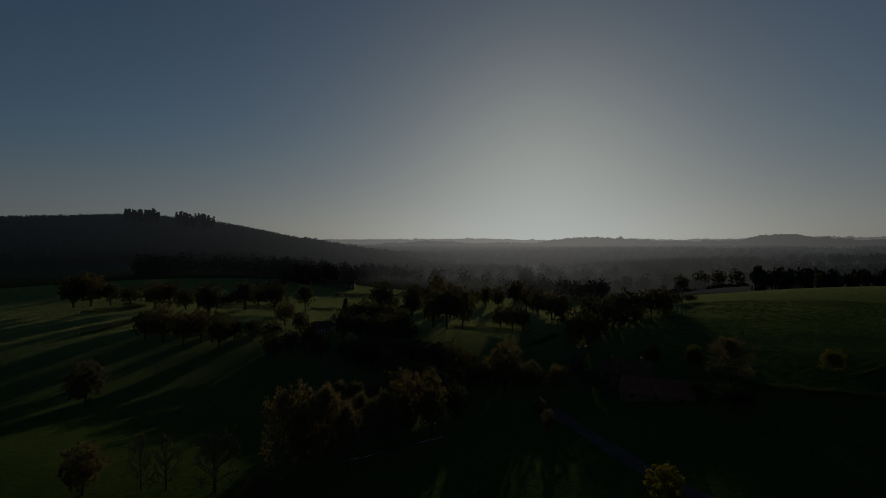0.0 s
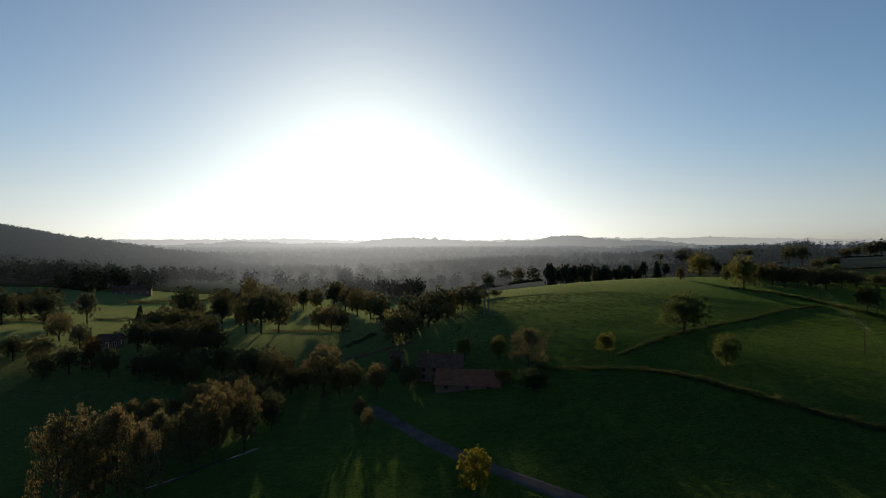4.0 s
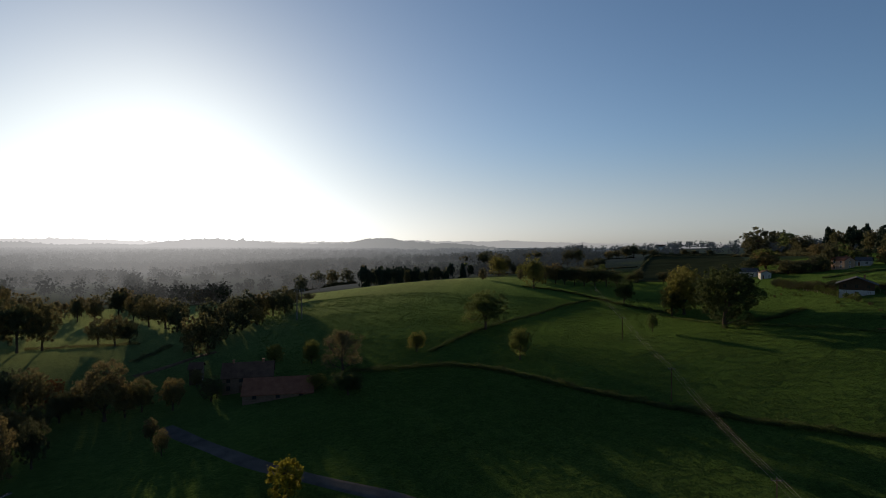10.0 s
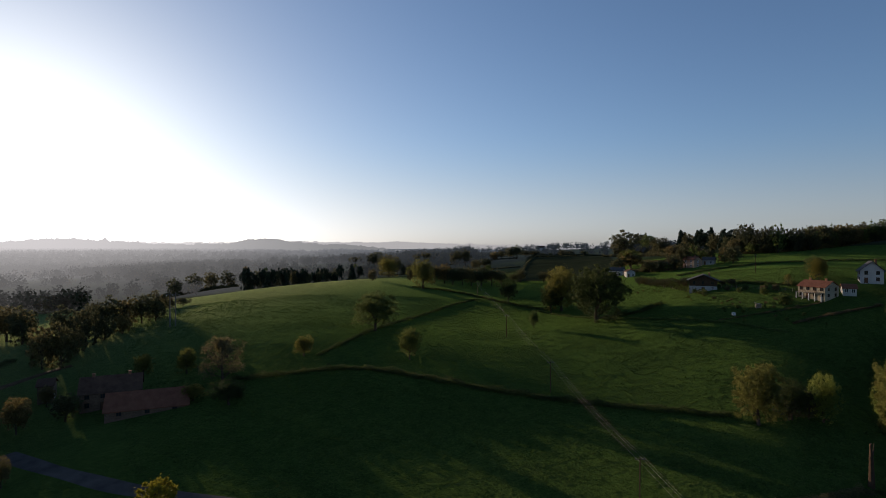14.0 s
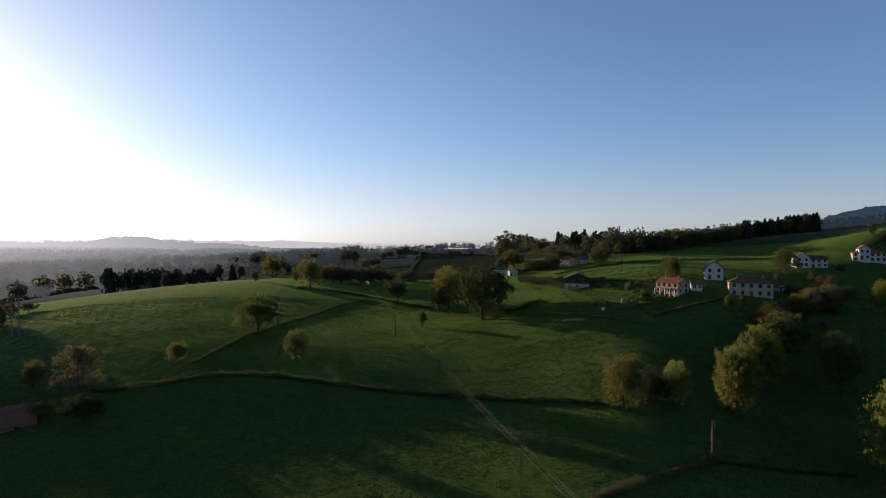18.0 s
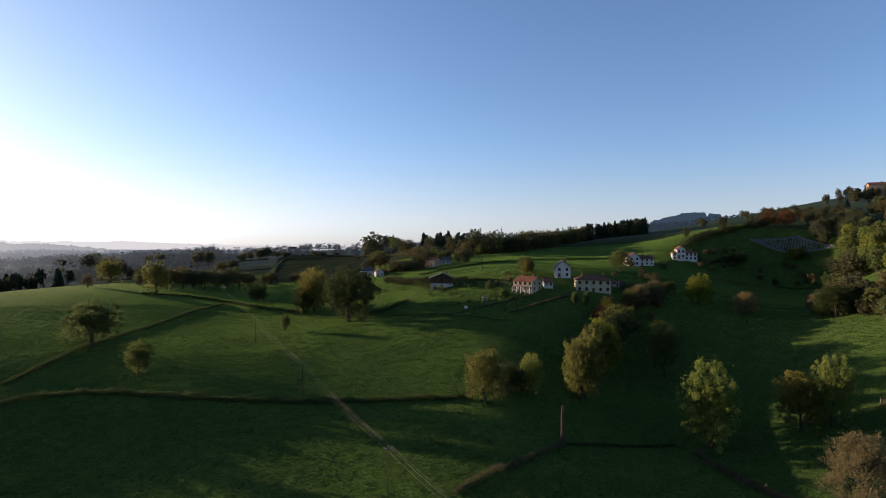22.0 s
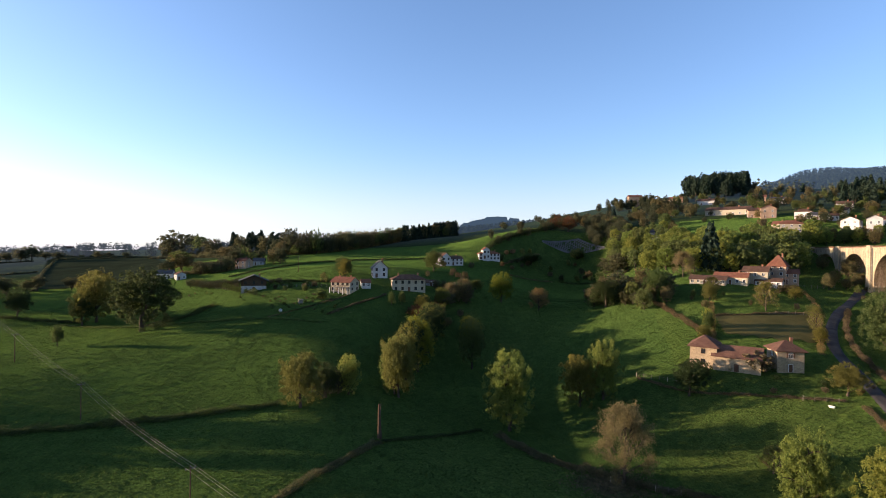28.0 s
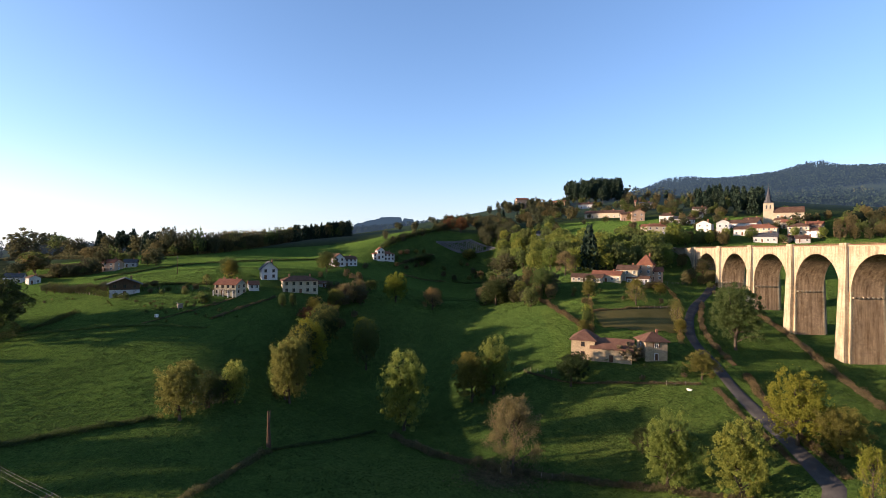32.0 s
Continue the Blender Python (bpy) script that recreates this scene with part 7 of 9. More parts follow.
tree('bush_g', 307.7, 99.5, 3.7, 3.3, 'row of shrubs by the timber house')
tree('bush_g', 303.1, 95.6, 3.9, 3.2, 'row of shrubs by the timber house')
tree('bush_g', 297.6, 91.6, 3.7, 3.2, 'row of shrubs by the timber house')
tree('bush_g', 292.3, 87.7, 2.9, 3.1, 'row of shrubs by the timber house')
tree('bush_g', 289.7, 84.7, 3.3, 3.1, 'row of shrubs by the timber house')
tree('bush_g', 283.7, 80.7, 3.7, 3.0, 'row of shrubs by the timber house')
tree('bush_g', 278.9, 77.2, 3.8, 3.0, 'row of shrubs by the timber house')
tree('bush_g', 275.7, 74.2, 3.2, 2.9, 'row of shrubs by the timber house')
tree('bush_g', 271.4, 71.0, 3.0, 2.9, 'row of shrubs by the timber house')
tree('bush_g', 268.6, 68.2, 4.0, 2.9, 'row of shrubs by the timber house')
tree('bush_g', 266.6, 65.6, 2.3, 2.8, 'row of shrubs by the timber house')
tree('bush_g', 263.8, 62.9, 2.5, 2.8, 'row of shrubs by the timber house')
tree('bush_g', 258.9, 59.8, 3.9, 2.8, 'row of shrubs by the timber house')
tree('half', 268.9, 29.3, 5.9, 4.4)
tree('autumn', 280.3, 19.5, 10.8, 8.5)
tree('bush_g', 243.7, 28.0, 5.3, 4.6)
hedge([(287.4, 62.7), (276.2, 44.6), (270.7, 25.7)], 2, 2.6, L_OAK, 'dark green hedge along a pasture edge', 64, 'hedge')
hedge([(249.5, 16.2), (240.9, 23.3)], 0.5, 1, L_BROWN, 'low row of vegetables in a garden', 40, 'vegetable_bed')
hedge([(245.9, 20.1), (237.9, 27.3)], 0.5, 1, L_GREEN, 'low row of vegetables in a garden', 40, 'vegetable_bed')
hedge([(242.2, 24.0), (235.1, 31.3)], 0.5, 1, L_BROWN, 'low row of vegetables in a garden', 40, 'vegetable_bed')
hedge([(238.8, 27.7), (232.6, 35.2)], 0.5, 1, L_GREEN, 'low row of vegetables in a garden', 40, 'vegetable_bed')
hedge([(236.1, 31.4), (230.4, 39.1)], 0.5, 1, L_BROWN, 'low row of vegetables in a garden', 40, 'vegetable_bed')
hedge([(233.0, 35.0), (228.4, 42.9)], 0.5, 1, L_GREEN, 'low row of vegetables in a garden', 40, 'vegetable_bed')
hedge([(230.5, 38.6), (226.4, 46.7)], 0.5, 1, L_BROWN, 'low row of vegetables in a garden', 40, 'vegetable_bed')
hedge([(372.6, -86.2), (380.9, -97.8), (391.6, -116.3)], 2.2, 3.5, L_BROWN, 'brown scrub in the shaded hollow', 40, 'hedge')
hedge([(356.6, -85.9), (356.8, -95.5), (358.7, -105.4), (361.7, -117.3)], 1.6, 3, L_BROWN, 'brown scrub in the shaded hollow', 40, 'hedge')
hedge([(363.0, -122.7), (351.8, -140.0), (326.8, -146.2)], 1.8, 2.6, L_OAK, 'dark green hedge along a pasture edge', 40, 'hedge')
grove(('green_b', 'autumn', 'bush_g', 'oak_b', 'bush_b', 'lime_b'), 3, 7, 0.9, 'village trees', [(311.8, -268.7), (316.8, -227.3), (242.6, -340.8), (311.8, -284.8), (287.0, -242.0), (266.1, -305.3), (291.7, -237.8), (299.7, -239.5), (330.8, -253.3), (257.0, -317.2), (238.6, -320.4), (304.8, -220.0), (282.3, -300.3), (336.9, -284.6), (302.1, -230.5), (270.8, -257.7), (316.1, -276.6), (308.7, -258.7), (299.3, -214.6), (243.6, -292.3), (275.9, -262.8)])
grove(('green_b', 'autumn', 'bush_g', 'oak_b', 'bush_b', 'lime_b'), 3, 7, 0.9, 'village trees', [(301.5, -267.1), (257.2, -305.0), (278.6, -247.0), (313.7, -257.8), (320.9, -243.4)])
grove(('bush_g', 'oak_b', 'oak_b', 'bush_b', 'green_b'), 3, 7, 0.95, 'hillside garden trees', [(477.5, -373.6), (385.3, -330.7), (316.5, -290.0), (310.4, -298.2), (401.9, -309.2), (483.8, -294.9), (467.9, -286.2), (327.9, -320.7), (574.1, -273.1), (417.2, -377.8), (454.0, -392.0), (571.0, -298.6), (396.4, -257.2), (455.8, -241.9), (484.2, -396.0), (501.6, -282.9), (352.9, -297.8), (401.7, -265.7), (515.8, -324.9), (540.3, -349.6), (434.1, -407.9), (464.1, -331.7), (523.7, -367.9), (366.5, -338.4), (522.5, -347.0), (452.7, -399.6), (414.5, -335.2), (509.7, -338.8), (457.2, -326.8), (483.5, -236.4), (300.4, -298.5), (322.1, -278.5), (452.9, -367.1), (431.6, -286.7), (363.5, -265.4), (372.8, -350.8), (479.4, -316.2), (575.2, -352.8), (488.5, -285.6), (425.8, -277.8)])
grove(('bush_g', 'oak_b', 'oak_b', 'bush_b', 'green_b'), 3, 7, 0.95, 'hillside garden trees', [(329.1, -313.3), (411.6, -308.9), (414.2, -326.4), (410.3, -221.4), (402.7, -273.7), (400.7, -391.9), (533.2, -325.4), (446.0, -368.0), (561.8, -329.7), (470.0, -366.0), (454.9, -268.2), (346.2, -342.3)])
hedge([(438.2, -212.1), (413.1, -237.3), (399.8, -267.4)], 2, 2.5, L_OAK, 'dark green hedge along a pasture edge', 40, 'hedge')
hedge([(497.9, -292.5), (475.2, -330.9), (450.3, -355.3)], 2, 2.5, L_OAK, 'dark green hedge along a pasture edge', 40, 'hedge')
hedge([(413.5, -169.5), (399.8, -193.6), (354.2, -208.3)], 2.2, 3, L_BROWN, 'brown autumn hedge on a field bank', 40, 'hedge')
grove(('bush_g', 'autumn', 'bush_b'), 2.2, 4, 0.9, 'young orchard trees by the manor', [(215.4, -131.5), (213.5, -178.5), (219.8, -134.9), (200.2, -147.5), (192.1, -161.1), (202.3, -129.3), (214.7, -145.5), (212.9, -170.3), (221.7, -144.6)])
grove(('bush_g', 'bush_b'), 0.8, 1.8, 1.2, 'garden bushes by the barns', [(148.2, -102.9), (143.4, -113.5), (133.4, -120.0), (131.9, -127.0), (141.8, -103.9), (128.6, -130.4), (127.0, -125.0), (129.7, -117.3), (133.6, -105.5), (137.9, -139.5), (139.6, -111.1), (130.7, -134.3), (145.5, -109.6), (141.4, -131.4)])
grove(('bush_g', 'bush_b'), 0.6, 1.3, 1.3, 'garden bushes', [(225.1, 38.4), (229.5, 25.2), (239.6, 38.5), (232.4, 16.7), (240.3, 42.7), (234.3, 27.7), (245.9, 43.4), (245.0, 34.1), (238.4, 25.5), (228.5, 18.6), (250.4, 47.4), (240.6, 19.3), (228.9, 13.5), (240.1, 30.7)])
grove(('bush_g', 'bush_b'), 0.8, 1.6, 1.2, 'garden bushes', [(289.7, 109.4), (253.5, 63.9), (279.9, 96.7), (283.9, 95.2), (272.1, 63.6), (277.2, 65.2), (296.0, 110.7), (258.5, 66.3), (279.5, 87.9), (276.7, 85.0)])

# ---- houses ----
house(256.6, 17.9, 296, 10.1, 9, 4.6, WALL_CREAM, ROOF_RED, 'cream house with a red tile roof beside a vegetable garden', cols=4, side_cols=2, chimneys=2, balcony=True, frame_mat=TIMBER)
house(262.4, 8.6, 259, 4.2, 6, 2.5, WALL_WHITE, ROOF_RED, 'small white annex with a red tile roof', cols=2, floors=1, chimneys=0, door=False)
house(275.6, -24.7, 275, 5.1, 5, 1.7, WALL_GREY, ROOF_BROWN, 'low grey garage beside the house', cols=1, floors=1, chimneys=0, name="garage", category="garage")
house(283.4, 2.1, 262, 7.6, 8, 5.2, WALL_WHITE, ROOF_DARK, 'white gabled house on the hillside', turn_ridge=True, rise=3.6, cols=2, side_cols=2, frame_mat=TIMBER, over=0.7)
house(265.7, -12.3, 265, 16.1, 9, 6.1, WALL_CREAM, ROOF_BROWN, 'long cream two-storey house with a low hipped roof', kind="hip", cols=5, side_cols=2, chimneys=2, rise=1.9, frame_mat=TIMBER, over=0.7)
house(363.8, -47.4, 252, 12.0, 8, 4.6, WALL_WHITE, ROOF_BROWN, 'white house with a sunlit gable end', cols=4, side_cols=2, frame_mat=TIMBER)
house(360.6, -40.6, 252, 7.0, 9, 5.6, WALL_WHITE, ROOF_BROWN, 'taller white end of a house with a front gable', turn_ridge=True, rise=2.8, cols=2, side_cols=2, frame_mat=TIMBER, chimneys=0)
house(379.1, -75.4, 271, 15.0, 9, 4.9, WALL_WHITE, ROOF_RED, 'white two-storey house with a red hipped roof', kind="hip", cols=6, side_cols=2, chimneys=2, rise=1.8, frame_mat=TIMBER)
house(378.6, -73.0, 271, 5.0, 9.6, 6.3, WALL_WHITE, ROOF_RED, 'narrow raised middle of the white house', turn_ridge=True, rise=1.8, cols=2, side_cols=1, chimneys=0, frame_mat=TIMBER)
house(273.7, 63.8, 257, 11.6, 10, 5.5, TIMBER, ROOF_DARK, 'dark timber house with a wide gable', base_mat=WALL_GREY, turn_ridge=True, rise=2.4, cols=3, side_cols=2, over=1.3, frame_mat=TIMBER)
house(354.4, 88.9, 291, 7.3, 8, 4.9, WALL_PINK, ROOF_RED, 'small pink house on the slope', cols=2, chimneys=1)
house(363.3, 81.5, 267, 6.6, 7, 3.0, WALL_GREY, ROOF_DARK, 'grey hillside house with a dark roof', cols=2, floors=1)
house(348.9, 134.3, 264, 8.6, 8, 3.5, WALL_WHITE, ROOF_DARK, 'white bungalow half hidden by trees', cols=3, floors=1)
house(339.1, 122.4, 240, 5.2, 8, 3.4, WALL_GREY, ROOF_BROWN, 'grey house half hidden by trees', turn_ridge=True, cols=2, floors=1)
house(680.7, 372.9, 261, 9.8, 9, 4.9, WALL_WHITE, ROOF_BROWN, 'distant white farmhouse on the skyline', cols=3, floors=1)
house(157.0, -100.5, 308, 7.4, 10.5, 6.3, BARN_STONE, ROOF_BARN, 'old pink stone barn with a brown tile roof', kind="hip", rise=2.3, over=0.7, cols=1, floors=2, side_cols=0, frame_mat=TIMBER, chimneys=0, door=False, name="barn", category="barn")
house(150.0, -106.6, 310, 12.4, 8.5, 4.3, BARN_STONE, ROOF_BARN, 'low sunlit stone barn with a dark doorway', cols=1, side_cols=0, floors=1, chimneys=0, name="barn", category="barn", rise=2.6, over=0.6, frame_mat=TIMBER)
house(145.5, -118.4, 287, 7.1, 7.5, 6.3, BARN_STONE, ROOF_BARN, 'square stone cottage with white shutters', kind="hip", cols=1, side_cols=1, shutters=True, over=0.8, rise=2.1)
house(235.4, -152.2, 313, 15.3, 7, 2.5, WALL_CREAM, ROOF_BROWN, 'long low cream outbuilding with a tile roof', cols=6, floors=1, chimneys=0)
house(232.3, -161.7, 315, 14.0, 8, 3.4, WALL_CREAM, ROOF_RED, 'low cream farm wing with a red tile roof', cols=5, floors=1)
house(229.9, -172.4, 317, 10.2, 9, 5.7, WALL_CREAM, ROOF_BROWN, 'cream manor house block', cols=3, floors=2)
house(229.5, -182.8, 319, 7.5, 8, 8.0, WALL_PINK, ROOF_RED, 'tower-like manor house with a steep red roof', kind="hip", rise=4.6, cols=2, floors=3)
house(223.8, -173.9, 318, 10.5, 5, 2.8, WALL_WHITE, ROOF_BROWN, 'white lean-to before the manor', cols=4, floors=1, chimneys=0)
house(227.0, -186.6, 304, 6.4, 8, 4.8, WALL_PINK, ROOF_RED, 'pink rendered wing of the manor', cols=2, floors=2, chimneys=0)

# the village on the hill
house(354.0, -193.0, 285, 9.5, 8, 3.2, WALL_WHITE, ROOF_DARK, 'white flat-roofed house above the wood', kind="hip", rise=0.7, cols=3, floors=1, side_cols=2, chimneys=0, frame_mat=TIMBER)
house(304.4, -250.1, 299, 12.8, 8, 6.0, WALL_CREAM, ROOF_RED, 'cream village house with a red tile roof', kind="hip", cols=3, floors=2, side_cols=1)
house(312.2, -249.4, 326, 6.9, 8, 3.8, WALL_CREAM, ROOF_RED, 'cream village house with a red tile roof', cols=2, floors=1, side_cols=1)
house(330.5, -281.6, 318, 9.8, 8, 4.6, WALL_WHITE, ROOF_BROWN, 'white village house with a brown tile roof', kind="hip", cols=2, floors=1, side_cols=1)
house(320.4, -285.2, 303, 9.8, 8, 3.0, WALL_GREY, ROOF_DARK, 'grey village house with a dark slate roof', cols=2, floors=1, side_cols=1)
house(313.3, -287.2, 298, 4.6, 8, 2.9, WALL_WHITE, ROOF_BROWN, 'white village house with a brown tile roof', cols=2, floors=1, side_cols=1)
house(349.0, -269.2, 297, 9.5, 8, 6.9, WALL_PINK, ROOF_RED, 'pink village house with a red tile roof', turn_ridge=True, cols=2, floors=2, side_cols=1)
house(357.8, -266.0, 298, 8.9, 8, 4.9, WALL_PINK, ROOF_BROWN, 'pink village house with a brown tile roof', cols=2, floors=1, side_cols=1)
house(390.6, -268.8, 322, 32.1, 10, 4.6, WALL_CREAM, ROOF_BROWN, 'cream village house with a brown tile roof', cols=7, floors=1, side_cols=1)
house(457.1, -341.5, 303, 14.8, 8, 4.8, WALL_PINK, ROOF_RED, 'pink village house with a red tile roof', cols=2, floors=1, side_cols=1)
house(422.9, -336.3, 300, 11.5, 8, 4.5, WALL_WHITE, ROOF_DARK, 'white village house with a dark slate roof', cols=2, floors=1, side_cols=1)
house(484.2, -309.6, 310, 14.5, 8, 4.3, WALL_GREY, ROOF_BROWN, 'grey village house with a brown tile roof', cols=2, floors=1, side_cols=1)
house(530.8, -305.0, 313, 16.0, 8, 4.6, WALL_PINK, ROOF_RED, 'pink village house with a red tile roof', cols=2, floors=1, side_cols=1)
house(557.4, -272.7, 283, 14.0, 8, 11.2, WALL_PINK, ROOF_RED, 'pink village house with a red tile roof', cols=2, floors=2, side_cols=1)
house(340.7, -321.0, 307, 9.2, 8, 3.7, WALL_GREY, ROOF_BROWN, 'grey village house with a brown tile roof', cols=2, floors=1, side_cols=1)
house(324.1, -303.4, 327, 7.9, 8, 3.0, WALL_CREAM, ROOF_BROWN, 'cream village house with a brown tile roof', cols=2, floors=1, side_cols=1)
house(290.7, -278.8, 326, 9.2, 8, 5.5, WALL_WHITE, ROOF_BROWN, 'white village house with a brown tile roof', turn_ridge=True, cols=2, floors=2, side_cols=1)
house(279.5, -282.8, 314, 7.4, 8, 8.0, WALL_WHITE, ROOF_BROWN, 'white village house with a brown tile roof', turn_ridge=True, cols=2, floors=2, side_cols=1)
house(283.6, -301.6, 336, 23.8, 10, 4.1, WALL_WHITE, ROOF_BROWN, 'white village house with a brown tile roof', cols=7, floors=1, side_cols=1)
house(271.1, -290.5, 319, 9.8, 8, 3.9, WALL_WHITE, ROOF_BROWN, 'white village house with a brown tile roof', cols=3, floors=1, side_cols=1)
house(264.9, -298.6, 330, 20.2, 10, 5.1, WALL_CREAM, ROOF_RED, 'cream village house with a red tile roof', kind="hip", cols=7, floors=2, side_cols=1)
house(254.0, -290.6, 322, 12.7, 10, 3.3, WALL_GREY, ROOF_DARK, 'grey village house with a dark slate roof', cols=4, floors=1, side_cols=1)
house(249.5, -313.8, 337, 11.7, 10, 5.4, WALL_CREAM, ROOF_BROWN, 'cream village house with a brown tile roof', kind="hip", cols=4, floors=2, side_cols=1)
house(240.5, -315.6, 346, 7.0, 8, 4.0, WALL_WHITE, ROOF_BROWN, 'white village house with a brown tile roof', cols=2, floors=2, side_cols=1)
house(251.6, -327.1, 331, 10.6, 8, 3.4, WALL_PINK, ROOF_RED, 'pink village house with a red tile roof', cols=4, floors=1, side_cols=1)
house(262.8, -320.1, 331, 7.5, 8, 3.9, WALL_CREAM, ROOF_RED, 'cream village house with a red tile roof', cols=2, floors=1, side_cols=1)
house(245.0, -297.3, 345, 4.6, 8, 3.2, WALL_PINK, ROOF_RED, 'pink village house with a red tile roof', turn_ridge=True, cols=2, floors=1, side_cols=1)
house(239.9, -302.5, 310, 7.3, 8, 2.4, WALL_GREY, ROOF_BROWN, 'grey village house with a brown tile roof', cols=2, floors=1, side_cols=1)
house(358.2, -192.3, 311, 9.0, 8, 4.1, WALL_WHITE, ROOF_DARK, 'white village house with a dark slate roof', cols=2, floors=1, side_cols=1)
house(281.0, -309.9, 309, 10.1, 8, 4.1, WALL_CREAM, ROOF_BROWN, 'cream village house with a brown tile roof', cols=3, floors=1, side_cols=1)
house(271.3, -322.8, 337, 5.1, 8, 3.1, WALL_CREAM, ROOF_BROWN, 'cream village house with a brown tile roof', cols=2, floors=1, side_cols=1)

# the farm below, its own shade put into the colour of the wall stone
house(59.4, 172.3, 204, 15.0, 9, 4.8, SHADED_STONE, ROOF_BROWN, 'old stone farmhouse with a long dark roof', cols=4, chimneys=2, frame_mat=TIMBER, rise=3.6)
house(63.3, 156.8, 207, 19.9, 10, 2.2, SHADED_STONE, ROOF_RED, 'long low farm barn with a dark red tile roof', cols=3, floors=1, chimneys=0, name="barn", category="barn", frame_mat=TIMBER, rise=3.6, door=False)
house(48.4, 190.8, 204, 3.7, 6, 5.1, SHADED_STONE, ROOF_BROWN, 'small stone shed among the trees', cols=1, floors=1, chimneys=0, name="shed", category="shed")
house(-51.8, 228.1, 182, 7.3, 8, 2.7, SHADED_STONE, ROOF_BROWN, 'old stone farm building among the trees', cols=3, floors=1)
house(-81.0, 418.4, 174, 23.0, 10, 4.1, SHADED_STONE, ROOF_BROWN, 'long distant farm building of old stone', cols=5, floors=1)

# ---- roads and water ----
strip('road', [(213.9, -210.7), (203.4, -197.0), (186.9, -173.2), (168.8, -153.8), (152.9, -141.8), (134.5, -133.4), (118.4, -124.5), (103.3, -117.8), (91.6, -112.8), (80.5, -106.8), (71.7, -101.7), (60.0, -62.0), (50.0, -48.0)], 4.4, ASPHALT, 0.1, 'grey asphalt country road with worn edges', 'road')
strip('road', [(31.9, 156.9), (33.1, 149.7), (36.3, 128.0), (39.7, 109.8), (46.0, 97.5), (50.9, 89.8), (57.2, 81.5), (70.0, 50.0), (84.0, 30.0)], 5.0, ASPHALT, 0.1, 'narrow grey road past the farm', 'road')
strip('lane', [(32.4, 208.3), (40.5, 211.0), (54.2, 217.4), (63.4, 218.7)], 3.5, EARTH, 0.1, 'pale farm track through the fields', 'lane')
strip('water', [(-0.3, 137.2), (-5.6, 132.0), (-10.5, 128.9), (-14.8, 122.7), (-18.7, 118.4), (-21.6, 116.1)], 1.5, WATER, 0.12, 'shallow river glinting in the low light', 'river', 0.0)


# ---- the ploughed field, with the slope's shade put into its colour ----
def field_patch(name, corners, material, label, category, step=4.0, furrow=0.1):
    """Bare or differently grown land within an outline, laid over the slope in furrowed strips."""
    c = np.array(corners, float)
    x0, y0 = c.min(0)
    x1, y1 = c.max(0)
    s = Shape()
    for gx in np.arange(x0, x1, step):
        cut = []
        for (ax, ay), (bx, by) in zip(c, np.roll(c, -1, 0)):
            if (ax <= gx + step / 2) != (bx <= gx + step / 2):
                cut.append(ay + (by - ay) * (gx + step / 2 - ax) / (bx - ax))
        cut.sort()
        for lo, hi in zip(cut[::2], cut[1::2]):
            n = max(1, int((hi - lo) / step))
            ys = np.linspace(lo, hi, n + 1)
            b = len(s.v)
            for yy in ys:
                for k in range(5):
                    xx = gx + step * k / 4
                    s.v.append((xx, yy, ground_z(xx, yy) + 0.22 + (furrow if k in (1, 3) else 0.0)))
            for j in range(n):
                for k in range(4):
                    q = b + j * 5 + k
                    s.f.append((q, q + 1, q + 6, q + 5))
    return tagged(new(name, s.mesh(name, material, True)), label, category, kind="structure")


field_patch("ploughed_field", [(337, 202), (341, 189), (341, 168), (331, 138), (335, 129), (427, 166), (563, 227), (610, 307), (620, 344), (545, 317)], SHADE_SOIL, "ploughed field, darkened for the shade on its slope", "field")

field_patch("field", [(193.6, -127.5), (186.9, -164.3), (161.0, -144.4), (164.3, -132.8), (174.0, -119.1)], DRY_GRASS, "small field of dry olive grass above the barns", "field", 3.0, 0.0)

# ---- power line over the pasture ----
def power_pole(x, y, height, line_turn):
    root = new("power_pole")
    root.matrix_world = pose(x, y, ground_z(x, y), 0, 0, line_turn)
    tagged(root, "slim dark wooden power pole standing in pasture", "power pole", "poles of the power line")
    part("post", Shape().tube([(0, 0, -0.6), (0, 0, height * 0.5), (0, 0, height)], [0.16, 0.13, 0.10], 8), TIMBER, root)
    part("crossarm", Shape().box(-0.9, 0.9, -0.06, 0.06, height - 0.35, height - 0.23), METAL_DARK, root)
    for sx in (-0.8, 0.0, 0.8):
        z = height - 0.23 if sx else height
        part("insulator", Shape().tube([(sx, 0, z - 0.02), (sx, 0, z + 0.1), (sx, 0, z + 0.28)], [0.05, 0.09, 0.05], 8), METAL_DARK, root)
    return root


POLES = [(54.5, -7.3), (96.6, 32.7), (138.7, 72.7), (186.1, 117.7), (273.4, 194.4)]
POLE_HIGH = 9.0
power_pole(308.2, 47.6, 9.0, -20)
for x, y in POLES:
    power_pole(x, y, POLE_HIGH, -48)


def wire(a, b, sag, label="thin power line wire sagging between poles"):
    pts = [a.lerp(b, k / 14) - Vector((0, 0, sag * 4 * (k / 14) * (1 - k / 14))) for k in range(15)]
    tagged(new("wire", Shape().tube(pts, [0.0135] * 15, 4).mesh("wire", WIRE, True)), label, "wire", "wires of the power line")


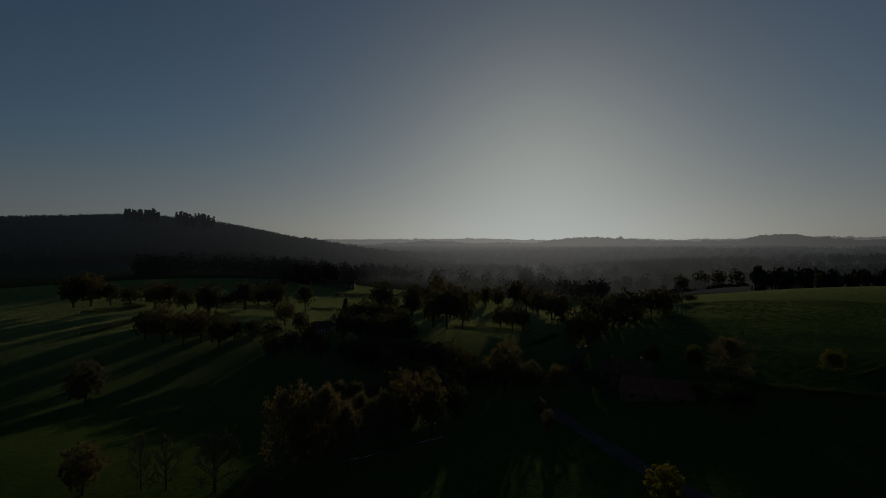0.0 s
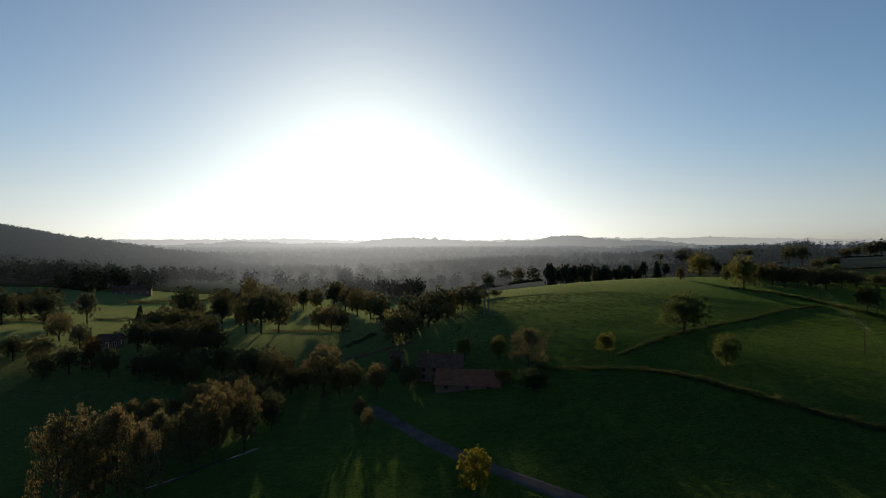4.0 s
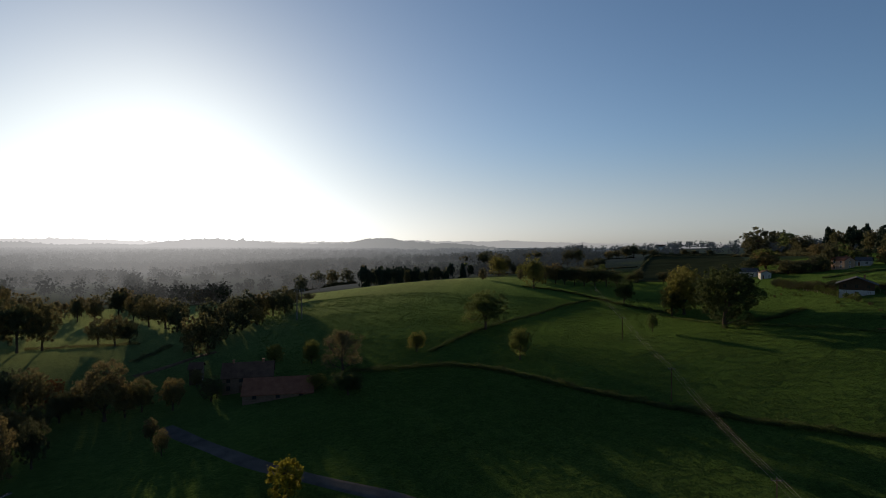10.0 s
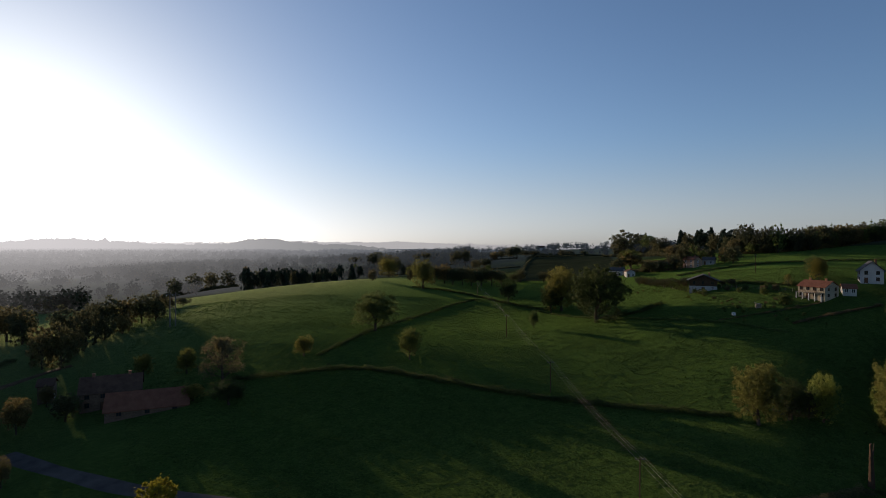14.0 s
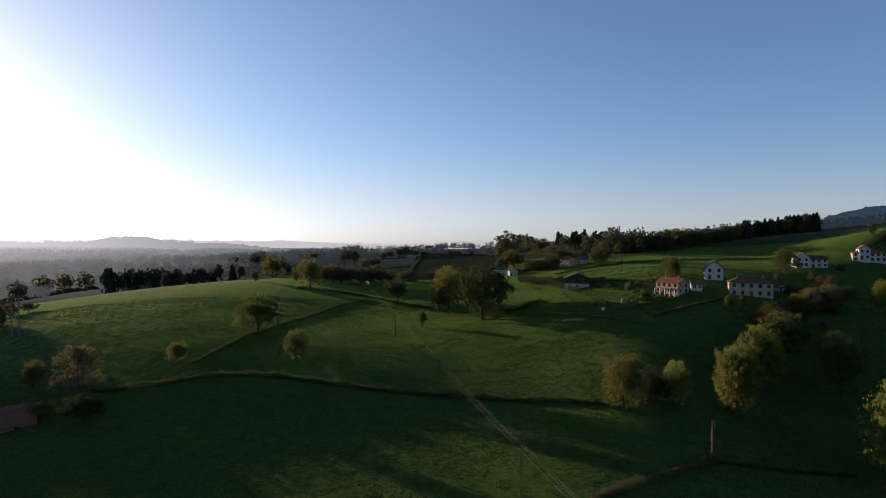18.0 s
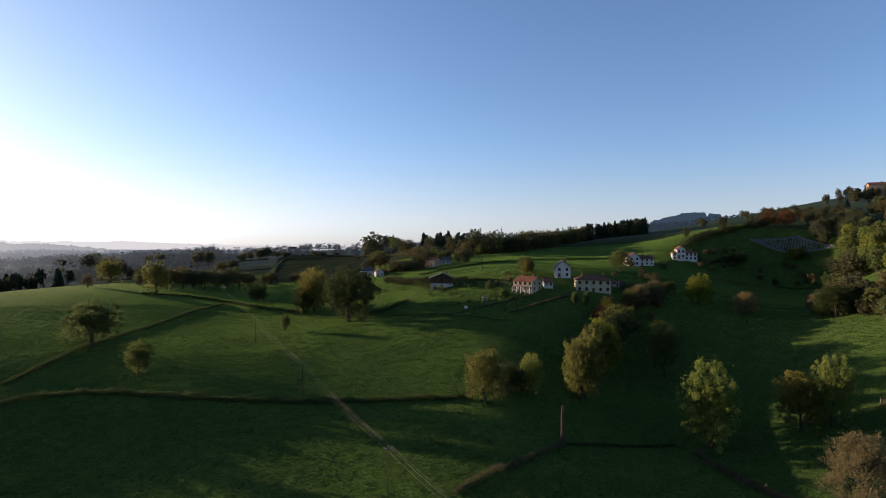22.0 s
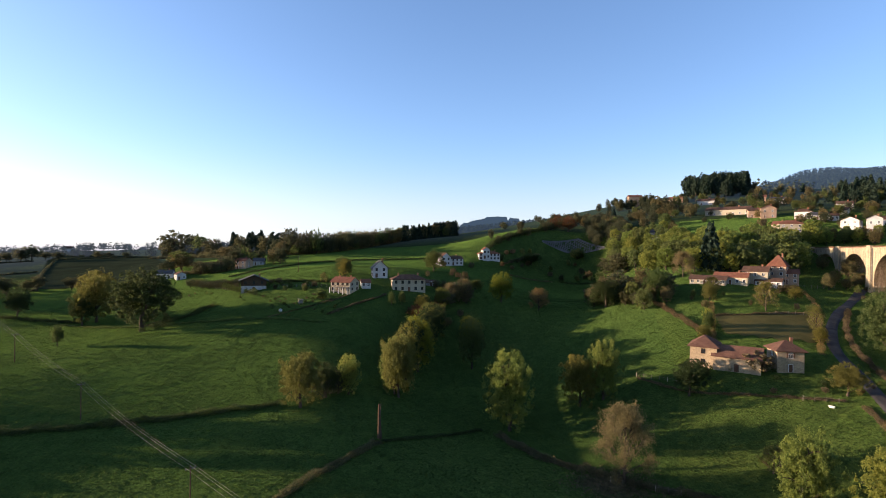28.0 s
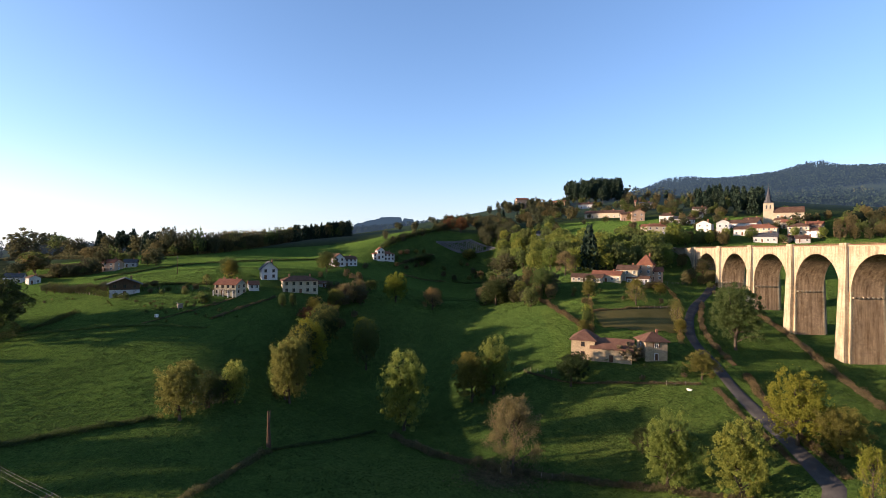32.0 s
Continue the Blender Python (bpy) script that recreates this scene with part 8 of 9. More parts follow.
for (ax, ay), (bx, by) in zip(POLES, POLES[1:]):
    for sx in (-0.8, 0.0, 0.8):
        ox, oy = sx * math.cos(radians(-48)), sx * math.sin(radians(-48))
        up = POLE_HIGH + (0.05 if sx else 0.28)
        wire(Vector((ax + ox, ay + oy, ground_z(ax, ay) + up)), Vector((bx + ox, by + oy, ground_z(bx, by) + up)), 0.9)

# ---- the far land: woods and hedgerows past counting ----
def far_woods(name, label, centre_az, half_az, r0, r1, tries, keep, low, high, leaves, per, fir=False, spread=0.42, leaf=0.2):
    """Trees over a stretch of far country, thick where keep() says so."""
    a = np.radians(rng.uniform(centre_az - half_az, centre_az + half_az, tries))
    r = np.sqrt(rng.uniform(r0 ** 2, r1 ** 2, tries))
    x, y = r * np.sin(a), r * np.cos(a)
    z = heights(x, y)
    ok = keep(x, y, z, r, np.degrees(a))
    x, y, z = x[ok], y[ok], z[ok]
    n = len(x)
    h = rng.uniform(low, high, n)
    p = rng.normal(size=(n, per, 3))
    p /= np.linalg.norm(p, axis=2)[:, :, None]
    p *= rng.uniform(0.3, 1.0, (n, per, 1))
    if fir:
        t = rng.random((n, per))
        p[:, :, 0] *= (1 - t) * 0.55
        p[:, :, 1] *= (1 - t) * 0.55
        p[:, :, 2] = t * 2 - 1
    c = np.stack([x, y, z + h * 0.5], 1)[:, None, :] + p * (h[:, None, None] * np.array([spread, spread, 0.5]))
    q = leaf_quads(c.reshape(-1, 3), 1.0)
    mid = q.mean(axis=1, keepdims=True)
    q = mid + (q - mid) * np.repeat(h * (leaf if not fir else 0.17), per)[:, None, None]
    return tagged(new(name, quads_mesh(name, q, leaves)), label, "woodland", kind="stuff")


def patches(x, y, scale, seed):
    """A slow wave field, -1 to 1, for woods that come and go."""
    u, v = x / scale + seed * 1.7, y / scale - seed * 2.3
    return (np.sin(u + 1.3 * np.sin(v * 0.7)) + np.sin(v * 1.31 + 1.1 * np.sin(u * 0.9 + seed)) + 0.6 * np.sin(2.3 * u + 1.9 * v)) / 2.6


def lines(x, y, scale, seed):
    """Near zero along a net of hedgerows."""
    u = x + 25 * np.sin(y / 170 + seed)
    v = y + 30 * np.sin(x / 190 + seed)
    return np.minimum(np.abs((u / scale) % 1 - 0.5), np.abs((v / (scale * 0.8)) % 1 - 0.5))


# the wooded hill on the skyline, firs along its crest
def left_hill(x, y, z, r, a):
    top = r > 735 + 30 * patches(x, y, 60, 3) + 6 * (a + 22)
    low_wood = (a < -29 + 2 * patches(x, y, 40, 5)) & (r > 430) & (r < 640)
    return (top & (z > 20)) | low_wood | ((patches(x, y, 35, 7) > 0.75) & (r < 735))


far_woods("far_wood", "dark wooded hillside", -34, 30, 560, 1250, 26000, left_hill, 8, 12, L_FAR, 22, False, 0.45, 0.15)
hedge([(-384.3, 694.0), (-325.1, 747.7), (-244.6, 820.1), (-158.9, 892.3)], 4, 6, L_FAR, 'dark hedge across the hillside pasture', 10, leaf=0.9)
hedge([(-327.3, 658.2), (-281.6, 710.5), (-207.7, 745.9)], 4, 6, L_FAR, 'dark hedge across the hillside pasture', 10, leaf=0.9)
hedge([(-246.7, 505.6), (-176.0, 466.7), (-102.7, 412.5)], 4, 6, L_FAR, 'dark hedge across the hillside pasture', 10, leaf=0.9)
hedge([(-123.2, 302.7), (-128.5, 349.4), (-120.0, 401.7)], 4, 6, L_FAR, 'dark hedge across the hillside pasture', 10, leaf=0.9)
far_woods("far_conifers", "tall dark conifers standing up on the hill crest", -27, 4.2, 930, 1080, 330, lambda x, y, z, r, a: ((a > -30.8) & (a < -28.0)) | ((a > -26.6) & (a < -23.2)), 11, 21, L_FAR_FIR, 26, True, 0.36)
# hedgerow country and copses down the valley, thick with trees
def valley(x, y, z, r, a):
    rows = lines(x, y, 150, 0.4) < 0.03
    woods = patches(x, y, 75, 2) > 0.34 - 0.3 * np.clip((r - 800) / 300, 0, 1) + 0.55 * np.clip((a - 22) / 14, 0, 1) - 0.5 * np.clip((r - 650) / 500, 0, 1) * (a < 26)
    brow = (a > 17) & (r < 520)
    return (rows | woods) & ~brow & (r > 430 + 40 * np.sin(a / 5)) & (z < 46)


far_woods("far_trees", "hazy hedgerow trees and copses down the valley", 12, 42, 430, 1100, 15000, valley, 10, 17, L_FAR, 60, False, 0.40, 0.12)
far_woods("far_trees", "hazy autumn trees down the valley", 12, 42, 430, 1100, 5200, valley, 9, 15, L_FAR_GOLD, 60, False, 0.40, 0.12)
far_woods("far_trees", "pale woods deep in the haze", 18, 46, 1100, 2900, 20000, valley, 10, 17, L_FAR, 18, False, 0.55, 0.24)
far_woods("far_trees", "distant woods beyond the ridge", 62, 16, 560, 1300, 4500, lambda x, y, z, r, a: ((patches(x, y, 120, 3) > 0.45) | (lines(x, y, 170, 0.9) < 0.03)) & (z < 70), 7, 13, L_FAR, 64, False, 0.42, 0.13)
# forested mountain behind the village, with a few meadows in the forest
MEADOWS = [(827, -990, 30), (822, -1023, 33), (777, -1071, 33), (758, -1098, 38), (697, -1062, 38), (734, -1142, 33)]


def open_land(x, y):
    return np.min([np.hypot(x - mx, (y - my) * 0.6) - mr for mx, my, mr in MEADOWS], axis=0) > 0


far_woods("mountain_forest", "dark fir forest on the mountain", 135, 40, 900, 2900, 88000, lambda x, y, z, r, a: (z > 70) & (patches(x, y, 150, 5) + (z - 150) / 220 > -0.5) & open_land(x, y) & ~((a < 127) & (r < 1000)), 13, 19, L_FAR_FIR, 11, True, 0.62)
far_woods("mountain_wood", "autumn broadleaf wood on the mountain slope", 138, 32, 650, 1300, 4500, lambda x, y, z, r, a: (z > 62) & (patches(x, y, 110, 8) > 0.25) & (r > 720), 8, 13, L_FAR_SLOPE, 14)


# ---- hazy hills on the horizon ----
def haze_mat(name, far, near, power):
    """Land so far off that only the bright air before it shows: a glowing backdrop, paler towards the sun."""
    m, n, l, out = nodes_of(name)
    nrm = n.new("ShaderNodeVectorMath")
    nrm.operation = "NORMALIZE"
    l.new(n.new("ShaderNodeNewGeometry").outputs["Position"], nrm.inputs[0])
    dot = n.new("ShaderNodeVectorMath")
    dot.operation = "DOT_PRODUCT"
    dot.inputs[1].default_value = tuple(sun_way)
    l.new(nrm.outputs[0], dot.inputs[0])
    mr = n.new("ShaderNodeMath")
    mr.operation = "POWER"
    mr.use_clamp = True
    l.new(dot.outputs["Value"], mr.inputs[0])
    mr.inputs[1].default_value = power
    # the haze and its sunward brightening are painted straight into the emission
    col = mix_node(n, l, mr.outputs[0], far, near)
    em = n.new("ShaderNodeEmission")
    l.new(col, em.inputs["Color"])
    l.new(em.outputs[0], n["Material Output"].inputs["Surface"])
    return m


bumps = np.random.default_rng(5).random(4096)


def rough_line(m):
    """A smooth random wave, 0 to 1."""
    k = math.floor(m)
    f = m - k
    f = f * f * (3 - 2 * f)
    return float(bumps[k % 4096] * (1 - f) + bumps[(k + 1) % 4096] * f)


def tree_line(a, radius):
    """Tree tops along a crest, uneven and in clumps."""
    m = a * radius / 57.3 + radius
    return 1.0 + 13.0 * rough_line(m / 70) ** 2 * rough_line(m / 11 + 50) + 11.0 * rough_line(m / 7 + 90) * rough_line(m / 26 + 7) + 4.0 * rough_line(m / 3 + 33)


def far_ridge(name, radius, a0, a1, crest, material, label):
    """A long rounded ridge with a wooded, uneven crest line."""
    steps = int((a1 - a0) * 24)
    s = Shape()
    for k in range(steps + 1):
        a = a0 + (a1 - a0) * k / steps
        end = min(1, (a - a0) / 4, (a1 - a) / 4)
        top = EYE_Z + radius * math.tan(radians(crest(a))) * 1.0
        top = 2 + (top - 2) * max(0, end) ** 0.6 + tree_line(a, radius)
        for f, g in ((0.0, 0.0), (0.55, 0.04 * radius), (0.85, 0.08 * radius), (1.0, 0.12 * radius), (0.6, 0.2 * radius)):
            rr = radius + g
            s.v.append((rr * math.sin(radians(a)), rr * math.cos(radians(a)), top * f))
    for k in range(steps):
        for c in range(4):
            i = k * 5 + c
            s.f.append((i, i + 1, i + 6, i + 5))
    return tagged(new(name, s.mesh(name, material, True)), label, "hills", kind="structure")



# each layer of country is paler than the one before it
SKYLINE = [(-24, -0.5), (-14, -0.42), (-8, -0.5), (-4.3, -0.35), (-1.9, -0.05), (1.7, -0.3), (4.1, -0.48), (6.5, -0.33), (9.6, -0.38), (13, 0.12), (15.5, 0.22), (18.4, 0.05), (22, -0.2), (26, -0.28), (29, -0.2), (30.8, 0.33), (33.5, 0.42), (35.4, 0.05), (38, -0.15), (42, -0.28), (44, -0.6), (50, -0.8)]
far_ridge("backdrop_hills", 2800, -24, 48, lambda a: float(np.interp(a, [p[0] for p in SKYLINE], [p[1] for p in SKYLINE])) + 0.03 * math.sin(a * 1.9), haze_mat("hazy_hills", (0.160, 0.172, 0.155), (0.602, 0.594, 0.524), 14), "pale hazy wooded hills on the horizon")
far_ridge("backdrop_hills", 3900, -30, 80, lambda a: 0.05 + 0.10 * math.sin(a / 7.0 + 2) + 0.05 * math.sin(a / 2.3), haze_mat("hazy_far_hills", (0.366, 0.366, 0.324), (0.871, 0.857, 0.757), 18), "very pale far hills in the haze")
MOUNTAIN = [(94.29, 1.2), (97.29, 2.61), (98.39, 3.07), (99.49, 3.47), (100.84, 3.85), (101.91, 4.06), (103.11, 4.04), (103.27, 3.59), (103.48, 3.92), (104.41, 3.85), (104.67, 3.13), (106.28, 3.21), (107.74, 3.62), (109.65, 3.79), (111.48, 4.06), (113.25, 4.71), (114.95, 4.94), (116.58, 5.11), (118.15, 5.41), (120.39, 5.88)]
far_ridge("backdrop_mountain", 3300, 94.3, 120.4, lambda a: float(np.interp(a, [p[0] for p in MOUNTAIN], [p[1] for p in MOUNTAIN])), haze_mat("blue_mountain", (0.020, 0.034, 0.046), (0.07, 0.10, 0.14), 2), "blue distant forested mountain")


# ---- the village church ----
def church(x, y, facing):
    root = new("church")
    root.matrix_world = pose(x, y, ground_z(x, y), 0, 0, 180 - facing)
    tagged(root, "small cream stone church with a slate spire", "church")
    tower = part("tower", Shape().box(-3, 3, -3, 3, -2, 13), WALL_CREAM, root)
    part("cornice", Shape().box(-3.25, 3.25, -3.25, 3.25, 8.2, 8.5).box(-3.3, 3.3, -3.3, 3.3, 12.9, 13.25), WALL_STONE, tower)
    for k in range(4):
        m = Matrix.Rotation(radians(90 * k), 4, "Z")
        for sx in (-1.1, 1.1):
            arch = Shape()
            pts = [(sx - 0.45, 9.2), (sx + 0.45, 9.2), (sx + 0.45, 11.2)] + [(sx + 0.45 * math.cos(t), 11.2 + 0.45 * math.sin(t)) for t in (0.6, 1.2, 1.57, 1.95, 2.55)] + [(sx - 0.45, 11.2)]
            n = len(pts)
            arch.add([m @ Vector((p, -3.06, q)) for p, q in pts] + [m @ Vector((p, -2.9, q)) for p, q in pts], [tuple(range(n))] + [(i, (i + 1) % n + 0, (i + 1) % n + n, i + n) for i in range(n)])
            part("belfry_opening", arch, METAL_DARK, tower, "dark louvred belfry opening")
    sp = Shape()
    ring = [(3.2 * math.cos(radians(22.5 + 45 * k)) * 1.05, 3.2 * math.sin(radians(22.5 + 45 * k)) * 1.05, 13.2) for k in range(8)]
    waist = [(p[0] * 0.55, p[1] * 0.55, 15.6) for p in ring]
    sp.add(ring + waist + [(0, 0, 25.5)], [(k, (k + 1) % 8, 8 + (k + 1) % 8, 8 + k) for k in range(8)] + [(8 + k, 8 + (k + 1) % 8, 16) for k in range(8)])
    spire = part("spire", sp, ROOF_DARK, root, "dark slate spire")
    part("cross", Shape().box(-0.06, 0.06, -0.06, 0.06, 25.3, 27.0).box(-0.4, 0.4, -0.05, 0.05, 26.2, 26.35), METAL_DARK, spire)
    nave = part("nave", Shape().add([(3, -4, -2), (20, -4, -2), (20, 4, -2), (3, 4, -2), (3, -4, 6.5), (20, -4, 6.5), (20, 4, 6.5), (3, 4, 6.5), (3, 0, 10), (20, 0, 10)],
                                    [(0, 1, 5, 4), (2, 3, 7, 6), (1, 2, 6, 9, 5), (3, 0, 4, 8, 7), (4, 5, 9, 8), (6, 7, 8, 9)]), WALL_CREAM, root)
    part("nave_roof", Shape().add([(2.8, -4.5, 6.2), (20.4, -4.5, 6.2), (20.4, 0, 10.2), (2.8, 0, 10.2), (2.8, 4.5, 6.2), (20.4, 4.5, 6.2), (2.8, -4.5, 6.45), (20.4, -4.5, 6.45), (20.4, 0, 10.45), (2.8, 0, 10.45), (2.8, 4.5, 6.45), (20.4, 4.5, 6.45)],
                                  [(6, 7, 8, 9), (9, 8, 11, 10), (3, 2, 1, 0), (4, 5, 2, 3), (0, 1, 7, 6), (5, 4, 10, 11), (1, 2, 8, 7), (2, 5, 11, 8), (4, 3, 9, 10), (3, 0, 6, 9)]), ROOF_BROWN, nave)
    for k in range(4):
        window(nave, Matrix.Translation((5.5 + 4 * k, -4, 2.0)) @ Matrix.Rotation(radians(180), 4, "Z"), 0.9, 2.4)
    return root


church(278.6, -320.9, 318)


# ---- the hillside cemetery ----
def cemetery(corners):
    """A walled plot on the slope, with rows of graves that follow it."""
    c = [Vector((x, y, 0)) for x, y in corners]
    wall = new("cemetery_wall")
    tagged(wall, "low grey stone wall round the cemetery", "wall")
    for a, b in zip(c, c[1:] + c[:1]):
        n = max(2, int((b - a).length / 4))
        s = Shape()
        side = (b - a).normalized().cross(Vector((0, 0, 1))) * 0.22
        for k in range(n + 1):
            p = a.lerp(b, k / n)
            z = ground_z(p.x, p.y)
            for q, h in ((side, -0.4), (side, 1.1), (-side, 1.1), (-side, -0.4)):
                s.v.append((p.x + q.x, p.y + q.y, z + h))
        for k in range(n):
            for e in range(4):
                i, j = k * 4 + e, k * 4 + (e + 1) % 4
                s.f.append((i, j, j + 4, i + 4))
        part("wall_run", s, GRANITE, wall)
    grave = new("grave")
    tagged(grave, "grey granite grave with an upright headstone", "grave", "graves of the cemetery")
    part("slab", Shape().box(-0.55, 0.55, -1.1, 1.1, -0.3, 0.35).box(-0.45, 0.45, -1.0, 1.0, 0.35, 0.42), GRANITE, grave)
    part("headstone", Shape().add([(-0.5, 1.0, 0.3), (0.5, 1.0, 0.3), (0.5, 1.2, 0.3), (-0.5, 1.2, 0.3), (-0.5, 1.0, 1.2), (0.5, 1.0, 1.2), (0.5, 1.2, 1.2), (-0.5, 1.2, 1.2), (0, 1.0, 1.5), (0, 1.2, 1.5)],
                                  [(0, 1, 5, 8, 4), (2, 3, 7, 9, 6), (1, 2, 6, 5), (3, 0, 4, 7), (5, 6, 9, 8), (7, 4, 8, 9)]), GRANITE, grave)
    turn = math.atan2((c[1] - c[0]).y, (c[1] - c[0]).x)
    first = True
    for i in range(12):
        for j in range(8):
            if rng.random() < 0.12:
                continue
            u, v = (i + 0.6) / 12.2, (j + 0.6) / 8.2
            p = c[0].lerp(c[1], u).lerp(c[3].lerp(c[2], u), v)
            m = Matrix.Translation((p.x, p.y, ground_z(p.x, p.y))) @ Matrix.Rotation(turn, 4, "Z") @ Matrix.Diagonal((1, 1, float(rng.uniform(0.8, 1.3)), 1))
            if first:
                grave.matrix_basis = m
                first = False
            else:
                copy_thing(grave, m).matrix_basis = m


cemetery([(405.9, -123.5), (395.5, -139.0), (384.4, -165.1), (407.7, -153.0)])


# ---- the double pylon on the pasture's brow ----
def double_pylon(x, y, turn, height):
    root = new("pylon")
    root.matrix_world = pose(x, y, ground_z(x, y), 0, 0, turn)
    tagged(root, "tall double-post power pylon with a crossbeam", "pylon")
    for sx in (-1.1, 1.1):
        part("post", Shape().tube([(sx, 0, -0.6), (sx, 0, height * 0.5), (sx, 0, height)], [0.28, 0.24, 0.18], 8), CONCRETE, root)
    part("crossbeam", Shape().box(-2.6, 2.6, -0.12, 0.12, height - 1.0, height - 0.75), METAL_DARK, root)
    part("brace", Shape().box(-1.1, 1.1, -0.08, 0.08, height * 0.55, height * 0.55 + 0.15), METAL_DARK, root)
    for sx in (-2.4, 0, 2.4):
        part("insulator", Shape().tube([(sx, 0, height - 1.0), (sx, 0, height - 1.3), (sx, 0, height - 1.7)], [0.06, 0.1, 0.05], 8), FRAME_WHITE, root)


double_pylon(106.4, 239.4, -24, 15)


# ---- fences ----
def fence(points, label, rails=2):
    xy, w = along(points, 2.6)
    root = new("fence")
    tagged(root, label, "fence")
    for k in range(len(xy)):
        x, y = xy[k]
        z = ground_z(x, y)
        part("post", Shape().tube([(x, y, z - 0.3), (x, y, z + 0.7), (x, y, z + 1.35)], [0.07, 0.065, 0.06], 6), WOOD_PALE if k % 4 == 0 else WOOD_GREY, root)
        if k:
            p, q = xy[k - 1]
            for r in range(rails):
                h = 0.55 + 0.5 * r
                part("rail", Shape().tube([(p, q, ground_z(p, q) + h), ((p + x) / 2, (q + y) / 2, (ground_z(p, q) + z) / 2 + h - 0.03), (x, y, z + h)], [0.018] * 3, 4), WOOD_GREY, root)
    return root


fence([(128.5, -109.8), (123.5, -118.5)], 'pasture fence of pale wooden posts and rails')
fence([(188.3, -146.4), (187.6, -160.2), (180.6, -158.7)], 'pasture fence of pale wooden posts and rails')
fence([(160.0, -79.6), (150.4, -85.0), (145.8, -90.1)], 'pasture fence of pale wooden posts and rails')
fence([(220.3, -185.3), (217.8, -191.8), (217.2, -201.3)], 'pasture fence of pale wooden posts and rails')
fence([(297.5, 93.5), (275.6, 74.5), (260.6, 59.0)], 'pasture fence of pale wooden posts and rails')
fence([(273.0, 55.9), (264.9, 39.9), (261.3, 25.4)], 'pasture fence of pale wooden posts and rails')
fence([(113.8, -50.9), (112.4, -53.0), (111.3, -54.9)], 'pasture fence of pale wooden posts and rails')
fence([(110.0, -59.4), (108.9, -62.7), (107.6, -65.9)], 'pasture fence of pale wooden posts and rails')


def trough(x, y):
    """An old bath that serves the cattle as a drinking trough."""
    root = new("water_trough")
    root.matrix_world = pose(x, y, ground_z(x, y), 0, 0, 25) @ Matrix.Scale(0.8, 4)
    tagged(root, "old white bath used as a drinking trough", "trough")
    s = Shape()
    n = 16
    for sx, sy, z in ((0.75, 0.3, 0.02), (1.0, 0.42, 0.6), (1.08, 0.5, 0.62), (1.08, 0.5, 0.56)):
        s.v += [(sx * math.cos(6.2832 * k / n), sy * math.sin(6.2832 * k / n), z) for k in range(n)]
    for r in range(3):
        s.f += [(r * n + k, r * n + (k + 1) % n, (r + 1) * n + (k + 1) % n, (r + 1) * n + k) for k in range(n)]
    s.f.append(tuple(range(n)))
    part("tub", s, FRAME_WHITE, root, smooth=True)
    part("water", Shape().add([(0.95 * math.cos(6.2832 * k / n), 0.4 * math.sin(6.2832 * k / n), 0.5) for k in range(n)], [tuple(range(n))]), WATER, root)


trough(123.3, -113.3)


def dead_trunk(x, y, height):
    """An old ivy-clad trunk that has lost its crown."""
    root = new("dead_tree")
    root.matrix_world = pose(x, y, ground_z(x, y))
    tagged(root, "dark broken trunk of a dead tree in the hollow", "tree")
    h = height
    part("trunk", Shape().tube([(0, 0, -0.4), (0.1, 0, h * 0.3), (-0.25, 0.1, h * 0.65), (-0.5, 0.2, h)], [0.62, 0.46, 0.36, 0.18], 9), TIMBER, root)
    part("limb", Shape().tube([(-0.25, 0.1, h * 0.62), (0.5, -0.2, h * 0.8), (0.8, -0.3, h * 0.98)], [0.22, 0.15, 0.06], 6), BARK, root)


dead_trunk(130.7, 0.4, 8.5)


# ---- small things in the gardens and fields ----
def garden_hut(x, y, turn):
    root = new("garden_hut")
    root.matrix_world = pose(x, y, ground_z(x, y), 0, 0, turn)
    tagged(root, "small weathered wooden hen hut in the garden", "hut")
    part("body", Shape().box(-1.3, 1.3, -0.9, 0.9, 0.35, 1.75), WOOD_GREY, root)
    part("roof", Shape().add([(-1.5, -1.15, 1.7), (1.5, -1.15, 1.7), (1.5, 1.15, 2.15), (-1.5, 1.15, 2.15), (-1.5, -1.15, 1.8), (1.5, -1.15, 1.8), (1.5, 1.15, 2.25), (-1.5, 1.15, 2.25)], [(0, 3, 2, 1), (4, 5, 6, 7), (0, 1, 5, 4), (1, 2, 6, 5), (2, 3, 7, 6), (3, 0, 4, 7)]), METAL_DARK, root)
    part("hatch", Shape().box(-0.5, 0.5, -0.96, -0.88, 0.5, 1.5), TIMBER, root)
    for px_ in (-1.1, 1.1):
        for py_ in (-0.7, 0.7):
            part("leg", Shape().box(px_ - 0.07, px_ + 0.07, py_ - 0.07, py_ + 0.07, -0.3, 0.35), WOOD_GREY, root)


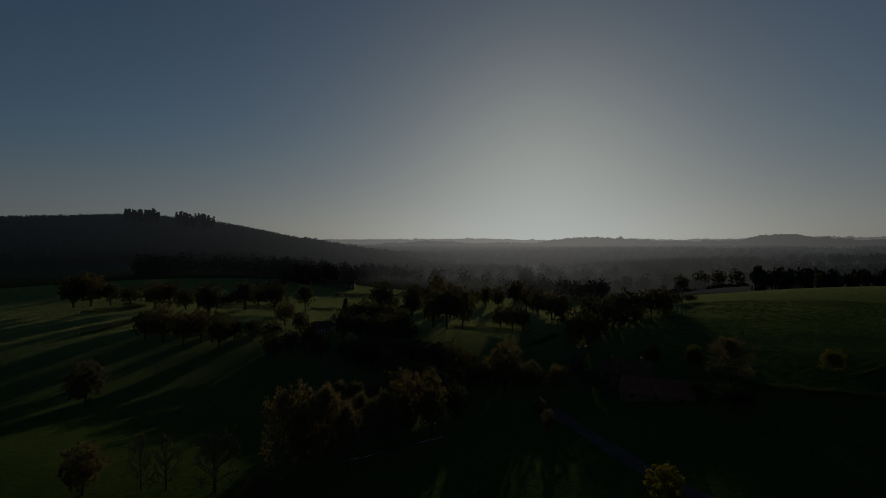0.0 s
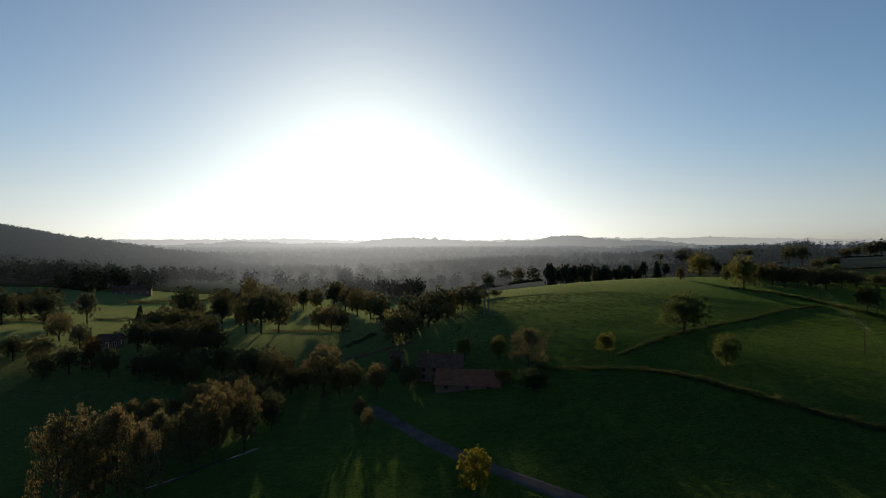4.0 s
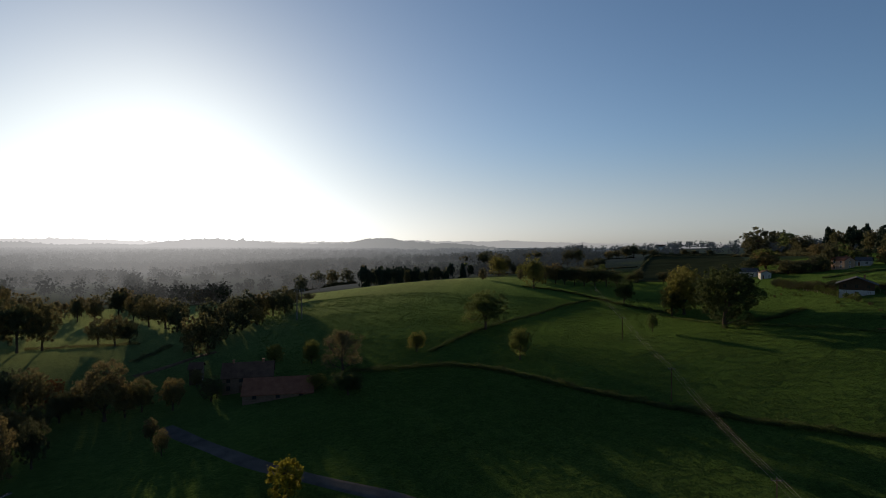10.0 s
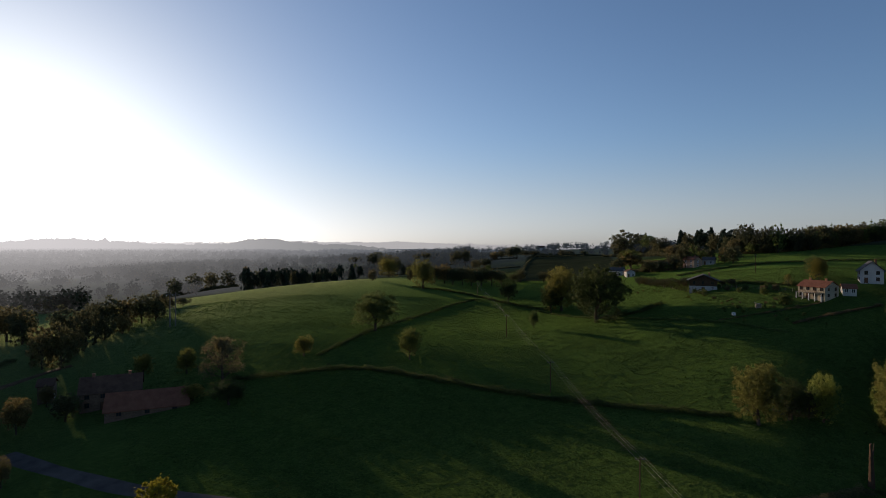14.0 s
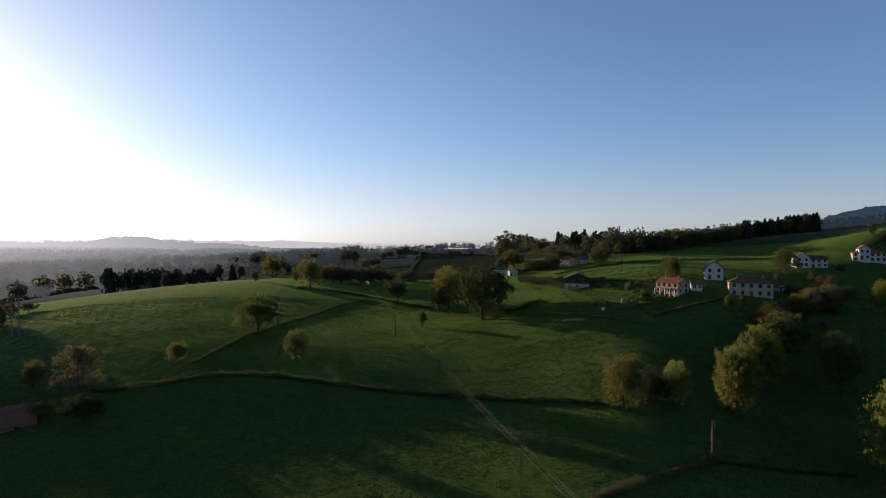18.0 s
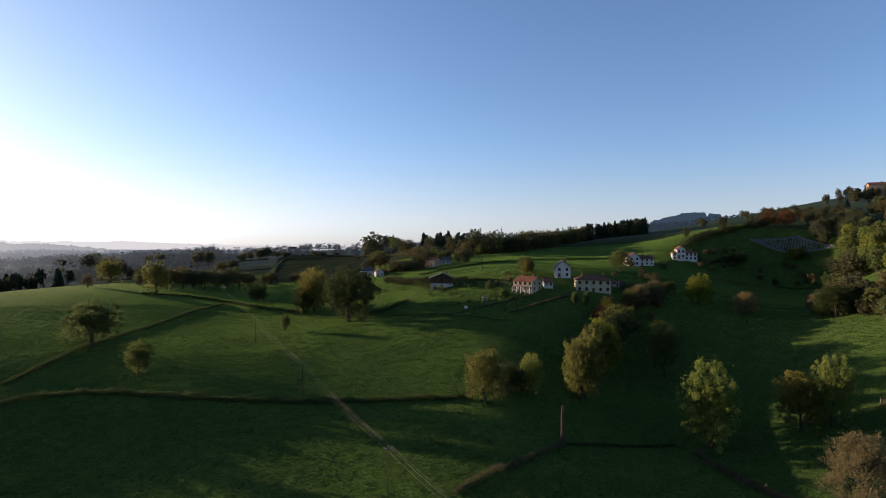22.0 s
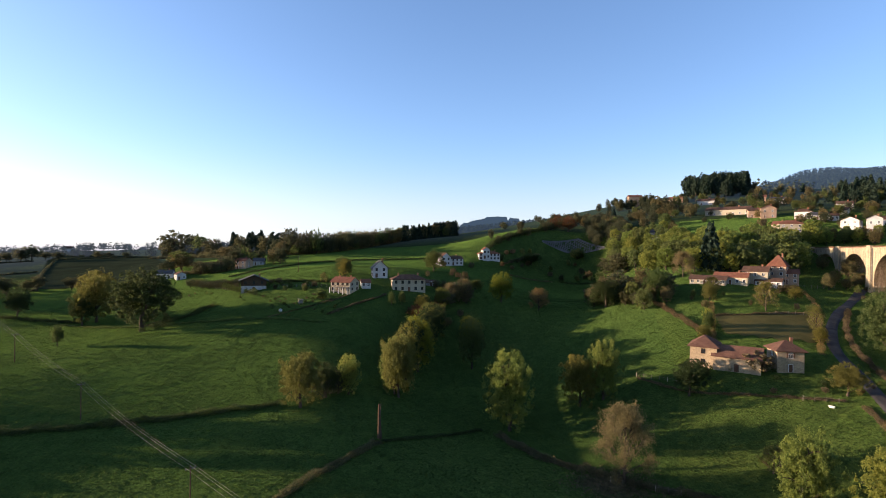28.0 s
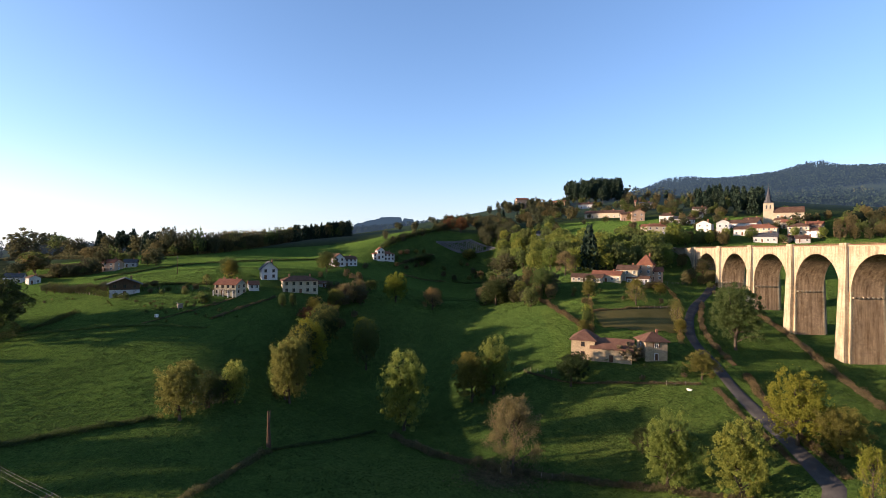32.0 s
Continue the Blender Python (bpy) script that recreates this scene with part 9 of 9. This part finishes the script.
def water_tank(x, y, turn):
    root = new("water_tank")
    root.matrix_world = pose(x, y, ground_z(x, y), 0, 0, turn)
    tagged(root, "white plastic water tank in a wire cage", "water tank")
    part("tank", Shape().box(-0.6, 0.6, -0.5, 0.5, 0.15, 1.15).box(-0.2, 0.2, -0.2, 0.2, 1.15, 1.25), FRAME_WHITE, root)
    part("pallet", Shape().box(-0.62, 0.62, -0.52, 0.52, -0.1, 0.14), WOOD_GREY, root)
    for z in (0.35, 0.65, 0.95):
        part("cage_bar", Shape().box(-0.63, 0.63, -0.53, -0.5, z, z + 0.03).box(-0.63, 0.63, 0.5, 0.53, z, z + 0.03).box(-0.63, -0.6, -0.53, 0.53, z, z + 0.03).box(0.6, 0.63, -0.53, 0.53, z, z + 0.03), METAL_DARK, root)


garden_hut(239.5, 35.9, 20)
water_tank(231.4, 42.9, 35)


def leaf_litter(x, y, rx, ry, count):
    """Fallen leaves lying on the grass, thickest in the middle."""
    p = rng.normal(0, 0.45, (count, 2)) * np.array([rx, ry]) + np.array([x, y])
    z = heights(p[:, 0], p[:, 1]) + rng.uniform(0.05, 0.16, count)
    tagged(new("leaf_litter", quads_mesh("leaf_litter", leaf_quads(np.column_stack([p, z]), 0.30, 0.9), L_BROWN)), "brown fallen leaves lying on pasture", "leaf litter", kind="stuff")


leaf_litter(112.6, -51.0, 7.0, 10.0, 5000)


# ---- pasture grass: tussocks that catch the low light ----
def tussocks(tries, az0, az1, r0, r1, size, leaves, label):
    a = np.radians(rng.uniform(az0, az1, tries))
    r = np.sqrt(rng.uniform(r0 ** 2, r1 ** 2, tries))
    x, y = r * np.sin(a), r * np.cos(a)
    keep = 0.5 * patches(x, y, 7, 3) + 0.6 * patches(x, y, 1.1, 6) + rng.normal(0, 0.3, tries) > -0.1
    x, y = x[keep], y[keep]
    ways = np.array(WAYS)
    clear = np.ones(len(x), bool)
    for p in ways:
        clear &= (x - p[0]) ** 2 + (y - p[1]) ** 2 > 3.1 ** 2
    x, y = x[clear], y[clear]
    n = len(x)
    z = heights(x, y)
    t = rng.uniform(0, np.pi, n)
    w = rng.uniform(0.09, 0.24, n) * size
    h = rng.uniform(0.06, 0.17, n) * size * (0.8 + 0.3 * (patches(x, y, 31, 2) + 1))
    out = []
    for turn in (0.0, 1.4):
        c, s = np.cos(t + turn) * w, np.sin(t + turn) * w
        lx, ly = rng.normal(0, 0.08, n), rng.normal(0, 0.08, n)
        out.append(np.stack([np.stack([x - c, y - s, z - 0.08], 1), np.stack([x + c, y + s, z - 0.08], 1), np.stack([x + c * 0.7 + lx, y + s * 0.7 + ly, z + h], 1), np.stack([x - c * 0.8 + lx, y - s * 0.8 + ly, z + h * 0.8], 1)], 1))
    return tagged(new("grass_tussocks", quads_mesh("grass_tussocks", np.concatenate(out), leaves)), label, "grass", kind="stuff")


tussocks(300000, 20, 149, 84, 330, 1.0, L_TUFT, "short uneven tussocks of grazed pasture grass")
